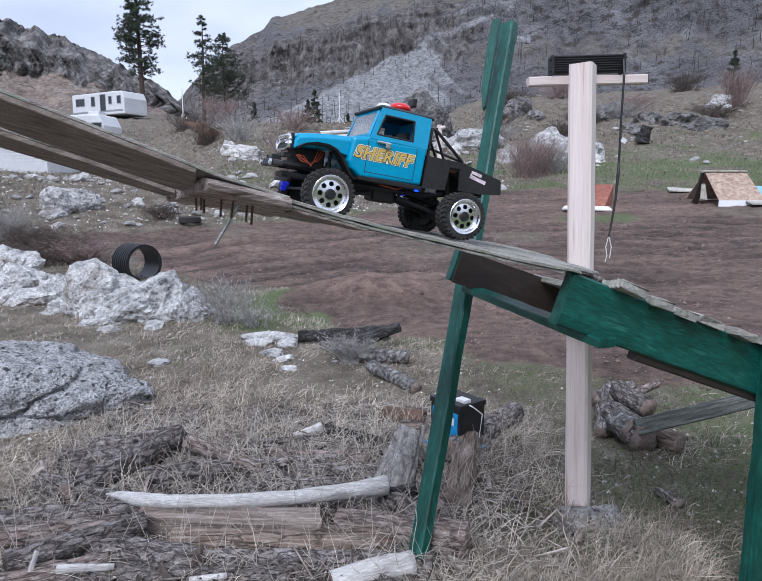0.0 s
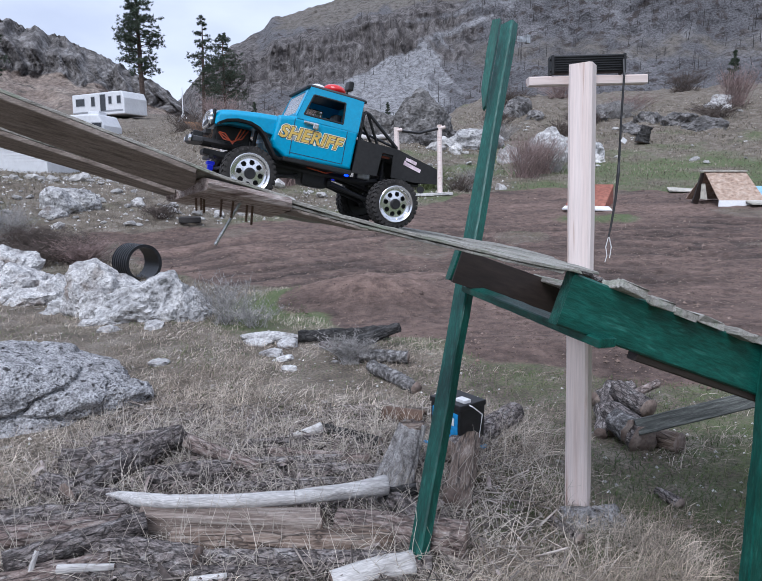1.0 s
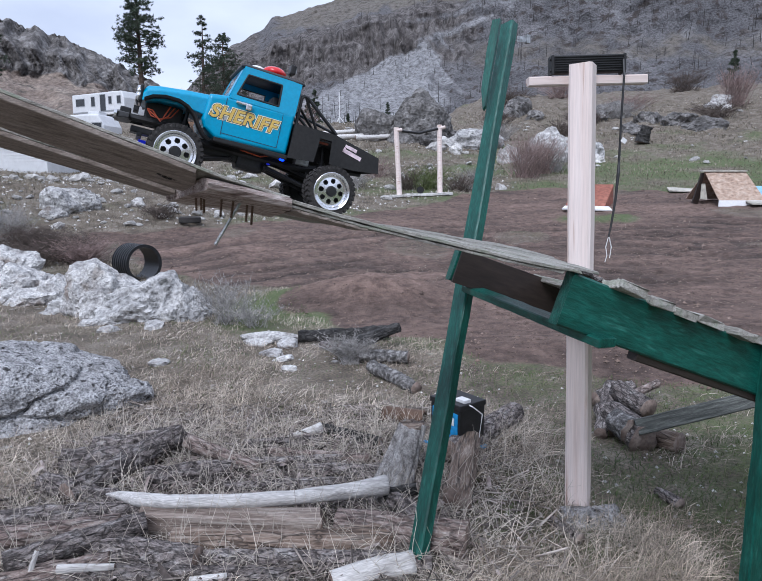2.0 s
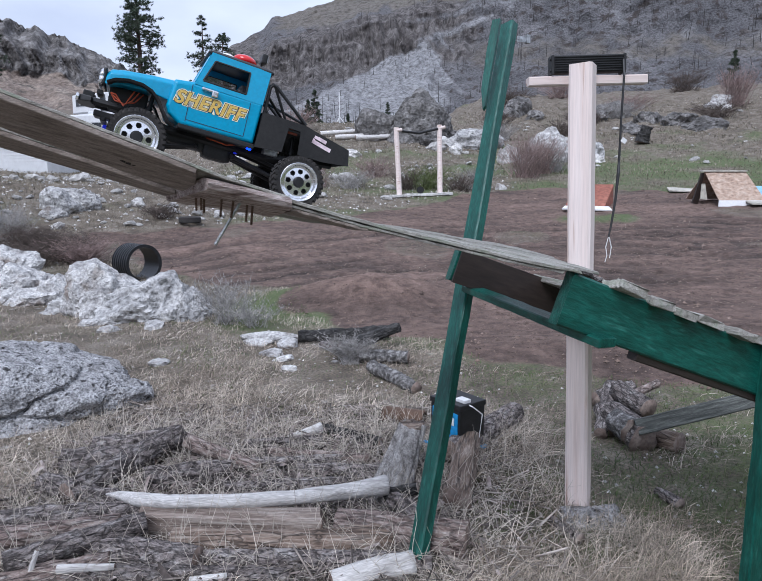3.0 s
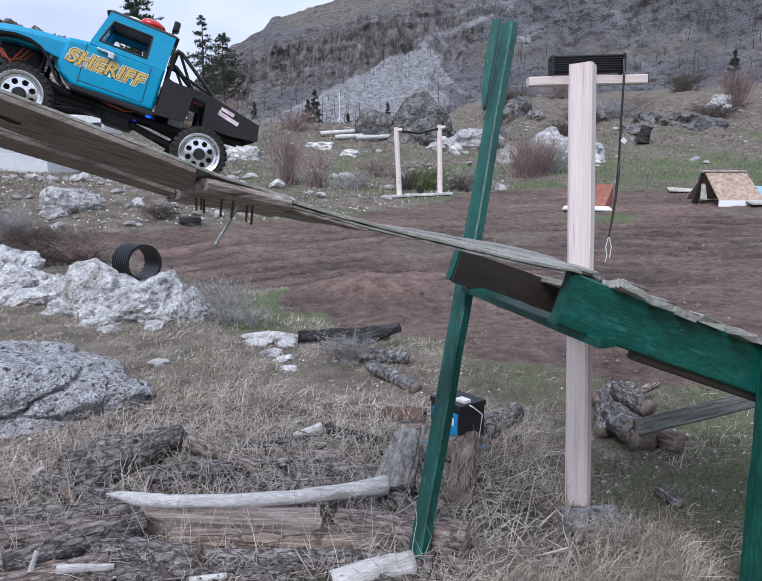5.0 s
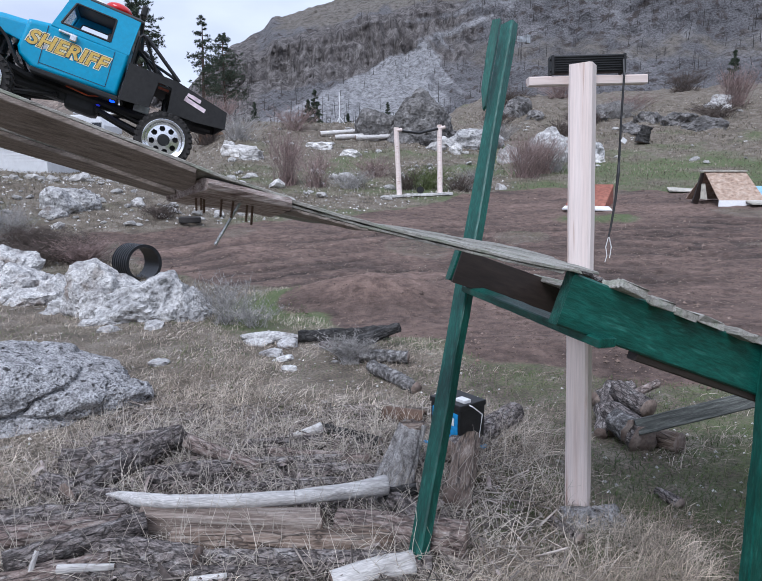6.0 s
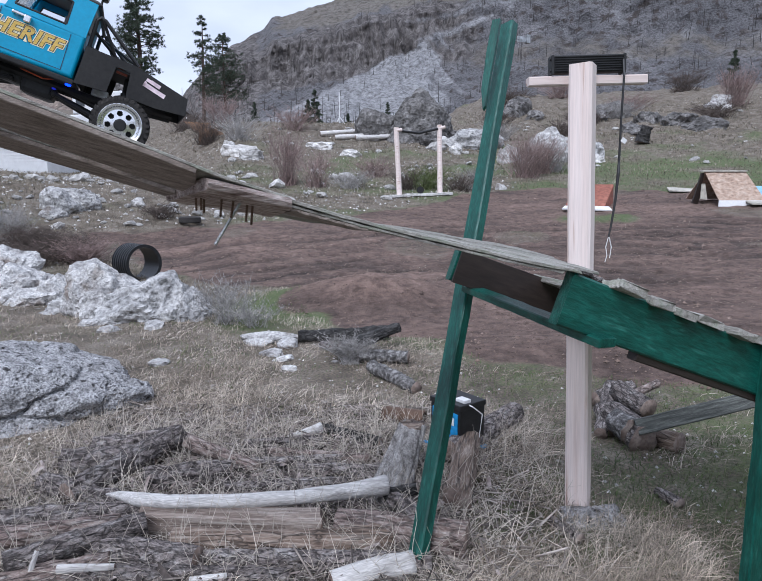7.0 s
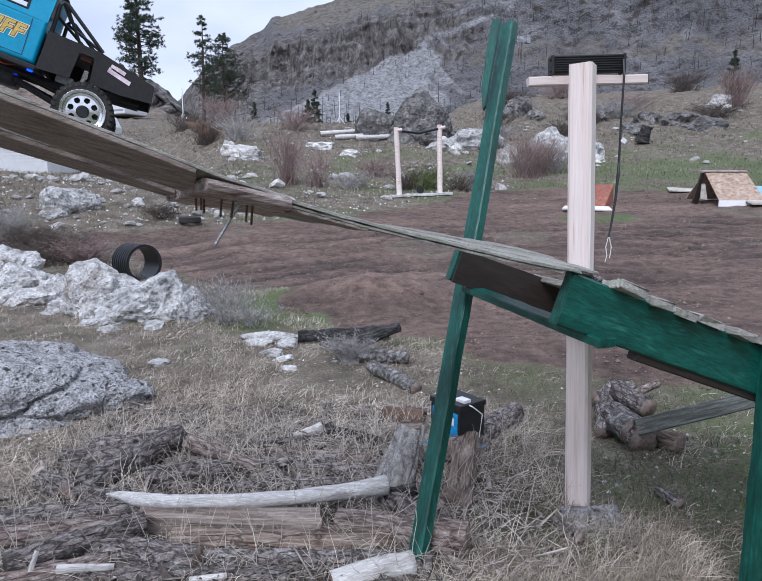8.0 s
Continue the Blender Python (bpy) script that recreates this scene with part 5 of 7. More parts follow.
log((-1.40, 2.06, 0.040), (-0.86, 2.13, 0.050), 0.050, 0.048, BARKLOG, M_BARK, seed=12, amp=0.22)
log((-0.95, 1.925, 0.040), (-0.58, 1.845, 0.035), 0.046, 0.050, "grey weathered log lying in dry grass", M_BARK, seed=13)
log((-1.20, 1.73, 0.020), (-0.86, 1.84, 0.030), 0.038, 0.040, BARKLOG, M_REDBARK, seed=67, amp=0.2)
log((-1.00, 1.80, 0.028), (-0.28, 1.785, 0.022), 0.030, 0.026, BARKLOG, M_BARK, seed=63, amp=0.22)
log((-0.62, 1.88, 0.020), (0.16, 1.845, 0.024), 0.034, 0.040, BARKLOG, M_BARK, seed=68, amp=0.22)
log((-0.99, 1.775, 0.055), (-0.82, 1.79, 0.055), 0.015, 0.010, GREYLOG, M_DRIFT, "branch", seed=14)
log((-1.075, 1.76, 0.02), (-1.055, 1.79, 0.11), 0.009, 0.007, "short pale stick standing among logs", M_DRIFT, "branch", seed=69, group="")
log((-0.58, 1.755, 0.03), (-0.47, 1.77, 0.038), 0.012, 0.008, "pale bleached piece of wood", M_DRIFT, "branch", seed=70)
log((-0.15, 1.745, 0.030), (0.10, 1.83, 0.040), 0.034, 0.040, "pale bleached piece of wood", M_DRIFT, "branch", seed=15)
log((-1.20, 2.26, 0.050), (-0.915, 2.735, 0.105), 0.048, 0.052, "rotten barked log leaning in a heap of straw", M_BARK, seed=7, amp=0.24)
log((-0.93, 2.75, 0.085), (-0.52, 2.53, 0.030), 0.036, 0.030, BARKLOG, M_REDBARK, seed=8)
log((-1.36, 2.56, 0.05), (-0.98, 2.61, 0.06), 0.058, 0.055, "rotten barked log in a heap of straw", M_BARK, seed=9, amp=0.32)
log((-1.30, 2.72, 0.05), (-0.98, 2.76, 0.07), 0.045, 0.050, BARKLOG, M_BARK, seed=71, amp=0.32)
log((-1.36, 2.39, 0.03), (-0.95, 2.20, 0.045), 0.045, 0.040, BARKLOG, M_BARK, seed=61, amp=0.28)
log((-0.96, 2.42, 0.035), (-0.62, 2.47, 0.045), 0.050, 0.042, BARKLOG, M_BARK, seed=62, amp=0.28)
log((-0.80, 2.54, 0.03), (-0.18, 2.635, 0.03), 0.030, 0.026, "thin barked branch lying in dry grass", M_BARK, "branch", seed=64, amp=0.25)
log((-0.62, 2.34, 0.025), (-0.12, 2.40, 0.03), 0.036, 0.030, BARKLOG, M_BARK, seed=72, amp=0.25)
log((-0.50, 2.70, 0.03), (-0.05, 2.62, 0.04), 0.026, 0.022, "thin barked branch lying in dry grass", M_REDBARK, "branch", seed=73, amp=0.25)
log((-0.64, 2.80, 0.02), (-0.28, 2.86, 0.03), 0.030, 0.022, "thin barked branch lying in dry grass", M_BARK, "branch", seed=74, amp=0.25)
log((-0.30, 3.02, 0.02), (0.0, 2.82, 0.03), 0.030, 0.026, "thin barked branch lying in dry grass", M_CHAR, "branch", seed=65, amp=0.2)
log((-0.36, 2.55, 0.02), (0.02, 2.50, 0.03), 0.030, 0.034, BARKLOG, M_BARK, seed=75, amp=0.25)
log((0.285, 2.22, 0.045), (0.43, 2.92, 0.060), 0.056, 0.062, "thick barkless log lying in dry grass", M_SPLIT, seed=16)
log((0.30, 2.66, 0.050), (0.70, 3.16, 0.055), 0.058, 0.055, "dark grey log beside the battery", M_BARK, seed=17)
log((-0.45, 2.90, 0.022), (-0.295, 2.975, 0.045), 0.010, 0.026, GREYLOG, M_DRIFT, "branch", seed=18)
log((0.15, 2.10, 0.03), (0.02, 2.28, 0.04), 0.040, 0.040, BARKLOG, M_BARK, seed=20)
for p0, p1, r0, r1, mt, sd in (((-0.66, 4.90, 0.05), (0.06, 5.02, 0.07), 0.048, 0.05, M_CHAR, 21), ((-0.28, 4.45, 0.06), (0.13, 4.80, 0.15), 0.055, 0.040, M_CHAR, 22), ((-0.15, 4.30, 0.05), (0.19, 4.25, 0.06), 0.042, 0.046, M_LICHEN, 23),
                               ((-0.06, 4.05, 0.05), (0.21, 3.64, 0.03), 0.045, 0.040, M_LICHEN, 24), ((-0.45, 4.70, 0.04), (-0.10, 4.40, 0.05), 0.030, 0.030, M_BARK, 25)):
    log(p0, p1, r0, r1, "charred log in a small heap on the grass", mt, seed=sd, group="charred log heap", amp=0.24)
for p0, p1, r0, r1, mt, sd in (((1.17, 3.21, 0.06), (1.13, 2.95, 0.04), 0.039, 0.036, M_BARK, 26), ((1.16, 3.05, 0.10), (1.21, 2.77, 0.060), 0.060, 0.072, M_BARK, 27), ((1.19, 3.39, 0.05), (1.46, 3.55, 0.06), 0.040, 0.045, M_BARK, 28),
                               ((1.33, 3.26, 0.10), (1.61, 3.55, 0.09), 0.022, 0.024, M_REDBARK, 29), ((1.32, 3.50, 0.09), (1.07, 2.93, 0.03), 0.040, 0.032, M_BARK, 30), ((1.27, 2.95, 0.040), (1.38, 2.77, 0.043), 0.050, 0.053, M_SPLIT, 31), ((1.28, 3.30, 0.14), (1.36, 3.08, 0.10), 0.050, 0.055, M_BARK, 32)):
    log(p0, p1, r0, r1, "short barked log in a pile of firewood", mt, seed=sd, group="firewood pile", amp=0.2)
log((1.10, 2.36, 0.018), (1.14, 2.25, 0.018), 0.018, 0.024, "small broken stick in the grass", M_BARK, "branch", seed=33)
log((0.62, 2.13, 0.018), (0.68, 2.00, 0.019), 0.020, 0.023, "small broken stick in the grass", M_BARK, "branch", seed=34)
log((1.13, 2.93, 0.10), (1.17, 2.80, 0.09), 0.058, 0.062, "lichen covered log end in the firewood pile", M_LICHEN, seed=35, group="firewood pile", amp=0.25)


def stump():
    """The broken, bleached stump at the end of the driftwood."""
    bm = bmesh.new()
    n, seg = 16, 40
    rows = []
    for i in range(n + 1):
        v = i / n
        ring = []
        for j in range(seg):
            a = 6.2832 * j / seg
            flute = 1 + 0.34 * noise.noise(Vector((math.cos(a) * 2.6, math.sin(a) * 2.6, v * 0.7))) + 0.24 * noise.noise(Vector((math.cos(a) * 7, math.sin(a) * 7, v * 1.5)))
            r = (0.115 - 0.062 * v ** 0.6) * flute
            top = 0.25 + 0.02 * noise.noise(Vector((math.cos(a) * 2, math.sin(a) * 2, 9)))
            ring.append(bm.verts.new((r * math.cos(a) * 0.9 + 0.12 * v, r * math.sin(a) + 0.22 * v, -0.02 + top * v)))
        rows.append(ring)
    for a, b in zip(rows, rows[1:]):
        for j in range(seg):
            bm.faces.new((a[j], a[(j + 1) % seg], b[(j + 1) % seg], b[j]))
    bm.faces.new(rows[-1]).material_index = 1
    ob = part("stump", bm, [M_DRIFTUP, M_SPLIT], None, "", pose(0.015, 2.32, 0), True)
    tagged(ob, "bleached broken tree stump with a fluted trunk", "stump")
    # a dark log stands in for the shaded hollow beneath the stump
    log((0.01, 2.25, 0.05), (0.14, 2.24, 0.09), 0.03, 0.02, "dark log in place of the shaded hollow under the stump", M_CHAR, "root", seed=36, group="")


M_DRIFTUP = surf("bleached_stump_wood", [(0.07, 0.058, 0.052), (0.46, 0.435, 0.415), (0.70, 0.68, 0.66)], 3.2, 0.9, bump=1.0, fine=24, stretch=(11, 11, 0.7), fine_amt=0.5, dist=0.02)
stump()


def rock(name, p, size, label, material, seed=0, detail=4, rough=0.35, turn=0, group="", freq=1.05, category="rock", facets=0):
    bm = bmesh.new()
    rng = random.Random(seed * 7 + 1)
    cuts = [(Vector((rng.gauss(0, 1), rng.gauss(0, 1), rng.gauss(0.25, 0.9))).normalized(), rng.uniform(0.72, 0.98)) for _ in range(facets)]
    bmesh.ops.create_icosphere(bm, subdivisions=detail, radius=1)
    for v in bm.verts:
        c = v.co.copy()
        w = c + 0.25 * Vector((fract(c, 1.3, 3, seed), fract(c, 1.3, 3, seed + 9), fract(c, 1.3, 3, seed + 17)))
        dist = noise.voronoi(w * freq + Vector((seed * 1.3, seed * 0.7, 0)))[0]
        k = 1 + rough * (0.55 * fract(c, 0.8, 3, seed * 3.7) + 0.10 * fract(c, 6.0, 5, seed)) + rough * 0.22 * fract(c, 2.2, 3, seed * 1.9) - rough * 0.45 * (dist[0] - 0.35) - rough * 0.22 * smooth01(0.08, 0.0, dist[1] - dist[0])
        if facets:
            far = min([1.12] + [h / max(0.05, c.dot(nv)) for nv, h in cuts])
            k = far * (1 + 0.16 * fract(c, 1.8, 4, seed * 1.9) * rough / 0.4 + 0.07 * fract(c, 6.0, 4, seed) - 0.05 * smooth01(0.07, 0.0, dist[1] - dist[0]))
        v.co = c * k
        v.co.z = max(v.co.z, -0.55)
        v.co = Vector((v.co.x * size[0], v.co.y * size[1], v.co.z * size[2]))
    return tagged(part(name, bm, material, None, "", pose(p[0], p[1], p[2], 0, 0, turn), False), label, category, group)


M_NEARROCK = surf("granular_grey_boulder", [(0.2, 0.195, 0.195), (0.43, 0.425, 0.43), (0.58, 0.575, 0.58)], 14, 0.92, bump=1.0, fine=90, dist=0.03, fine_amt=0.75, spots=((0.06, 0.057, 0.057), 30, 0.56, 0.66))
rock("boulder", (-2.13, 3.38, 0.02), (0.74, 0.55, 0.34), "large granular grey boulder half buried in dry grass", M_NEARROCK, 2, 6, 0.27, 20)
rock("boulder", (-1.52, 3.42, 0.05), (0.20, 0.16, 0.14), "dark grey stone leaning on the large boulder", M_NEARROCK, 3, 5, 0.5, 20, facets=14)
WHITE = "white limestone boulder in the grass"
for i, (x, y, z, sx, sy, sz, mt, turn, lb) in enumerate((
        (-4.75, 7.55, 0.06, 0.62, 0.50, 0.50, M_STONE, 10, WHITE), (-4.10, 7.20, 0.03, 0.50, 0.42, 0.33, M_STONE, 70, WHITE), (-2.80, 6.25, 0.06, 0.42, 0.40, 0.42, M_STONE, 50, WHITE),
        (-2.22, 6.0, 0.02, 0.50, 0.38, 0.36, M_ROCK, 0, "grey lichened boulder in the grass"), (-1.82, 5.95, 0.0, 0.22, 0.25, 0.26, M_ROCK, 0, "grey lichened boulder in the grass"),
        (-3.50, 6.85, 0.0, 0.24, 0.2, 0.26, M_STONE, 30, "pale broken stone in the grass"), (-3.15, 6.3, 0.0, 0.28, 0.20, 0.15, M_ROCK, 0, "pale broken stone in the grass"),
        (-3.75, 6.7, 0.0, 0.32, 0.25, 0.17, M_STONE, 0, "pale broken stone in the grass"), (-2.45, 5.75, 0.0, 0.20, 0.14, 0.09, M_ROCK, 20, "pale broken stone in the grass"))):
    rock("boulder", (x, y, z), (sx, sy, sz), lb, mt, 4 + i, 5, 0.45, turn, "white boulders", facets=16)
for i, (x, y, w, h) in enumerate(((-2.65, 5.6, 0.11, 0.05), (-2.35, 5.35, 0.10, 0.05), (-2.0, 5.45, 0.13, 0.07), (-0.98, 4.95, 0.16, 0.07), (-0.80, 4.55, 0.10, 0.05), (-0.70, 4.38, 0.08, 0.04), (-1.55, 4.29, 0.09, 0.04), (-0.72, 4.8, 0.12, 0.06), (-0.62, 4.15, 0.06, 0.03))):
    rock("stone", (x, y, 0.0), (w, w * 0.7, h), "small pale stone in the dry grass", M_STONE, 11 + i, 3, 0.5, i * 40, "small stones", facets=10)
rock("post_stone", (0.80, 2.185, -0.015), (0.135, 0.10, 0.065), "flat dark grey stone at the foot of a post", M_NEARROCK, 31, 5, 0.4, 0, facets=12)
rock("stone", (0.69, 2.12, -0.01), (0.06, 0.05, 0.04), "grey stone wedged against a post", M_NEARROCK, 32, 4, 0.4, 0, "small stones", facets=10)
rock("stone_slab", (-0.90, 4.95, 0.03), (0.24, 0.07, 0.055), "pale broken stone slab beside charred logs", M_STONE, 33, 4, 0.35, 0)


# the pine post with its cross bar, work light and cable
def light_post():
    t = thing("light_post", "new pale pine post with a short cross bar", "post", pose(0.752, 2.275, 0))
    board("post", (0.685, 2.270, 1.634), (0.734, 2.225, -0.05), 0.080, 0.080, M_PINE, t, up=(-0.515, -0.857, 0), seed=50, wear=0.0008)
    board("cross_bar", (0.530, 2.372, 1.602), (0.954, 2.372, 1.612), 0.040, 0.032, M_PINE, t, up=(0, 0, 1), seed=51, wear=0.001)
    f = thing("flood_light", "black finned bar light on the cross bar of a pine post", "work light", pose(0.742, 2.375, 1.612, 0, -1.5, 0))
    bm = bmesh.new()
    box(bm, (0, 0, 0.036), (0.250, 0.05, 0.060), bevel=0.004)
    part("housing", bm, M_BLACK, f)
    bm = bmesh.new()
    for k in range(7):
        box(bm, (0, -0.027, 0.012 + 0.008 * k), (0.244, 0.008, 0.0025))
    part("cooling_fins", bm, M_BLACK, f)
    for x in (-0.128, 0.128):
        bm = bmesh.new()
        box(bm, (x, 0, 0.034), (0.008, 0.058, 0.068), bevel=0.002)
        for z in (0.015, 0.055):
            rod(bm, (x + math.copysign(0.004, x), -0.012, z), (x + math.copysign(0.009, x), -0.012, z), 0.006, seg=10)
        part("end_bracket", bm, M_BLACK, f)
    bm = bmesh.new()
    tube(bm, [(0.862, 2.345, 1.66), (0.858, 2.320, 1.60), (0.853, 2.31, 1.45), (0.850, 2.30, 1.30), (0.846, 2.29, 1.26), (0.838, 2.28, 1.17), (0.824, 2.27, 1.08), (0.814, 2.262, 1.035)], [0.0045, 0.004, 0.004, 0.0045, 0.006, 0.0045, 0.004, 0.003], 8)
    c = part("power_cable", bm, M_BLACK, None)
    tagged(c, "black power cable hanging from the bar light", "cable")
    bm = bmesh.new()
    tube(bm, [(0.814, 2.262, 1.037), (0.806, 2.262, 1.00), (0.812, 2.262, 0.97), (0.806, 2.262, 0.945)], [0.0014] * 4, 6)
    tube(bm, [(0.816, 2.262, 1.037), (0.826, 2.262, 1.00), (0.822, 2.262, 0.96)], [0.0014] * 3, 6)
    part("bare_wires", bm, M_WHITE, c, "thin pale bare wires")
    bm = bmesh.new()
    box(bm, (0, 0, 0), (0.020, 0.002, 0.016))
    part("cable_tag", bm, M_WHITE, c, "white paper tag", pose(0.862, 2.297, 1.375, 0, 30, 10))


light_post()


def battery():
    t = thing("battery", "black car battery with a blue label standing on a log", "battery", pose(0.358, 2.83, 0.015, 0, 0, 38))
    t.scale = (1.18, 1.18, 1.18)
    bm = bmesh.new()
    box(bm, (0, 0, 0.090), (0.135, 0.165, 0.180), bevel=0.006)
    box(bm, (0, 0, 0.186), (0.142, 0.172, 0.022), bevel=0.004)
    part("case", bm, M_BLACK, t)
    bm = bmesh.new()
    box(bm, (-0.0685, 0.0, 0.105), (0.003, 0.140, 0.110), bevel=0.0008)
    bl = surf("blue_label", [(0.02, 0.22, 0.5), (0.03, 0.3, 0.62)], 12, 0.4, bump=0)
    lb = part("label_panel", bm, bl, t, "bright blue label")
    bm = bmesh.new()
    for k in range(3):
        box(bm, (-0.0705, -0.045 + 0.022 * k, 0.125), (0.0015, 0.014, 0.030))
    part("label_print", bm, M_WHITE, lb, "white printed bars")
    bm = bmesh.new()
    box(bm, (-0.01, 0, 0.006), (0.17, 0.19, 0.012), bevel=0.003)
    part("base_tray", bm, bl, t, "blue tray")
    for y in (-0.05, 0.05):
        bm = bmesh.new()
        box(bm, (-0.02, y, 0.203), (0.035, 0.05, 0.014), bevel=0.003)
        part("terminal", bm, M_WHITE, t, "white terminal cover")
    bm = bmesh.new()
    tube(bm, [(-0.03, -0.04, 0.20), (-0.02, -0.10, 0.19), (0.03, -0.105, 0.15), (0.02, -0.10, 0.06), (-0.06, -0.09, 0.015), (-0.10, -0.02, 0.01)], [0.003] * 6, 6)
    part("lead", bm, M_WHITE, t, "thin white lead")


battery()


def rusty_can():
    bm = bmesh.new()
    lathe(bm, [(0.040, -0.11), (0.046, -0.11), (0.047, -0.105), (0.045, 0.11), (0.040, 0.11), (0.040, -0.10)], 28)
    ob = part("rusty_pipe", bm, M_RUST, None, "", pose(0.12, 3.12, 0.045, 0, 0, 68), True)
    tagged(ob, "short rusty brown pipe lying open in the straw", "pipe")


rusty_can()
M_DARKGREY = surf("dark_grey_green_wood", [(0.03, 0.033, 0.03), (0.085, 0.09, 0.082), (0.2, 0.21, 0.19)], 5, 0.8, bump=0.4, fine=30, stretch=GRAIN, dist=0.004)
t_ = thing("leaning_board", "grey-green weathered board leaning on the firewood", "board", pose(1.3, 2.9, 0.0))
board("board", (1.17, 2.80, 0.150), (1.75, 2.74, 0.33), 0.035, 0.075, M_DARKGREY, t_, up=(-0.1, 0.45, 0.85), seed=60, wear=0.0015)


# ---------------------------------------------------------------- the track and what stands farther off
M_PIPE = surf("black_ribbed_plastic", [(0.010, 0.011, 0.013), (0.022, 0.024, 0.027)], 20, 0.4, bump=0.05, fine=100)


def culvert():
    bm = bmesh.new()
    prof = []
    for i in range(57):
        y = -0.24 + 0.48 * i / 56
        k = (i % 8) / 8
        prof.append((0.255 if k < 0.5 else 0.232, y * 0.78))
    prof += [(0.215, 0.187), (0.215, -0.187), (prof[0][0], -0.187)]
    lathe(bm, prof, 56)
    ob = part("culvert_pipe", bm, M_PIPE, None, "", pose(-3.27, 8.42, ground_height(-3.27, 8.42) + 0.205, 0, 0, 50), False)
    tagged(ob, "short black ribbed plastic culvert pipe standing on its rim", "pipe")


culvert()


def gz(x, y, dz=0.0):
    return (x, y, ground_height(x, y) + dz)


def gate():
    t = thing("log_gate", "two pale posts joined by a dark bar on planks", "gate", pose(*gz(1.1, 17.9)))
    inv = t.matrix_basis.inverted()
    for x, y, h, lean in ((0.51, 17.6, 1.85, -0.10), (1.68, 18.2, 1.90, -0.04)):
        bm = bmesh.new()
        z = ground_height(x, y)
        rough_tube(bm, [inv @ Vector((x, y, z - 0.1)), inv @ Vector((x + lean * 0.5, y, z + h * 0.5)), inv @ Vector((x + lean, y, z + h))], [0.075, 0.07, 0.07], 10, 0.06, 3, 3, 0.1, 0)
        part("post", bm, M_PINE, t)
        bm = bmesh.new()
        rod(bm, inv @ Vector((x + lean - 0.02, y - 0.02, z + h - 0.1)), inv @ Vector((x + lean + 0.16, y - 0.02, z + h - 0.06)), 0.05, 0.045, 10)
        part("bracket", bm, M_PINE, t)
    bm = bmesh.new()
    tube(bm, [inv @ Vector((0.46, 17.6, 2.80)), inv @ Vector((1.05, 17.9, 2.76)), inv @ Vector((1.64, 18.2, 2.92))], [0.035] * 3, 8)
    part("bar", bm, M_BLACK, t, "dark hanging bar")
    for i, (x, y, w) in enumerate(((0.48, 17.4, 0.5), (1.05, 17.7, 0.75), (1.65, 17.95, 0.6))):
        z = ground_height(x, y)
        board("base_plank", (x - w / 2, y - 0.08, z + 0.06), (x + w / 2, y + 0.12, z + 0.07), 0.4, 0.07, M_DRIFT, t, seed=70 + i, wear=0.01)
    bm = bmesh.new()
    rod(bm, (0, -0.09, 0), (0, 0.09, 0), 0.10, 0.09, 14)
    tagged(part("paint_tin", bm, M_BLACK, None, "", pose(*gz(1.08, 17.65, 0.17))), "small black and blue tin on the gate base", "tin")


gate()
M_OSB = surf("strand_board", [(0.26, 0.17, 0.12), (0.42, 0.31, 0.24), (0.52, 0.42, 0.34)], 9, 0.85, bump=0.3, fine=14, stretch=(1, 2, 1), fine_amt=0.3)
M_REDPLY = surf("faded_red_plywood", [(0.24, 0.085, 0.06), (0.32, 0.13, 0.09)], 2, 0.85, bump=0.2, fine=12)
M_PALEPLY = surf("weathered_pale_plywood", [(0.38, 0.36, 0.31), (0.52, 0.49, 0.43)], 2, 0.85, bump=0.2, fine=12)


def plate(name, pts, th, mat, parent):
    """A flat board over four corners."""
    bm = bmesh.new()
    inv = parent.matrix_basis.inverted()
    a = [inv @ Vector(p) for p in pts]
    n = (a[1] - a[0]).cross(a[2] - a[0]).normalized() * th
    loft(bm, [a, [p - n for p in a]])
    return part(name, bm, mat, parent)


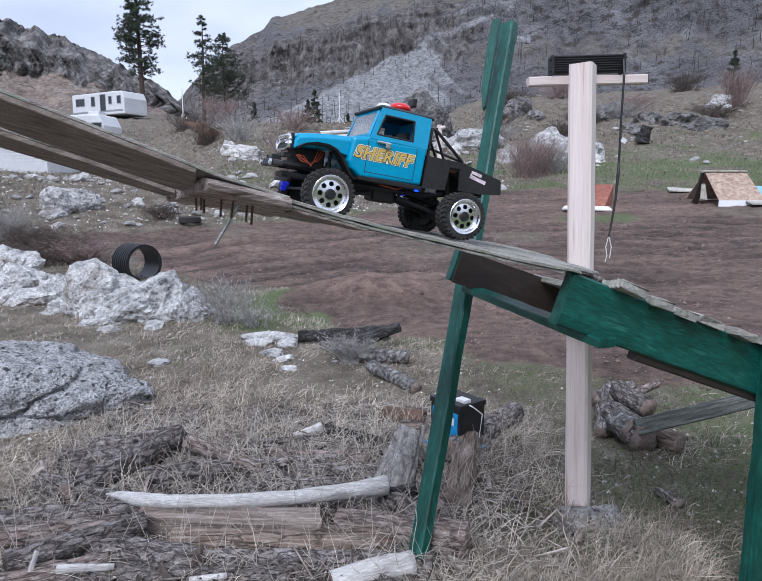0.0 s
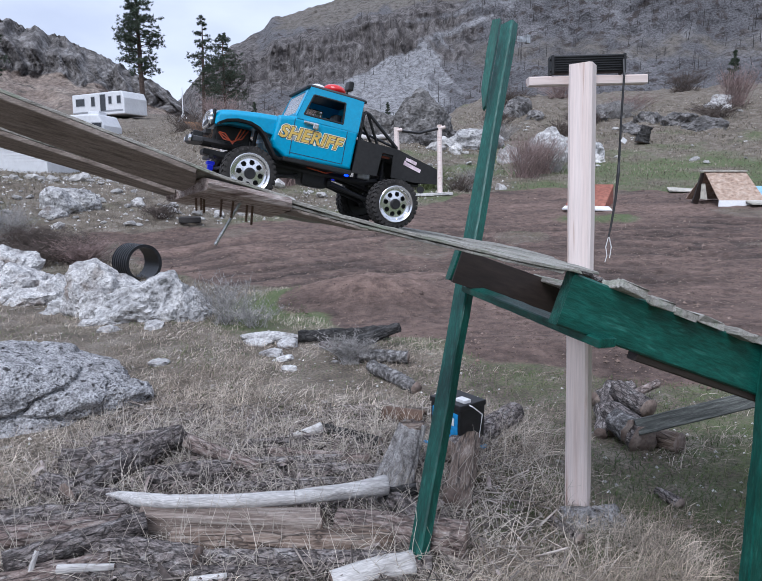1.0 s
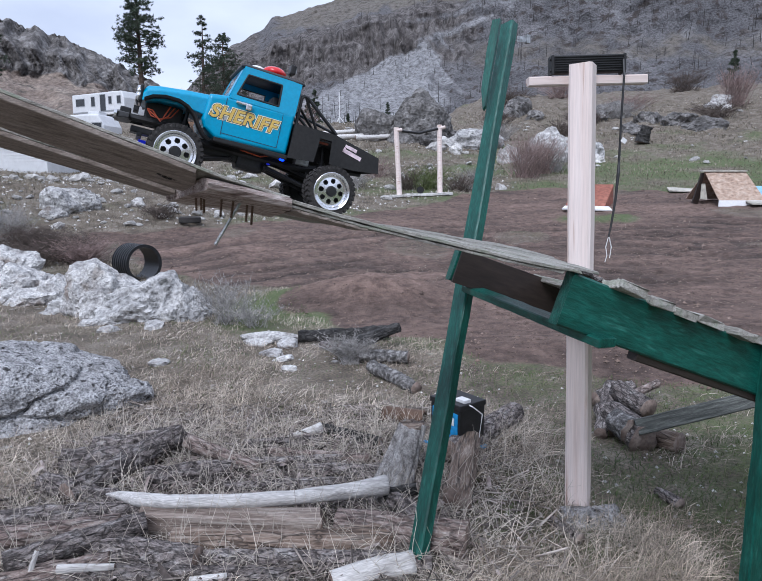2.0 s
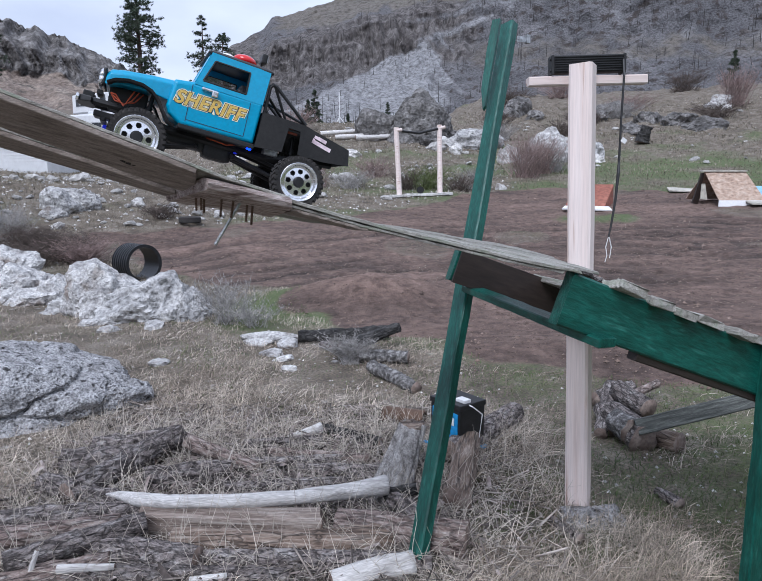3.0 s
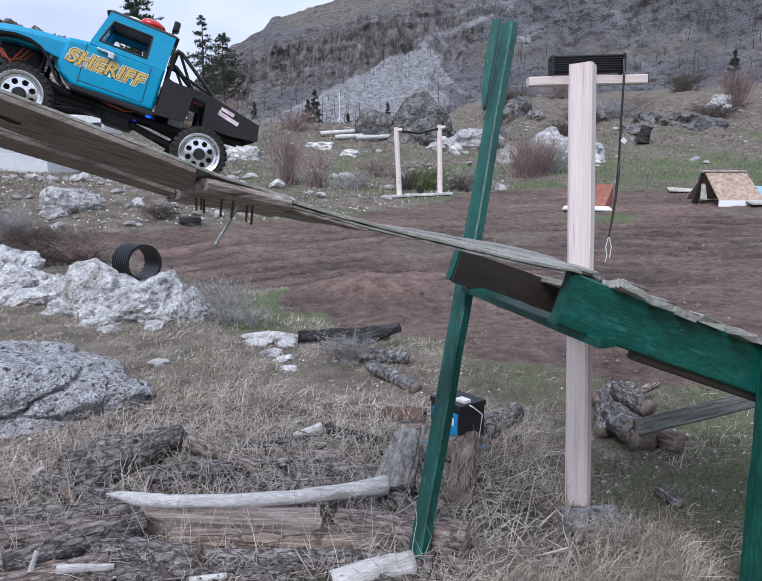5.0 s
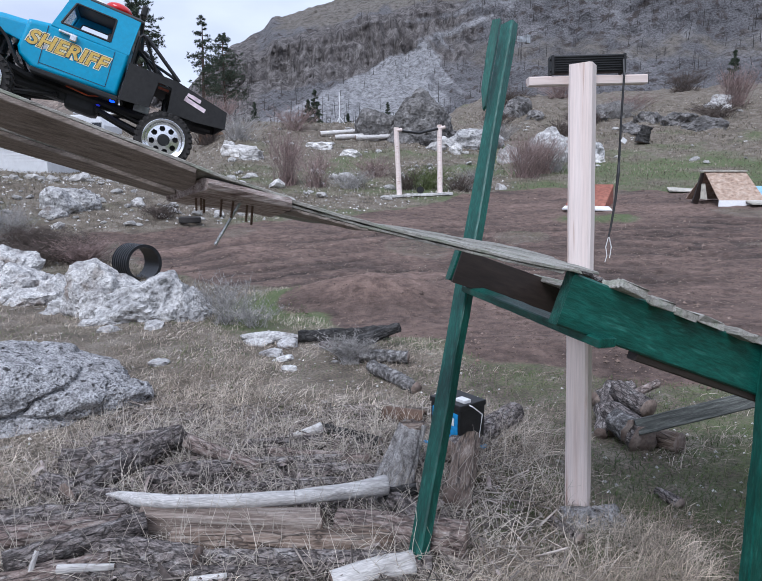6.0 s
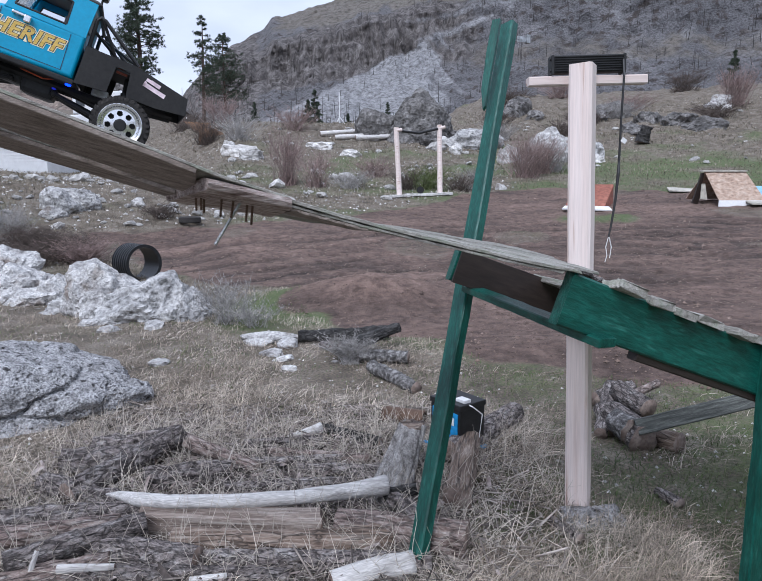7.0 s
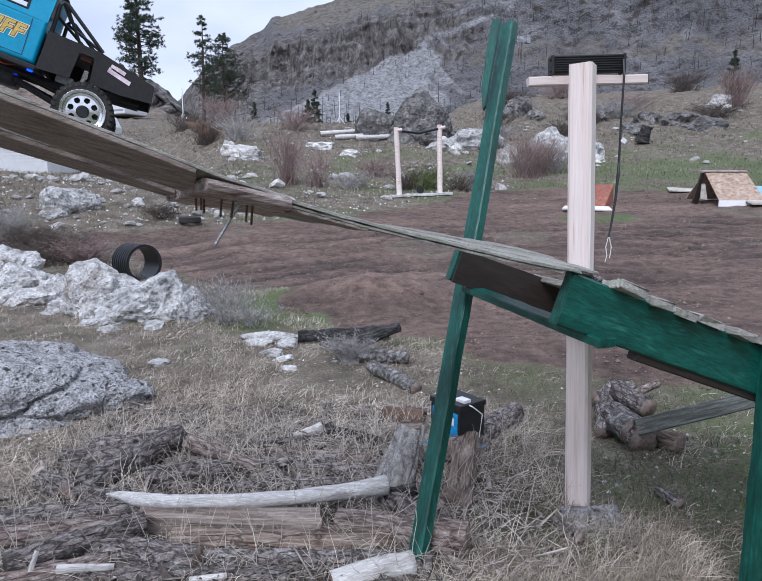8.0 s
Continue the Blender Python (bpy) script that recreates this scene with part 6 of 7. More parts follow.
def jumps():
    z = ground_height(8.0, 14.7)
    t = thing("jump_ramp", "small roof-shaped jump of strand board on the track", "jump ramp", pose(8.0, 14.9, z))
    x0, x1, y0, y1, y2, h = 7.62, 8.72, 14.60, 15.15, 15.75, 0.78
    plate("front_panel", [(x0 + 0.13, y0, z + 0.10), (x1 + 0.1, y0, z + 0.10), (x1 - 0.12, y1, z + h), (x0 + 0.02, y1, z + h)], 0.02, M_OSB, t)
    plate("back_panel", [(x1 - 0.12, y1 + 0.02, z + h), (x0 + 0.02, y1 + 0.02, z + h), (x0 - 0.1, y2, z + 0.15), (x1, y2, z + 0.15)][::-1], 0.02, M_OSB, t)
    plate("ridge_cap", [(x0 - 0.05, y1 - 0.05, z + h + 0.03), (x1 - 0.10, y1 - 0.05, z + h + 0.03), (x1 - 0.15, y1 + 0.12, z + h + 0.04), (x0 - 0.05, y1 + 0.12, z + h + 0.04)], 0.03, M_PALEPLY, t)
    plate("kick_board", [(x0 + 0.10, y0 - 0.03, z - 0.02), (x1 + 0.02, y0 - 0.03, z - 0.02), (x1 + 0.02, y0, z + 0.12), (x0 + 0.12, y0, z + 0.12)], 0.02, M_WHITE, t)
    plate("side_leg", [(x0 - 0.22, y1, z + 0.05), (x0 - 0.06, y1 + 0.05, z + 0.02), (x0 + 0.02, y1 + 0.02, z + h - 0.03), (x0 - 0.05, y1, z + h - 0.03)], 0.04, M_DARKPLY, t)
    plate("side_leg", [(x0 - 0.08, y1 - 0.1, z + 0.15), (x0 + 0.08, y1 - 0.1, z + 0.12), (x0 + 0.05, y1, z + 0.5), (x0 - 0.03, y1, z + 0.5)], 0.03, M_PALEPLY, t)
    r = thing("kicker_ramp", "faded red plywood kicker ramp on the track", "jump ramp", pose(4.6, 15.2, ground_height(4.6, 15.2)))
    z = ground_height(4.6, 15.1)
    plate("deck", [(4.34, 15.05, z + 0.08), (5.27, 15.05, z + 0.06), (5.77, 15.9, z + 0.62), (4.82, 15.9, z + 0.62)], 0.03, M_REDPLY, r)
    plate("side", [(5.28, 15.05, z + 0.0), (5.78, 15.9, z - 0.05), (5.78, 15.9, z + 0.60), (5.28, 15.06, z + 0.05)], 0.03, M_REDPLY, r)
    plate("foot_board", [(4.22, 14.85, z + 0.06), (5.40, 14.85, z + 0.02), (5.40, 15.10, z + 0.10), (4.37, 15.12, z + 0.12)], 0.03, M_WHITE, r)
    q = thing("plywood_sheet", "pale plywood sheet lying on the grass", "board", pose(*gz(8.2, 17.4)))
    z = ground_height(8.2, 17.3)
    plate("sheet", [(7.75, 17.2, z + 0.05), (8.55, 17.0, z + 0.02), (8.7, 17.7, z + 0.10), (7.95, 17.8, z + 0.14)], 0.03, M_PALEPLY, q)
    q = thing("plywood_sheet", "pale and blue boards lying beside the jump", "board", pose(*gz(9.0, 14.6)))
    z = ground_height(9.0, 14.5)
    plate("sheet", [(8.3, 14.25, z + 0.03), (9.6, 14.2, z + 0.03), (9.5, 14.7, z + 0.09), (8.35, 14.6, z + 0.09)], 0.03, M_PALEPLY, q)
    plate("blue_board", [(8.75, 14.75, z + 0.05), (9.3, 14.7, z + 0.05), (9.2, 15.1, z + 0.42), (8.72, 15.1, z + 0.42)], 0.03, surf("pale_blue_paint", [(0.2, 0.42, 0.6), (0.3, 0.52, 0.68)], 3, 0.6, bump=0.1), q)


jumps()
M_SHELL = surf("white_caravan_shell", [(0.60, 0.61, 0.62), (0.72, 0.73, 0.74)], 0.6, 0.45, bump=0.05, fine=6, fine_amt=0.08)
M_DARKGLASS = surf("dark_window_glass", [(0.015, 0.017, 0.02), (0.03, 0.033, 0.038)], 2, 0.15, bump=0)


def caravan(name, label, m, L, W, H, windows):
    """A travel trailer: X along its length, the side facing -Y is seen."""
    t = thing(name, label, "caravan", m)
    bm = bmesh.new()
    loft(bm, [[(-L / 2, y, 0.55), (-L / 2 + 0.1, y, H), (L / 2 - 0.35, y, H), (L / 2, y, H - 0.7), (L / 2, y, 0.55)] for y in (-W / 2, W / 2)])
    b = bevelled(part("shell", bm, M_SHELL, t), 0.12, 3)
    for x, z, w, h in windows:
        bm = bmesh.new()
        box(bm, (x, -W / 2 - 0.01, z), (w + 0.12, 0.03, h + 0.12))
        f = part("window", bm, M_STEEL, b)
        bm = bmesh.new()
        box(bm, (x, -W / 2 - 0.03, z), (w, 0.02, h))
        part("pane", bm, M_DARKGLASS, f, "dark window pane")
    bm = bmesh.new()
    box(bm, (-L / 2 - 0.01, 0, H * 0.66), (0.03, W * 0.5, 0.55))
    part("window", bm, M_DARKGLASS, b, "dark end window")
    bm = bmesh.new()
    box(bm, (0, -W / 2 - 0.012, 0.95), (L * 0.96, 0.015, 0.16))
    part("stripe", bm, M_STEEL, b, "grey side stripe")
    bm = bmesh.new()
    box(bm, (L * 0.1, 0, H + 0.12), (0.8, 0.8, 0.25), bevel=0.05)
    part("roof_vent", bm, M_SHELL, b)
    for x in (-L * 0.28, L * 0.12):
        for y in (-W / 2 + 0.1, W / 2 - 0.1):
            bm = bmesh.new()
            lathe(bm, [(0.01, -0.12), (0.36, -0.12), (0.38, -0.08), (0.38, 0.08), (0.36, 0.12), (0.01, 0.12)], 20)
            part("wheel", bm, M_TYRE, t, "dark wheel", pose(x, y, 0.36))
    return t


def on_bearing(az, d, z=None):
    x, y = d * math.sin(radians(az)), d * math.cos(radians(az))
    return x, y, base_height(x, y) if z is None else z


x, y, z = on_bearing(-22.6, 75)
caravan("motor_home", "white fifth-wheel caravan with dark windows on the hillside", pose(x, y, z - 0.45, 0, 0, -28), 8.0, 3.0, 2.85, [(-2.6, 2.0, 1.3, 0.7), (-0.6, 2.0, 0.5, 0.9), (0.9, 1.8, 0.75, 1.6), (2.0, 2.0, 0.4, 0.7), (3.3, 2.0, 0.5, 0.7)])
x, y, z = on_bearing(-23.8, 46)
caravan("small_caravan", "white camping trailer below the larger one", pose(x, y, z - 1.25, 0, 0, -12), 2.7, 2.0, 2.3, [(0.9, 1.5, 0.6, 0.5)])


def shed_trailer():
    x, y, z = on_bearing(-29.5, 29)
    t = thing("mobile_home", "long white trailer with a ribbed metal roof below the hill", "trailer", pose(x - 1.6, y, z - 0.55, 0, 0, -12))
    bm = bmesh.new()
    box(bm, (0, 0, 1.0), (8.6, 2.6, 1.8), bevel=0.04)
    b = part("wall", bm, M_SHELL, t)
    for i in range(16):
        bm = bmesh.new()
        box(bm, (0, -1.32, 0.18 + 0.11 * i), (8.6, 0.025, 0.095), pose(0, 0, 0, 0, 0, 0))
        part("cladding_board", bm, M_SHELL, b)
    bm = bmesh.new()
    loft(bm, [[(-4.5, -1.7, 1.85), (-4.5, 0, 2.30), (-4.5, 1.7, 1.85), (-4.5, 1.7, 1.80), (-4.5, 0, 2.25), (-4.5, -1.7, 1.80)], [(4.5, -1.7, 1.85), (4.5, 0, 2.30), (4.5, 1.7, 1.85), (4.5, 1.7, 1.80), (4.5, 0, 2.25), (4.5, -1.7, 1.80)]])
    r = part("roof", bm, M_SHELL, t, "white sheet metal roof")
    for i in range(23):
        bm = bmesh.new()
        box(bm, (-4.4 + 0.4 * i, -0.85, 2.085), (0.03, 1.75, 0.03), pose(0, 0, 0))
        part("roof_rib", bm, M_STEEL, r, m=Matrix.Translation((0, -0.85, 2.085)) @ Matrix.Rotation(radians(14.8), 4, "X") @ Matrix.Translation((0, 0.85, -2.085)))
    for xx in (-3.2,):
        bm = bmesh.new()
        box(bm, (xx, -1.34, 1.2), (0.8, 0.03, 0.6))
        part("window", bm, M_DARKGLASS, b, "dark window")


shed_trailer()
M_NEEDLE = surf("dark_pine_needles", [(0.03, 0.045, 0.03), (0.065, 0.09, 0.06), (0.11, 0.135, 0.095)], 0.8, 0.9, bump=0, fine=6, island=0.35)
M_TRUNK = surf("brown_pine_bark", [(0.05, 0.035, 0.028), (0.12, 0.085, 0.07)], 3, 0.95, bump=0.6, fine=14, dist=0.03)


def pine(p, height, crown_from, width, seed, label, sparse=1.0, conical=False, category="tree"):
    rng = random.Random(seed)
    t = thing("pine_tree", label, category, pose(p[0], p[1], p[2] - 0.2))
    bm = bmesh.new()
    lean = rng.uniform(-0.02, 0.02)
    tube(bm, [(lean * height * k, 0, height * k) for k in (0, 0.3, 0.6, 0.85, 1.0)], [height * 0.019, height * 0.016, height * 0.011, height * 0.005, 0.01], 9)
    nb = int(90 * sparse) if height > 6 else 60
    verts, faces = [], []
    for i in range(nb):
        v = rng.random() ** 0.9
        z = height * (crown_from + (0.985 - crown_from) * v)
        r = width * ((1 - v) ** 0.8 + 0.06 if conical else (0.55 + 0.45 * math.sin(math.pi * min(1, v * 0.9 + 0.25))) * (1 - v ** 4 * 0.75)) * rng.uniform(0.55, 1.1)
        a = rng.uniform(0, 6.2832)
        tip = Vector((math.cos(a) * r + lean * z, math.sin(a) * r, z + r * rng.uniform(-0.25, 0.25)))
        tube(bm, [(lean * z, 0, z - r * 0.1), tuple(tip)], [height * 0.0035, 0.01], 4)
        for c in range(int(8 + 9 * r / max(width, 0.1))):
            q = Vector((lean * z, 0, z - r * 0.1)).lerp(tip, rng.uniform(0.35, 1.05))
            q += Vector((rng.gauss(0, 1), rng.gauss(0, 1), rng.gauss(0, 0.7))) * r * 0.10
            s = max(0.10, height * rng.uniform(0.008, 0.017))
            for k in range(30):
                d = Vector((rng.gauss(0, 1), rng.gauss(0, 1), rng.gauss(0.25, 0.9))).normalized()
                w = d.cross(Vector((rng.random(), rng.random(), rng.random()))).normalized() * s * 0.11
                e = q + d * s * rng.uniform(0.7, 1.7)
                n = len(verts)
                verts += [tuple(q - w), tuple(q + w), tuple(e)]
                faces.append((n, n + 1, n + 2))
    part("trunk", bm, M_TRUNK, t, "brown trunk with limbs")
    me = bpy.data.meshes.new("crown")
    me.from_pydata(verts, [], faces)
    me.materials.append(M_NEEDLE)
    c = new("crown", me)
    c.parent, c["label"] = t, "dark green needle crown with gaps"
    return t


PINE = "tall ponderosa pine with an open dark green crown"
pine(on_bearing(-20.0, 84), 17.5, 0.28, 2.9, 1, PINE, 1.7)
pine(on_bearing(-15.2, 72), 11.2, 0.30, 2.1, 2, "slender ponderosa pine on the ridge", 0.8)
pine(on_bearing(-13.4, 68), 9.0, 0.28, 2.8, 3, PINE, 1.6)
pine(on_bearing(-31.2, 88), 15, 0.2, 2.6, 4, PINE, 1.3)
for az, d, h, s in ((-5.8, 58, 3.2, 5), (-6.4, 60, 2.4, 6), (3.3, 90, 4.4, 7), (0.6, 95, 3.6, 8), (28.2, 62, 3.2, 10), (-11.0, 75, 2.6, 11), (-2.9, 80, 1.6, 12)):
    pine(on_bearing(az, d), h, 0.05, h * 0.25, s, "small dense young conifer below the scree", 1.0, True)


def burnt_trees():
    """Dead burnt trunks standing all over the mountainside."""
    rng = random.Random(9)
    vs = mountain.data.vertices
    n = len(vs)
    bm = bmesh.new()
    for i in range(640):
        v = vs[int(n * rng.random() ** 1.1 * 0.86)].co
        h = 2.0 + 6.0 * rng.random() ** 1.6
        lean = rng.gauss(0, 0.09)
        top = (v.x + lean * h, v.y, v.z + h)
        tube(bm, [(v.x, v.y, v.z - 1), (v.x + lean * h * 0.45, v.y, v.z + h * 0.5), top], [0.13, 0.09, 0.04], 5)
        for k in range(rng.randint(0, 4)):
            f = rng.uniform(0.35, 0.95)
            b = Vector((v.x + lean * h * f, v.y, v.z + h * f))
            tube(bm, [tuple(b), tuple(b + Vector((rng.choice((-1, 1)) * rng.uniform(0.6, 1.8), 0, rng.uniform(-0.3, 0.7))))], [0.06, 0.02], 4)
    tagged(part("burnt_trees", bm, surf("grey_burnt_trunks", [(0.035, 0.032, 0.031), (0.07, 0.064, 0.061)], 0.4, 0.95, bump=0, fine=3, island=0.3), None), "dead burnt tree trunks on the mountainside", "burnt trees", kind="stuff")


burnt_trees()


def pole(az, d, h, name, label, r=0.06):
    x, y, z = on_bearing(az, d)
    t = thing(name, label, "pole", pose(x, y, z - 0.2))
    bm = bmesh.new()
    rod(bm, (0, 0, 0), (0, 0, h), r, r * 0.7, 8)
    part("mast", bm, M_WHITE, t)
    bm = bmesh.new()
    for a in (0, 2.1, 4.2):
        rod(bm, (0, 0, h * 0.3), (0.8 * math.cos(a), 0.8 * math.sin(a), 0), r * 0.7, seg=6)
    part("tripod", bm, M_WHITE, t)


pole(-16.9, 66, 3.4, "tripod_mast", "thin white mast on a tripod by the ridge")
pole(-3.65, 70, 3.6, "white_mast", "thin white mast in front of the scree")

M_RUSTSHEET = surf("rusty_brown_sheet", [(0.14, 0.075, 0.04), (0.24, 0.14, 0.08)], 2, 0.85, bump=0.2, fine=12)
x, y, z = on_bearing(-15.4, 33)
t_ = thing("rusty_sheet", "bent rusty brown metal sheet on the bank", "metal sheet", pose(x, y, z))
plate("sheet", [(x - 0.9, y, z + 1.05), (x + 0.1, y - 0.2, z + 0.30), (x + 1.0, y + 0.2, z + 0.45), (x + 0.35, y + 0.3, z + 1.0)], 0.03, M_RUSTSHEET, t_)
plate("stand", [(x - 0.2, y, z - 0.1), (x + 0.2, y, z - 0.1), (x + 0.2, y + 0.1, z + 0.5), (x - 0.2, y + 0.1, z + 0.5)], 0.03, M_RUSTSHEET, t_)

# boulders and stones on the banks
rock("boulder", gz(1.9, 31.5, 0.4), (1.75, 1.5, 1.75), "large dark grey rounded boulder on the bank", M_ROCKDARK, 41, 5, 0.22, 0, "bank boulders", facets=18)
rock("boulder", gz(-0.2, 31.8, 0.2), (1.0, 0.9, 1.25), "dark grey upright boulder on the bank", M_ROCKDARK, 42, 4, 0.35, 0, "bank boulders", facets=18)
rock("boulder", gz(6.9, 26.4, 0.2), (1.25, 1.0, 1.05), "white faced boulder among bare shrubs", M_STONE, 43, 5, 0.4, 0, "bank boulders", facets=18)
rock("boulder", gz(8.3, 26.2, 0.1), (0.9, 0.8, 0.8), "grey boulder among bare shrubs", M_ROCK, 44, 4, 0.4, 0, "bank boulders", facets=18)
rock("boulder", gz(4.4, 30.5, 0.1), (1.3, 0.9, 0.8), "grey rubble on the bank", M_ROCK, 45, 4, 0.5, 0, "bank boulders", facets=18)
rock("boulder", gz(21.4, 41.0, 0.1), (0.95, 0.8, 0.75), "white boulder on the grass slope", M_STONE, 46, 4, 0.4, 0, "bank boulders", facets=18)
rock("boulder", gz(-6.55, 13.1, 0.1), (0.42, 0.4, 0.46), "pale grey boulder on the bank", M_ROCK, 47, 4, 0.5, 0, "bank boulders", facets=18)
rock("boulder", gz(-6.25, 13.3, 0.1), (0.35, 0.3, 0.36), "pale grey boulder on the bank", M_ROCK, 48, 4, 0.5, 0, "bank boulders", facets=18)
rock("boulder", gz(-6.5, 12.6, 0.0), (0.25, 0.2, 0.2), "white stone on the bank", M_STONE, 49, 4, 0.5, 0, "bank boulders", facets=18)
rock("boulder", gz(3.6, 19.2, 0.0), (0.18, 0.15, 0.2), "white stone beside the track", M_STONE, 50, 3, 0.4, 0, "bank boulders", facets=18)


for i, (az, d, w, h) in enumerate(((10.5, 44, 1.1, 0.7), (12.0, 46, 1.4, 1.1), (13.2, 43, 0.9, 0.5), (17.5, 42, 1.3, 0.7), (19.3, 44, 1.5, 0.9), (22.5, 40, 1.0, 0.6), (24.8, 39, 1.2, 0.6), (21.0, 36, 0.8, 0.5), (26.5, 36, 1.1, 0.5), (5.6, 33, 0.9, 0.6), (4.4, 30, 0.6, 0.45))):
    rock("boulder", on_bearing(az, d), (w, w * 0.7, h), "dark weathered outcrop on the grass slope", M_ROCKDARK, 90 + i, 4, 0.6, 40 * i, "slope outcrops", facets=14)
for i, (az, d, w, h) in enumerate(((4.9, 29, 0.5, 0.35), (5.9, 30, 0.7, 0.4), (6.6, 28.5, 0.4, 0.35), (11.2, 27, 0.6, 0.6), (17.2, 26, 0.5, 0.4), (17.9, 25, 0.35, 0.25), (18.6, 26.5, 0.4, 0.25), (-12.5, 27, 0.8, 0.45), (-11.3, 26, 0.6, 0.35), (-13.2, 28, 0.5, 0.4), (-5.5, 29, 0.7, 0.3), (-2.6, 27, 0.5, 0.3), (28.0, 44, 0.5, 0.35), (27.0, 46, 0.6, 0.3))):
    rock("boulder", on_bearing(az, d), (w, w * 0.7, h), "pale broken rock on the bank", M_PALESTONE, 110 + i, 4, 0.6, 50 * i, "bank boulders", facets=13)


def tyre_thing():
    bm = bmesh.new()
    lathe(bm, [(0.12, -0.06), (0.19, -0.065), (0.22, -0.045), (0.22, 0.045), (0.19, 0.065), (0.12, 0.06), (0.12, -0.06)], 28)
    tagged(part("old_tyre", bm, M_TYRE, None, "", pose(*gz(-3.9, 12.95, 0.10), 90, 0, 0)), "old black tyre lying beside the track", "tyre")


tyre_thing()


def scatter_stones():
    """Singly countable white stones on the banks, and the finer rubble among them."""
    rng = random.Random(21)
    kinds = [rock("stone", (0, 0, -5), (1, 0.8, 0.6), "white broken stone on the bank", M_PALESTONE, 60 + i, 2, 0.5, 0, "bank stones", facets=9) for i in range(4)]
    places = []
    for k in range(190):
        az, d = rng.uniform(-31, -12), rng.uniform(12.3, 22)
        places.append((az, d, rng.uniform(0.04, 0.13) * (1.8 if rng.random() < 0.15 else 1)))
    for k in range(110):
        az, d = rng.uniform(-14, 9), rng.uniform(16, 36)
        places.append((az, d, rng.uniform(0.05, 0.2) * (1.7 if rng.random() < 0.15 else 1)))
    for k in range(30):
        az, d = rng.uniform(8, 30), rng.uniform(24, 44)
        places.append((az, d, rng.uniform(0.06, 0.22)))
    for i, (az, d, s) in enumerate(places):
        x, y = d * math.sin(radians(az)), d * math.cos(radians(az))
        if dirt_depth(x, y) > -0.3 or noise.noise(Vector((x * 0.5, y * 0.5, 17))) < -0.22:
            continue
        src = kinds[i % 4]
        c = src.copy()
        scene.collection.objects.link(c)
        c.matrix_basis = pose(x, y, ground_height(x, y) + s * 0.2, rng.uniform(-20, 20), rng.uniform(-20, 20), rng.uniform(0, 360)) @ Matrix.Diagonal((s, s, s * rng.uniform(0.7, 1.1), 1))
    for k in kinds:
        bpy.data.objects.remove(k)
    verts, faces = [], []
    for i in range(5200):
        if i < 3400:
            az, d = rng.uniform(-33, 12), 11 + 27 * rng.random() ** 1.3
        else:
            az, d = rng.uniform(-33, 33), 2.0 * math.exp(rng.random() * 2.2)
        x, y = d * math.sin(radians(az)), d * math.cos(radians(az))
        if dirt_depth(x, y) > -0.15 or (i < 3400 and d < 12.3 and az < -13):
            continue
        s = rng.uniform(0.012, 0.05) * (1.1 if d > 10 else 0.28)
        z = ground_height(x, y)
        n = len(verts)
        q = [Vector((rng.uniform(0.6, 1), 0, 0)), Vector((0, rng.uniform(0.6, 1), 0)), Vector((-rng.uniform(0.6, 1), 0, 0)), Vector((0, -rng.uniform(0.6, 1), 0)), Vector((0.1, 0.1, rng.uniform(0.5, 0.9))), Vector((0, 0, -0.4))]
        a = rng.uniform(0, 6.28)
        verts += [(x + s * (p.x * math.cos(a) - p.y * math.sin(a)), y + s * (p.x * math.sin(a) + p.y * math.cos(a)), z + s * p.z) for p in q]
        faces += [(n, n + 1, n + 4), (n + 1, n + 2, n + 4), (n + 2, n + 3, n + 4), (n + 3, n, n + 4), (n + 1, n, n + 5), (n + 2, n + 1, n + 5), (n + 3, n + 2, n + 5), (n, n + 3, n + 5)]
    me = bpy.data.meshes.new("rubble")
    me.from_pydata(verts, [], faces)
    me.materials.append(surf("pale_rubble", [(0.34, 0.32, 0.3), (0.62, 0.61, 0.59)], 5, 0.9, bump=0.3, fine=20, island=0.45))
    tagged(new("rubble", me), "fine pale rubble scattered on the banks", "rubble", kind="stuff")


scatter_stones()


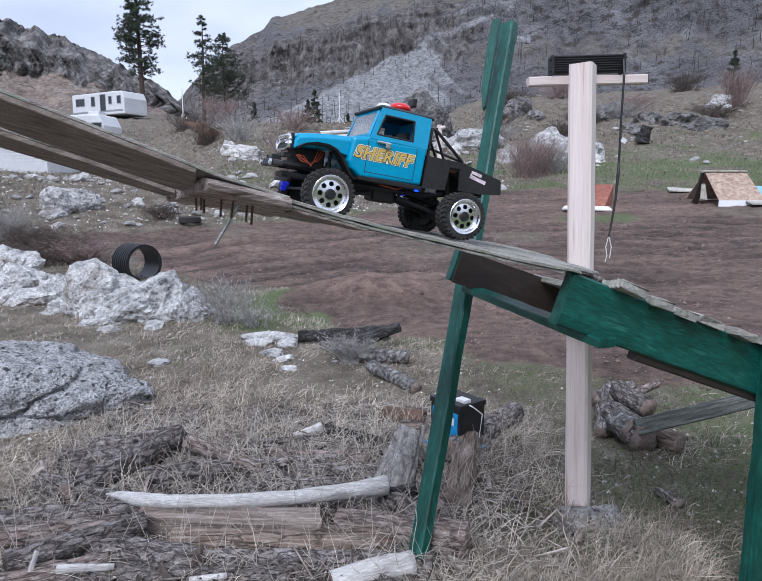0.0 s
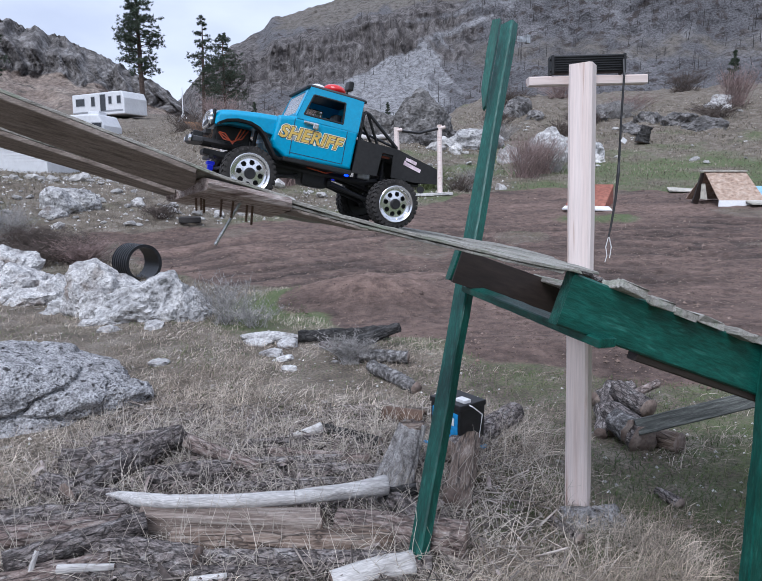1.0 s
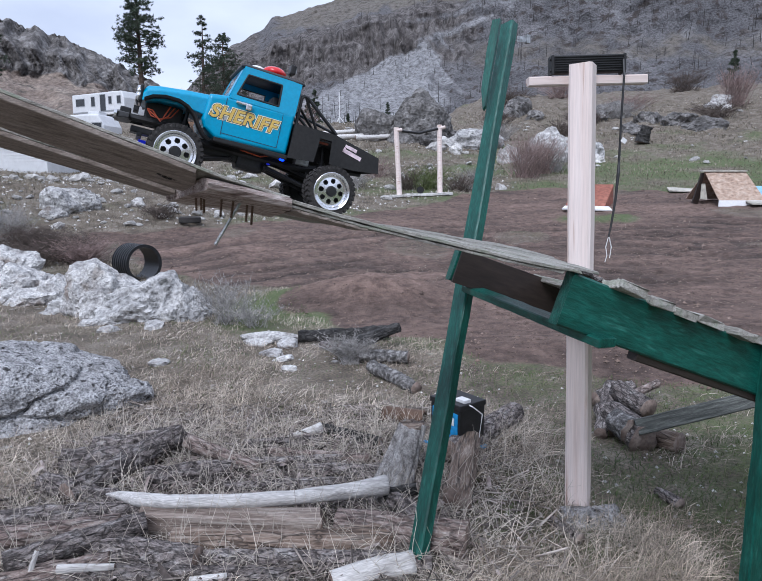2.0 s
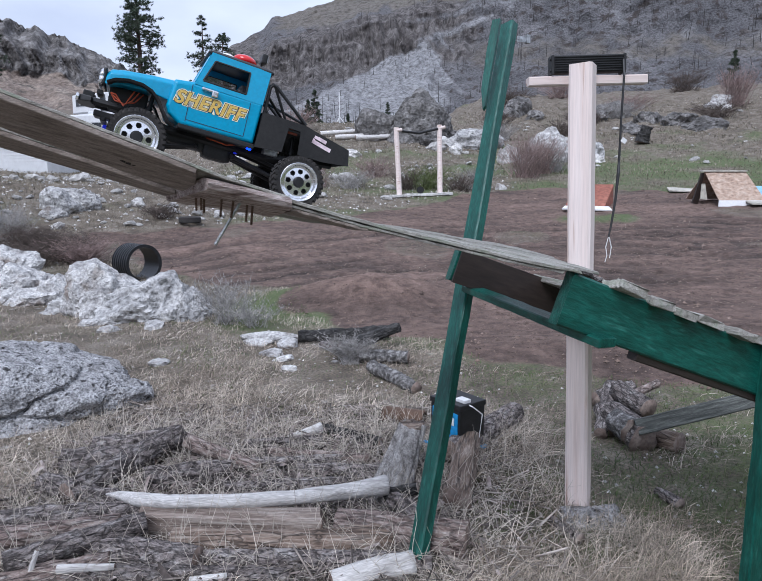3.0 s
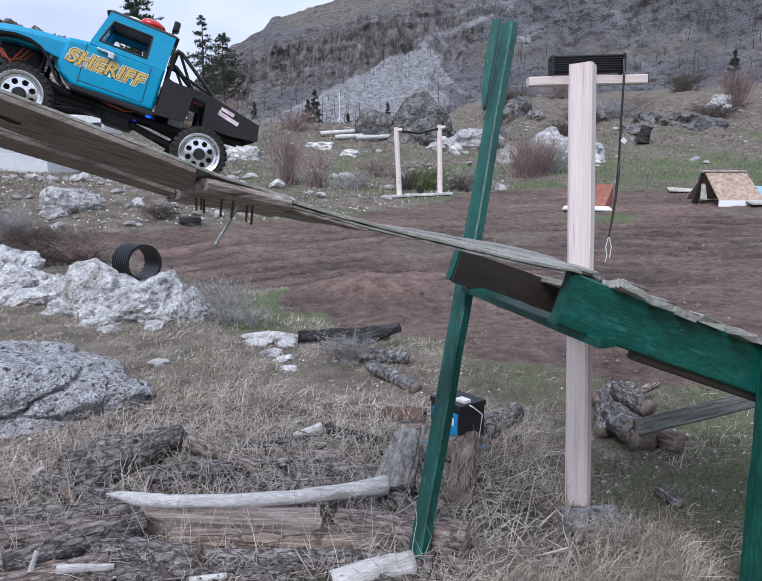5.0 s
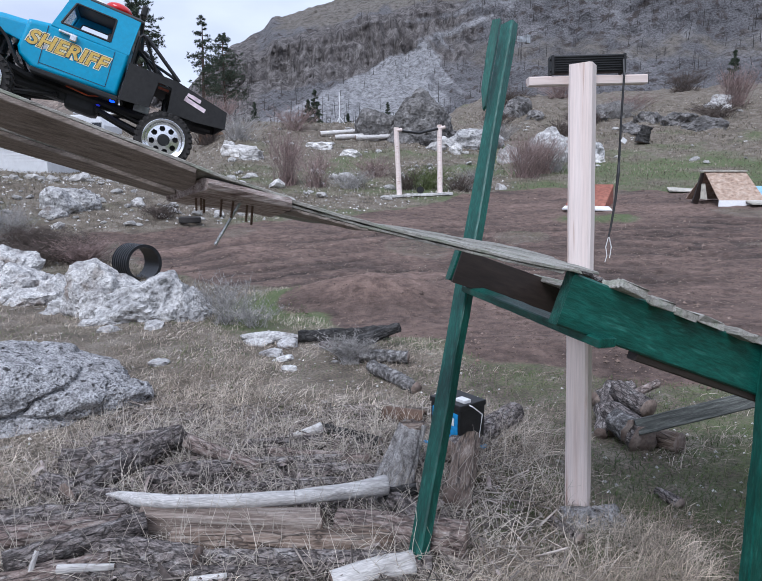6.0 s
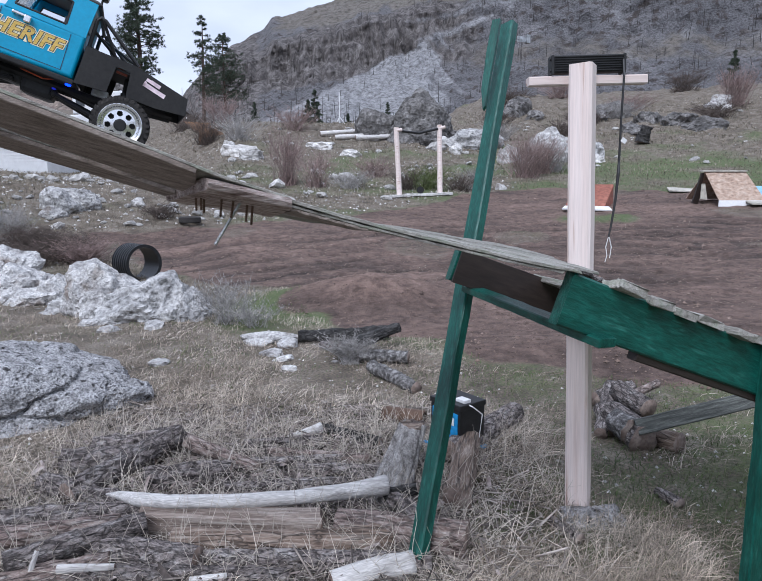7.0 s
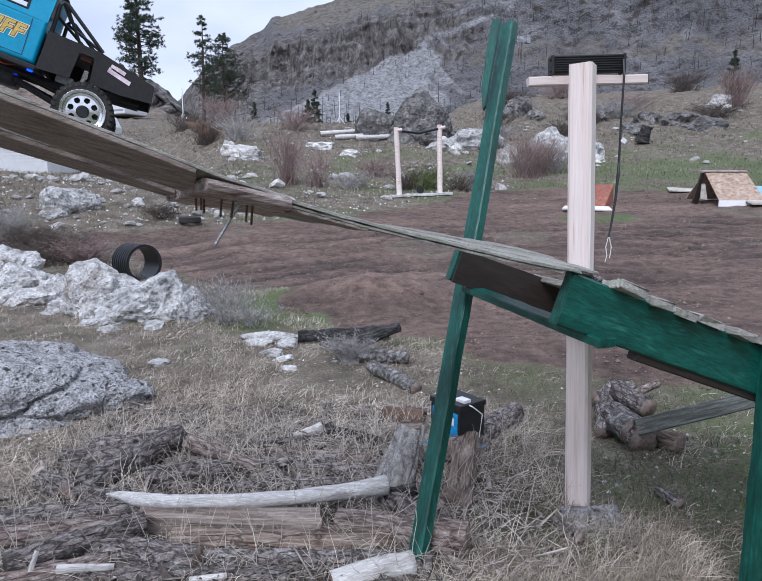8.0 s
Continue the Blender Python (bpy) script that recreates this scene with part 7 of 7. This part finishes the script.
# ---------------------------------------------------------------- shrubs, straw and grass
def twig_bush(name, p, size, count, material, label, seed, spread=0.8, levels=2, category="shrub", thick=0.006, group="bare shrubs"):
    rng = random.Random(seed)
    verts, faces = [], []

    def stick(a, b, r):
        d = (b - a).normalized()
        u = d.cross(Vector((0.3, 0.5, 0.8))).normalized() * r
        w = d.cross(u).normalized() * r
        n = len(verts)
        verts.extend([tuple(a + u), tuple(a - 0.5 * u + 0.87 * w), tuple(a - 0.5 * u - 0.87 * w), tuple(b)])
        faces.extend([(n, n + 1, n + 3), (n + 1, n + 2, n + 3), (n + 2, n, n + 3)])

    for i in range(count):
        a = Vector((rng.gauss(0, 0.16) * size[0], rng.gauss(0, 0.16) * size[1], 0))
        ang = rng.uniform(0, 6.2832)
        out = rng.random() ** 0.6 * spread
        d = Vector((math.cos(ang) * out * size[0], math.sin(ang) * out * size[1], size[2] * rng.uniform(0.5, 1.0)))
        mid = a + d * 0.5 + Vector((rng.gauss(0, 0.06) * size[0], rng.gauss(0, 0.06) * size[1], 0.05 * size[2]))
        end = a + d
        stick(a, mid, thick)
        stick(mid, end, thick * 0.7)
        for k in range(3 * levels):
            f = rng.uniform(0.3, 1.0)
            b = a.lerp(mid, f * 2) if f < 0.5 else mid.lerp(end, f * 2 - 1)
            e = b + Vector((rng.gauss(0, 0.16) * size[0], rng.gauss(0, 0.16) * size[1], abs(rng.gauss(0.12, 0.10)) * size[2]))
            stick(b, e, thick * 0.5)
            if levels > 1:
                for j in range(2):
                    c = b.lerp(e, rng.uniform(0.3, 1))
                    stick(c, c + Vector((rng.gauss(0, 0.08) * size[0], rng.gauss(0, 0.08) * size[1], abs(rng.gauss(0.06, 0.05)) * size[2])), thick * 0.4)
    me = bpy.data.meshes.new(name)
    me.from_pydata(verts, [], faces)
    me.materials.append(material)
    ob = new(name, me)
    ob.matrix_basis = pose(*p)
    return tagged(ob, label, category, group)


M_TWIGRED = surf("reddish_bare_twigs", [(0.17, 0.12, 0.108), (0.32, 0.24, 0.22)], 4, 0.9, bump=0, fine=20, island=0.4)
M_TWIGGREY = surf("grey_bare_twigs", [(0.2, 0.19, 0.18), (0.4, 0.385, 0.37)], 5, 0.9, bump=0, fine=20, island=0.35)
M_TWIGDARK = surf("dark_brown_twigs", [(0.05, 0.04, 0.033), (0.13, 0.1, 0.085)], 4, 0.9, bump=0, fine=20, island=0.4)
M_TWIGGREEN = surf("olive_green_twigs", [(0.07, 0.10, 0.03), (0.14, 0.16, 0.06)], 4, 0.9, bump=0, fine=20, island=0.4)
twig_bush("sagebrush", gz(-1.42, 5.62, -0.02), (0.36, 0.30, 0.44), 60, M_TWIGGREY, "silvery grey dead sagebrush", 1, 0.9, 2, thick=0.005, group="")
twig_bush("root_clump", gz(-0.22, 4.30, 0.0), (0.24, 0.16, 0.20), 90, M_TWIGGREY, "torn clump of roots on the charred log heap", 4, 1.0, 2, "roots", 0.004, "")
twig_bush("sagebrush", gz(-1.15, 5.52, -0.02), (0.30, 0.26, 0.24), 40, M_TWIGGREY, "low grey dead sagebrush", 2, 1.0, 2, thick=0.005, group="")
RED, DARK, GREY = "bare reddish shrub on the bank", "dark brown tangled shrub", "grey bare shrub on the bank"
for i, (x, y, s, h, n, mt, lb) in enumerate(((-2.9, 19.8, 0.9, 1.9, 150, M_TWIGRED, RED), (-2.0, 19.4, 0.8, 1.2, 110, M_TWIGRED, RED), (4.9, 21.7, 1.1, 1.5, 200, M_TWIGRED, RED), (5.6, 22.5, 1.0, 1.3, 160, M_TWIGRED, RED), (6.2, 23.0, 1.0, 1.2, 120, M_TWIGGREY, GREY),
                                             (22.0, 40.5, 1.5, 2.6, 200, M_TWIGRED, RED), (-5.0, 9.9, 0.7, 0.5, 150, M_TWIGDARK, DARK), (-5.6, 10.1, 0.7, 0.55, 150, M_TWIGDARK, DARK), (-4.5, 9.6, 0.6, 0.45, 130, M_TWIGRED, DARK), (-5.2, 9.2, 0.6, 0.4, 120, M_TWIGDARK, DARK), (-6.3, 10.6, 0.6, 0.75, 90, M_TWIGGREY, GREY),
                                             (1.35, 19.0, 0.9, 0.8, 140, M_TWIGGREEN, "olive green low shrub beside the gate"), (0.75, 19.0, 0.7, 0.7, 120, M_TWIGDARK, DARK), (2.3, 18.9, 0.7, 0.6, 110, M_TWIGDARK, DARK), (2.9, 19.3, 0.8, 0.8, 110, M_TWIGGREY, GREY), (-4.6, 13.2, 0.5, 0.35, 70, M_TWIGDARK, DARK),
                                             (-0.9, 19.2, 0.9, 0.6, 130, M_TWIGGREY, GREY), (-0.2, 22, 1.0, 0.8, 120, M_TWIGRED, RED), (-8.3, 31, 1.6, 1.5, 130, M_TWIGDARK, DARK), (-6.6, 30, 1.5, 1.4, 130, M_TWIGGREY, GREY), (-4.5, 34, 1.5, 1.3, 130, M_TWIGRED, RED), (-10.5, 42, 1.8, 2.0, 130, M_TWIGRED, RED), (-13.5, 45, 2.0, 1.6, 130, M_TWIGDARK, DARK),
                                             (9.5, 34, 1.3, 0.9, 120, M_TWIGDARK, DARK), (12, 38, 1.7, 1.0, 140, M_TWIGDARK, DARK), (14.5, 40, 1.8, 1.1, 150, M_TWIGGREY, GREY), (18.5, 36, 2.0, 0.9, 150, M_TWIGDARK, DARK), (17, 44, 1.8, 1.2, 130, M_TWIGRED, RED), (7.2, 40, 1.5, 1.2, 130, M_TWIGDARK, DARK), (10, 50, 2.2, 1.6, 140, M_TWIGDARK, DARK), (15, 55, 2.4, 1.6, 140, M_TWIGRED, RED), (24, 52, 2.4, 1.6, 140, M_TWIGDARK, DARK), (6, 33, 1.4, 1.0, 130, M_TWIGGREY, GREY))):
    twig_bush("shrub", gz(x, y, -0.05), (s, s, h), n, mt, lb, 100 + i, 0.9, 1 if y > 15 else 2, thick=0.003 + 0.00045 * y)
log(gz(11.5, 28.6, 0.05), gz(11.7, 28.5, 0.75), 0.30, 0.22, "dark burnt stump on the grass slope", M_CHAR, "stump", seed=80, amp=0.35, group="")
for i, (x, y, l) in enumerate(((-2.2, 31, 2.4), (-1.2, 30.5, 2.0), (-3.0, 32, 2.0))):
    log(gz(x, y, 0.12), gz(x + l, y + 0.6, 0.2), 0.12, 0.1, "pale dead trunk lying on the bank", M_DRIFT, seed=81 + i, group="fallen trunks on the bank")


def strands(name, label, material, count, place, length, width, droop, seed, category):
    """Single blades or straws, each a bent strip."""
    rng = random.Random(seed)
    verts, faces = [], []
    for i in range(count):
        x, y, k = place(rng)
        if k <= 0:
            continue
        z = ground_height(x, y) - 0.004
        L = length * rng.uniform(0.45, 1.35) * k
        a = rng.uniform(0, 6.2832)
        out = rng.uniform(0.15, 1.0) * droop
        d = Vector((math.cos(a) * out, math.sin(a) * out, 1 - 0.75 * out)).normalized()
        b = Vector((x, y, z + (rng.uniform(0, 0.03) if out > 0.8 else 0)))
        m = b + d * L * 0.55
        e = m + Vector((d.x * 1.3, d.y * 1.3, d.z * rng.uniform(-0.3, 0.7))) * L * 0.5
        e.z = max(e.z, z + 0.004)
        w = Vector((-math.sin(a + 0.6), math.cos(a + 0.6), 0.2)) * width * rng.uniform(0.6, 1.3) * (0.7 + 0.3 * y)
        n = len(verts)
        verts += [tuple(b - w), tuple(b + w), tuple(m + w * 0.8), tuple(m - w * 0.8), tuple(e)]
        faces += [(n, n + 1, n + 2, n + 3), (n + 3, n + 2, n + 4)]
    me = bpy.data.meshes.new(name)
    me.from_pydata(verts, [], faces)
    me.materials.append(material)
    return tagged(new(name, me), label, category, kind="stuff")


def near_place(rng, d0=1.62, d1=7.5):
    d = d0 * (d1 / d0) ** rng.random()
    az = rng.uniform(-34, 34)
    return d * math.sin(radians(az)), d * math.cos(radians(az)), d, az


def straw_place(rng):
    x, y, d, az = near_place(rng)
    if dirt_depth(x, y) > -0.05:
        return x, y, 0
    thick = -0.42 * smooth01(-1.7, -1.3, x) * smooth01(0.35, 0.1, x) * smooth01(3.0, 2.75, y) + 0.30 + 1.15 * noise.noise(Vector((x * 1.5, y * 1.5, 3))) + 0.5 * noise.noise(Vector((x * 5, y * 5, 13))) + 0.28 * smooth01(0.9, -0.2, x) - 0.25 * smooth01(0.7, 1.1, x) + 0.55 * math.exp(-((x - 0.55) / 0.3) ** 2 - ((y - 2.35) / 0.4) ** 2)
    return x, y, (0.6 + 0.75 * min(1, thick)) * (1 - 0.4 * smooth01(2.9, 4.0, y)) if rng.random() < thick else 0


def green_place(rng):
    x, y, d, az = near_place(rng)
    if dirt_depth(x, y) > 0.05:
        return x, y, 0
    g = 0.2 + 0.7 * noise.noise(Vector((x * 1.1, y * 1.1, 7))) + 0.7 * smooth01(0.3, 1.1, x) + 0.5 * math.exp(-((x + 0.95) / 0.8) ** 2 - ((y - 6.4) / 0.9) ** 2)
    return x, y, 1 if rng.random() < g else 0


def far_place(rng):
    d = 7.5 * (50 / 7.5) ** rng.random()
    az = rng.uniform(-33, 33)
    x, y = d * math.sin(radians(az)), d * math.cos(radians(az))
    if d < 24 and dirt_depth(x, y) > -0.05:
        return x, y, 0.18 * (rng.random() < 0.30)
    return x, y, (0.5 + 0.06 * d) * (0.55 + 0.9 * max(0, noise.noise(Vector((x * 0.7, y * 0.7, 4)))))


M_STRAW = surf("dry_straw", [(0.2, 0.155, 0.115), (0.42, 0.36, 0.295), (0.56, 0.5, 0.43)], 2.5, 0.9, bump=0, fine=12, island=0.6)
M_BLADE = surf("green_blades", [(0.05, 0.085, 0.028), (0.10, 0.135, 0.05), (0.17, 0.185, 0.09)], 2, 0.85, bump=0, fine=12, island=0.4)
M_TUFT = surf("faded_far_grass", [(0.11, 0.098, 0.065), (0.235, 0.205, 0.155), (0.38, 0.34, 0.285)], 0.5, 0.9, bump=0, fine=4, island=0.6)
strands("dry_grass", "dry straw-coloured grass all over the meadow", M_STRAW, 125000, straw_place, 0.10, 0.0007, 1.25, 1, "dry grass")
strands("green_grass", "short fresh green grass blades", M_BLADE, 75000, green_place, 0.045, 0.0008, 0.8, 2, "grass")
strands("far_grass", "faded grass tufts on the slopes", M_TUFT, 95000, far_place, 0.10, 0.0011, 0.8, 3, "grass")


def long_stalks():
    """Tall bleached stalks leaning over the logs."""
    rng = random.Random(14)
    bm = bmesh.new()
    for i in range(4200):
        x, y = rng.uniform(-1.45, 0.75), rng.uniform(1.75, 3.1)
        if x > 0.4 and rng.random() < 0.5:
            continue
        z, L, a = ground_height(x, y), rng.uniform(0.1, 0.30), rng.uniform(0, 6.2832)
        out = rng.uniform(0.2, 0.95)
        d = Vector((math.cos(a) * out, math.sin(a) * out, 1.05 - out))
        p = Vector((x, y, z))
        pts = [p, p + d * L * 0.4 + Vector((0, 0, 0.01)), p + d * L * 0.75 + Vector((rng.gauss(0, 0.01), rng.gauss(0, 0.01), 0.0)), p + d * L + Vector((0, 0, -0.03 * out))]
        tube(bm, [tuple(q) for q in pts], [0.0012, 0.0010, 0.0008, 0.0004], 3)
    tagged(part("stalks", bm, M_STRAWPALE, None), "long bleached grass stalks bent over the logs", "dry stalks", kind="stuff")


M_STRAWPALE = surf("bleached_stalks", [(0.42, 0.37, 0.31), (0.6, 0.55, 0.48)], 2.5, 0.9, bump=0, fine=12, island=0.3)
long_stalks()


def litter():
    """Bark flakes and broken twigs among the logs."""
    rng = random.Random(15)
    bm = bmesh.new()
    for i in range(6000):
        x, y = rng.uniform(-1.45, 0.6), rng.uniform(1.7, 3.4)
        if rng.random() < 0.35 * smooth01(0, 0.6, x) + 0.3 * smooth01(2.9, 3.4, y):
            continue
        z, L, a = ground_height(x, y) + rng.uniform(0.0, 0.03), rng.uniform(0.015, 0.12), rng.uniform(0, 6.2832)
        d = Vector((math.cos(a), math.sin(a), rng.gauss(0.05, 0.25)))
        rod(bm, (x, y, z), tuple(Vector((x, y, z)) + d * L), rng.uniform(0.001, 0.0055), rng.uniform(0.0008, 0.0035), 4)
    tagged(part("twig_litter", bm, M_LITTER, None), "broken twigs and bark flakes among the logs", "twigs", kind="stuff")


M_LITTER = surf("grey_brown_twigs", [(0.06, 0.05, 0.043), (0.2, 0.172, 0.153), (0.42, 0.385, 0.35)], 6, 0.95, bump=0.2, fine=40, island=0.6)
litter()


def clods():
    """Loose lumps of earth all over the bare track."""
    rng = random.Random(33)
    verts, faces = [], []
    for i in range(26000):
        d = 3.6 * (20 / 3.6) ** rng.random()
        az = rng.uniform(-30, 33)
        x, y = d * math.sin(radians(az)), d * math.cos(radians(az))
        dd = dirt_depth(x, y)
        if dd < -0.1 or rng.random() < 0.35 + 0.8 * noise.noise(Vector((x * 1.3, y * 1.3, 8))):
            continue
        s = rng.uniform(0.003, 0.012) * (0.6 + 0.08 * d) * (2.2 if rng.random() < 0.06 else 1)
        z, n, a = ground_height(x, y) + s * 0.3, len(verts), rng.uniform(0, 6.28)
        q = [(1, 0, 0), (0, rng.uniform(0.6, 1), 0), (-1, 0, 0.1), (0, -rng.uniform(0.6, 1), 0), (0.1, 0.1, rng.uniform(0.5, 0.9))]
        verts += [(x + s * (p[0] * math.cos(a) - p[1] * math.sin(a)), y + s * (p[0] * math.sin(a) + p[1] * math.cos(a)), z + s * p[2]) for p in q]
        faces += [(n, n + 1, n + 4), (n + 1, n + 2, n + 4), (n + 2, n + 3, n + 4), (n + 3, n, n + 4)]
    me = bpy.data.meshes.new("clods")
    me.from_pydata(verts, [], faces)
    me.materials.append(surf("brown_earth_lumps", [(0.06, 0.041, 0.033), (0.16, 0.115, 0.092), (0.24, 0.18, 0.15)], 4, 0.95, bump=0.2, fine=30, island=0.5))
    tagged(new("clods", me), "loose lumps of brown earth on the track", "earth", kind="stuff")


clods()


def flakes():
    """Curled bark flakes and splinters heaped round the rotten logs."""
    rng = random.Random(44)
    verts, faces = [], []
    for i in range(5200):
        x, y = rng.gauss(-0.55, 0.45), rng.gauss(2.35, 0.38)
        if not (-1.5 < x < 0.45 and 1.7 < y < 3.3):
            continue
        L, w, a = rng.uniform(0.012, 0.07), rng.uniform(0.003, 0.016), rng.uniform(0, 6.2832)
        z = ground_height(x, y) + rng.uniform(0.004, 0.035)
        u = Vector((math.cos(a), math.sin(a), rng.gauss(0, 0.3))) * L
        v = Vector((-math.sin(a), math.cos(a), rng.gauss(0, 0.4))) * w
        n, p, up = len(verts), Vector((x, y, z)), Vector((0, 0, 0.003))
        verts += [tuple(p), tuple(p + u), tuple(p + u * 0.9 + v), tuple(p + v), tuple(p + up + u * 0.5 + v * 0.5)]
        faces += [(n, n + 1, n + 4), (n + 1, n + 2, n + 4), (n + 2, n + 3, n + 4), (n + 3, n, n + 4)]
    me = bpy.data.meshes.new("bark_flakes")
    me.from_pydata(verts, [], faces)
    me.materials.append(surf("greyish_bark_flakes", [(0.05, 0.04, 0.036), (0.19, 0.155, 0.14), (0.4, 0.36, 0.34)], 8, 0.95, bump=0.2, fine=50, island=0.65))
    tagged(new("bark_flakes", me), "loose bark flakes and splinters round the logs", "bark", kind="stuff")


flakes()


# ---------------------------------------------------------------- what moves: the truck climbs the ramp, its wheels roll
def motions():
    rows = [(0.0, 0.0053, 1.5140, 1.1682, 10.3), (0.5, -0.0784, 1.4888, 1.1857, 11.2), (1.0, -0.1528, 1.4663, 1.2039, 12.5), (1.5, -0.2343, 1.4417, 1.2230, 13.8),
            (3.0, -0.3550, 1.4053, 1.2614, 16.1), (3.5, -0.4014, 1.3913, 1.2764, 17.0), (4.0, -0.4546, 1.3752, 1.2947, 17.8), (4.5, -0.5039, 1.3603, 1.3101, 18.6),
            (6.0, -0.6049, 1.3298, 1.3520, 19.9), (6.5, -0.6408, 1.3190, 1.3660, 20.3), (7.0, -0.6785, 1.3076, 1.3805, 20.8), (7.5, -0.7100, 1.2981, 1.3925, 21.0), (8.0, -0.7393, 1.2893, 1.4041, 21.1)]
    walk(truck, [(t, pose((x - 0.011) * 1.040, y * 1.040, 1.2 + (z - 1.2) * 1.040 - 0.001 * smooth01(1.5, 3.0, t), -0.8, -p + 1.2, 202.0)) for t, x, y, z, p in rows])
    ts = [r[0] for r in rows]
    run = [0.0]
    for a, b in zip(rows, rows[1:]):
        run.append(run[-1] + math.dist(a[1:4], b[1:4]) * 1.040 / 1.075)
    steps = [0.25 * i for i in range(33)]
    for w, x, sd in truck_wheels:
        walk(w, [(t, pose(x, WY * sd, 0, 0, math.degrees(np.interp(t, ts, run) / RT), 0)) for t in steps])


motions()
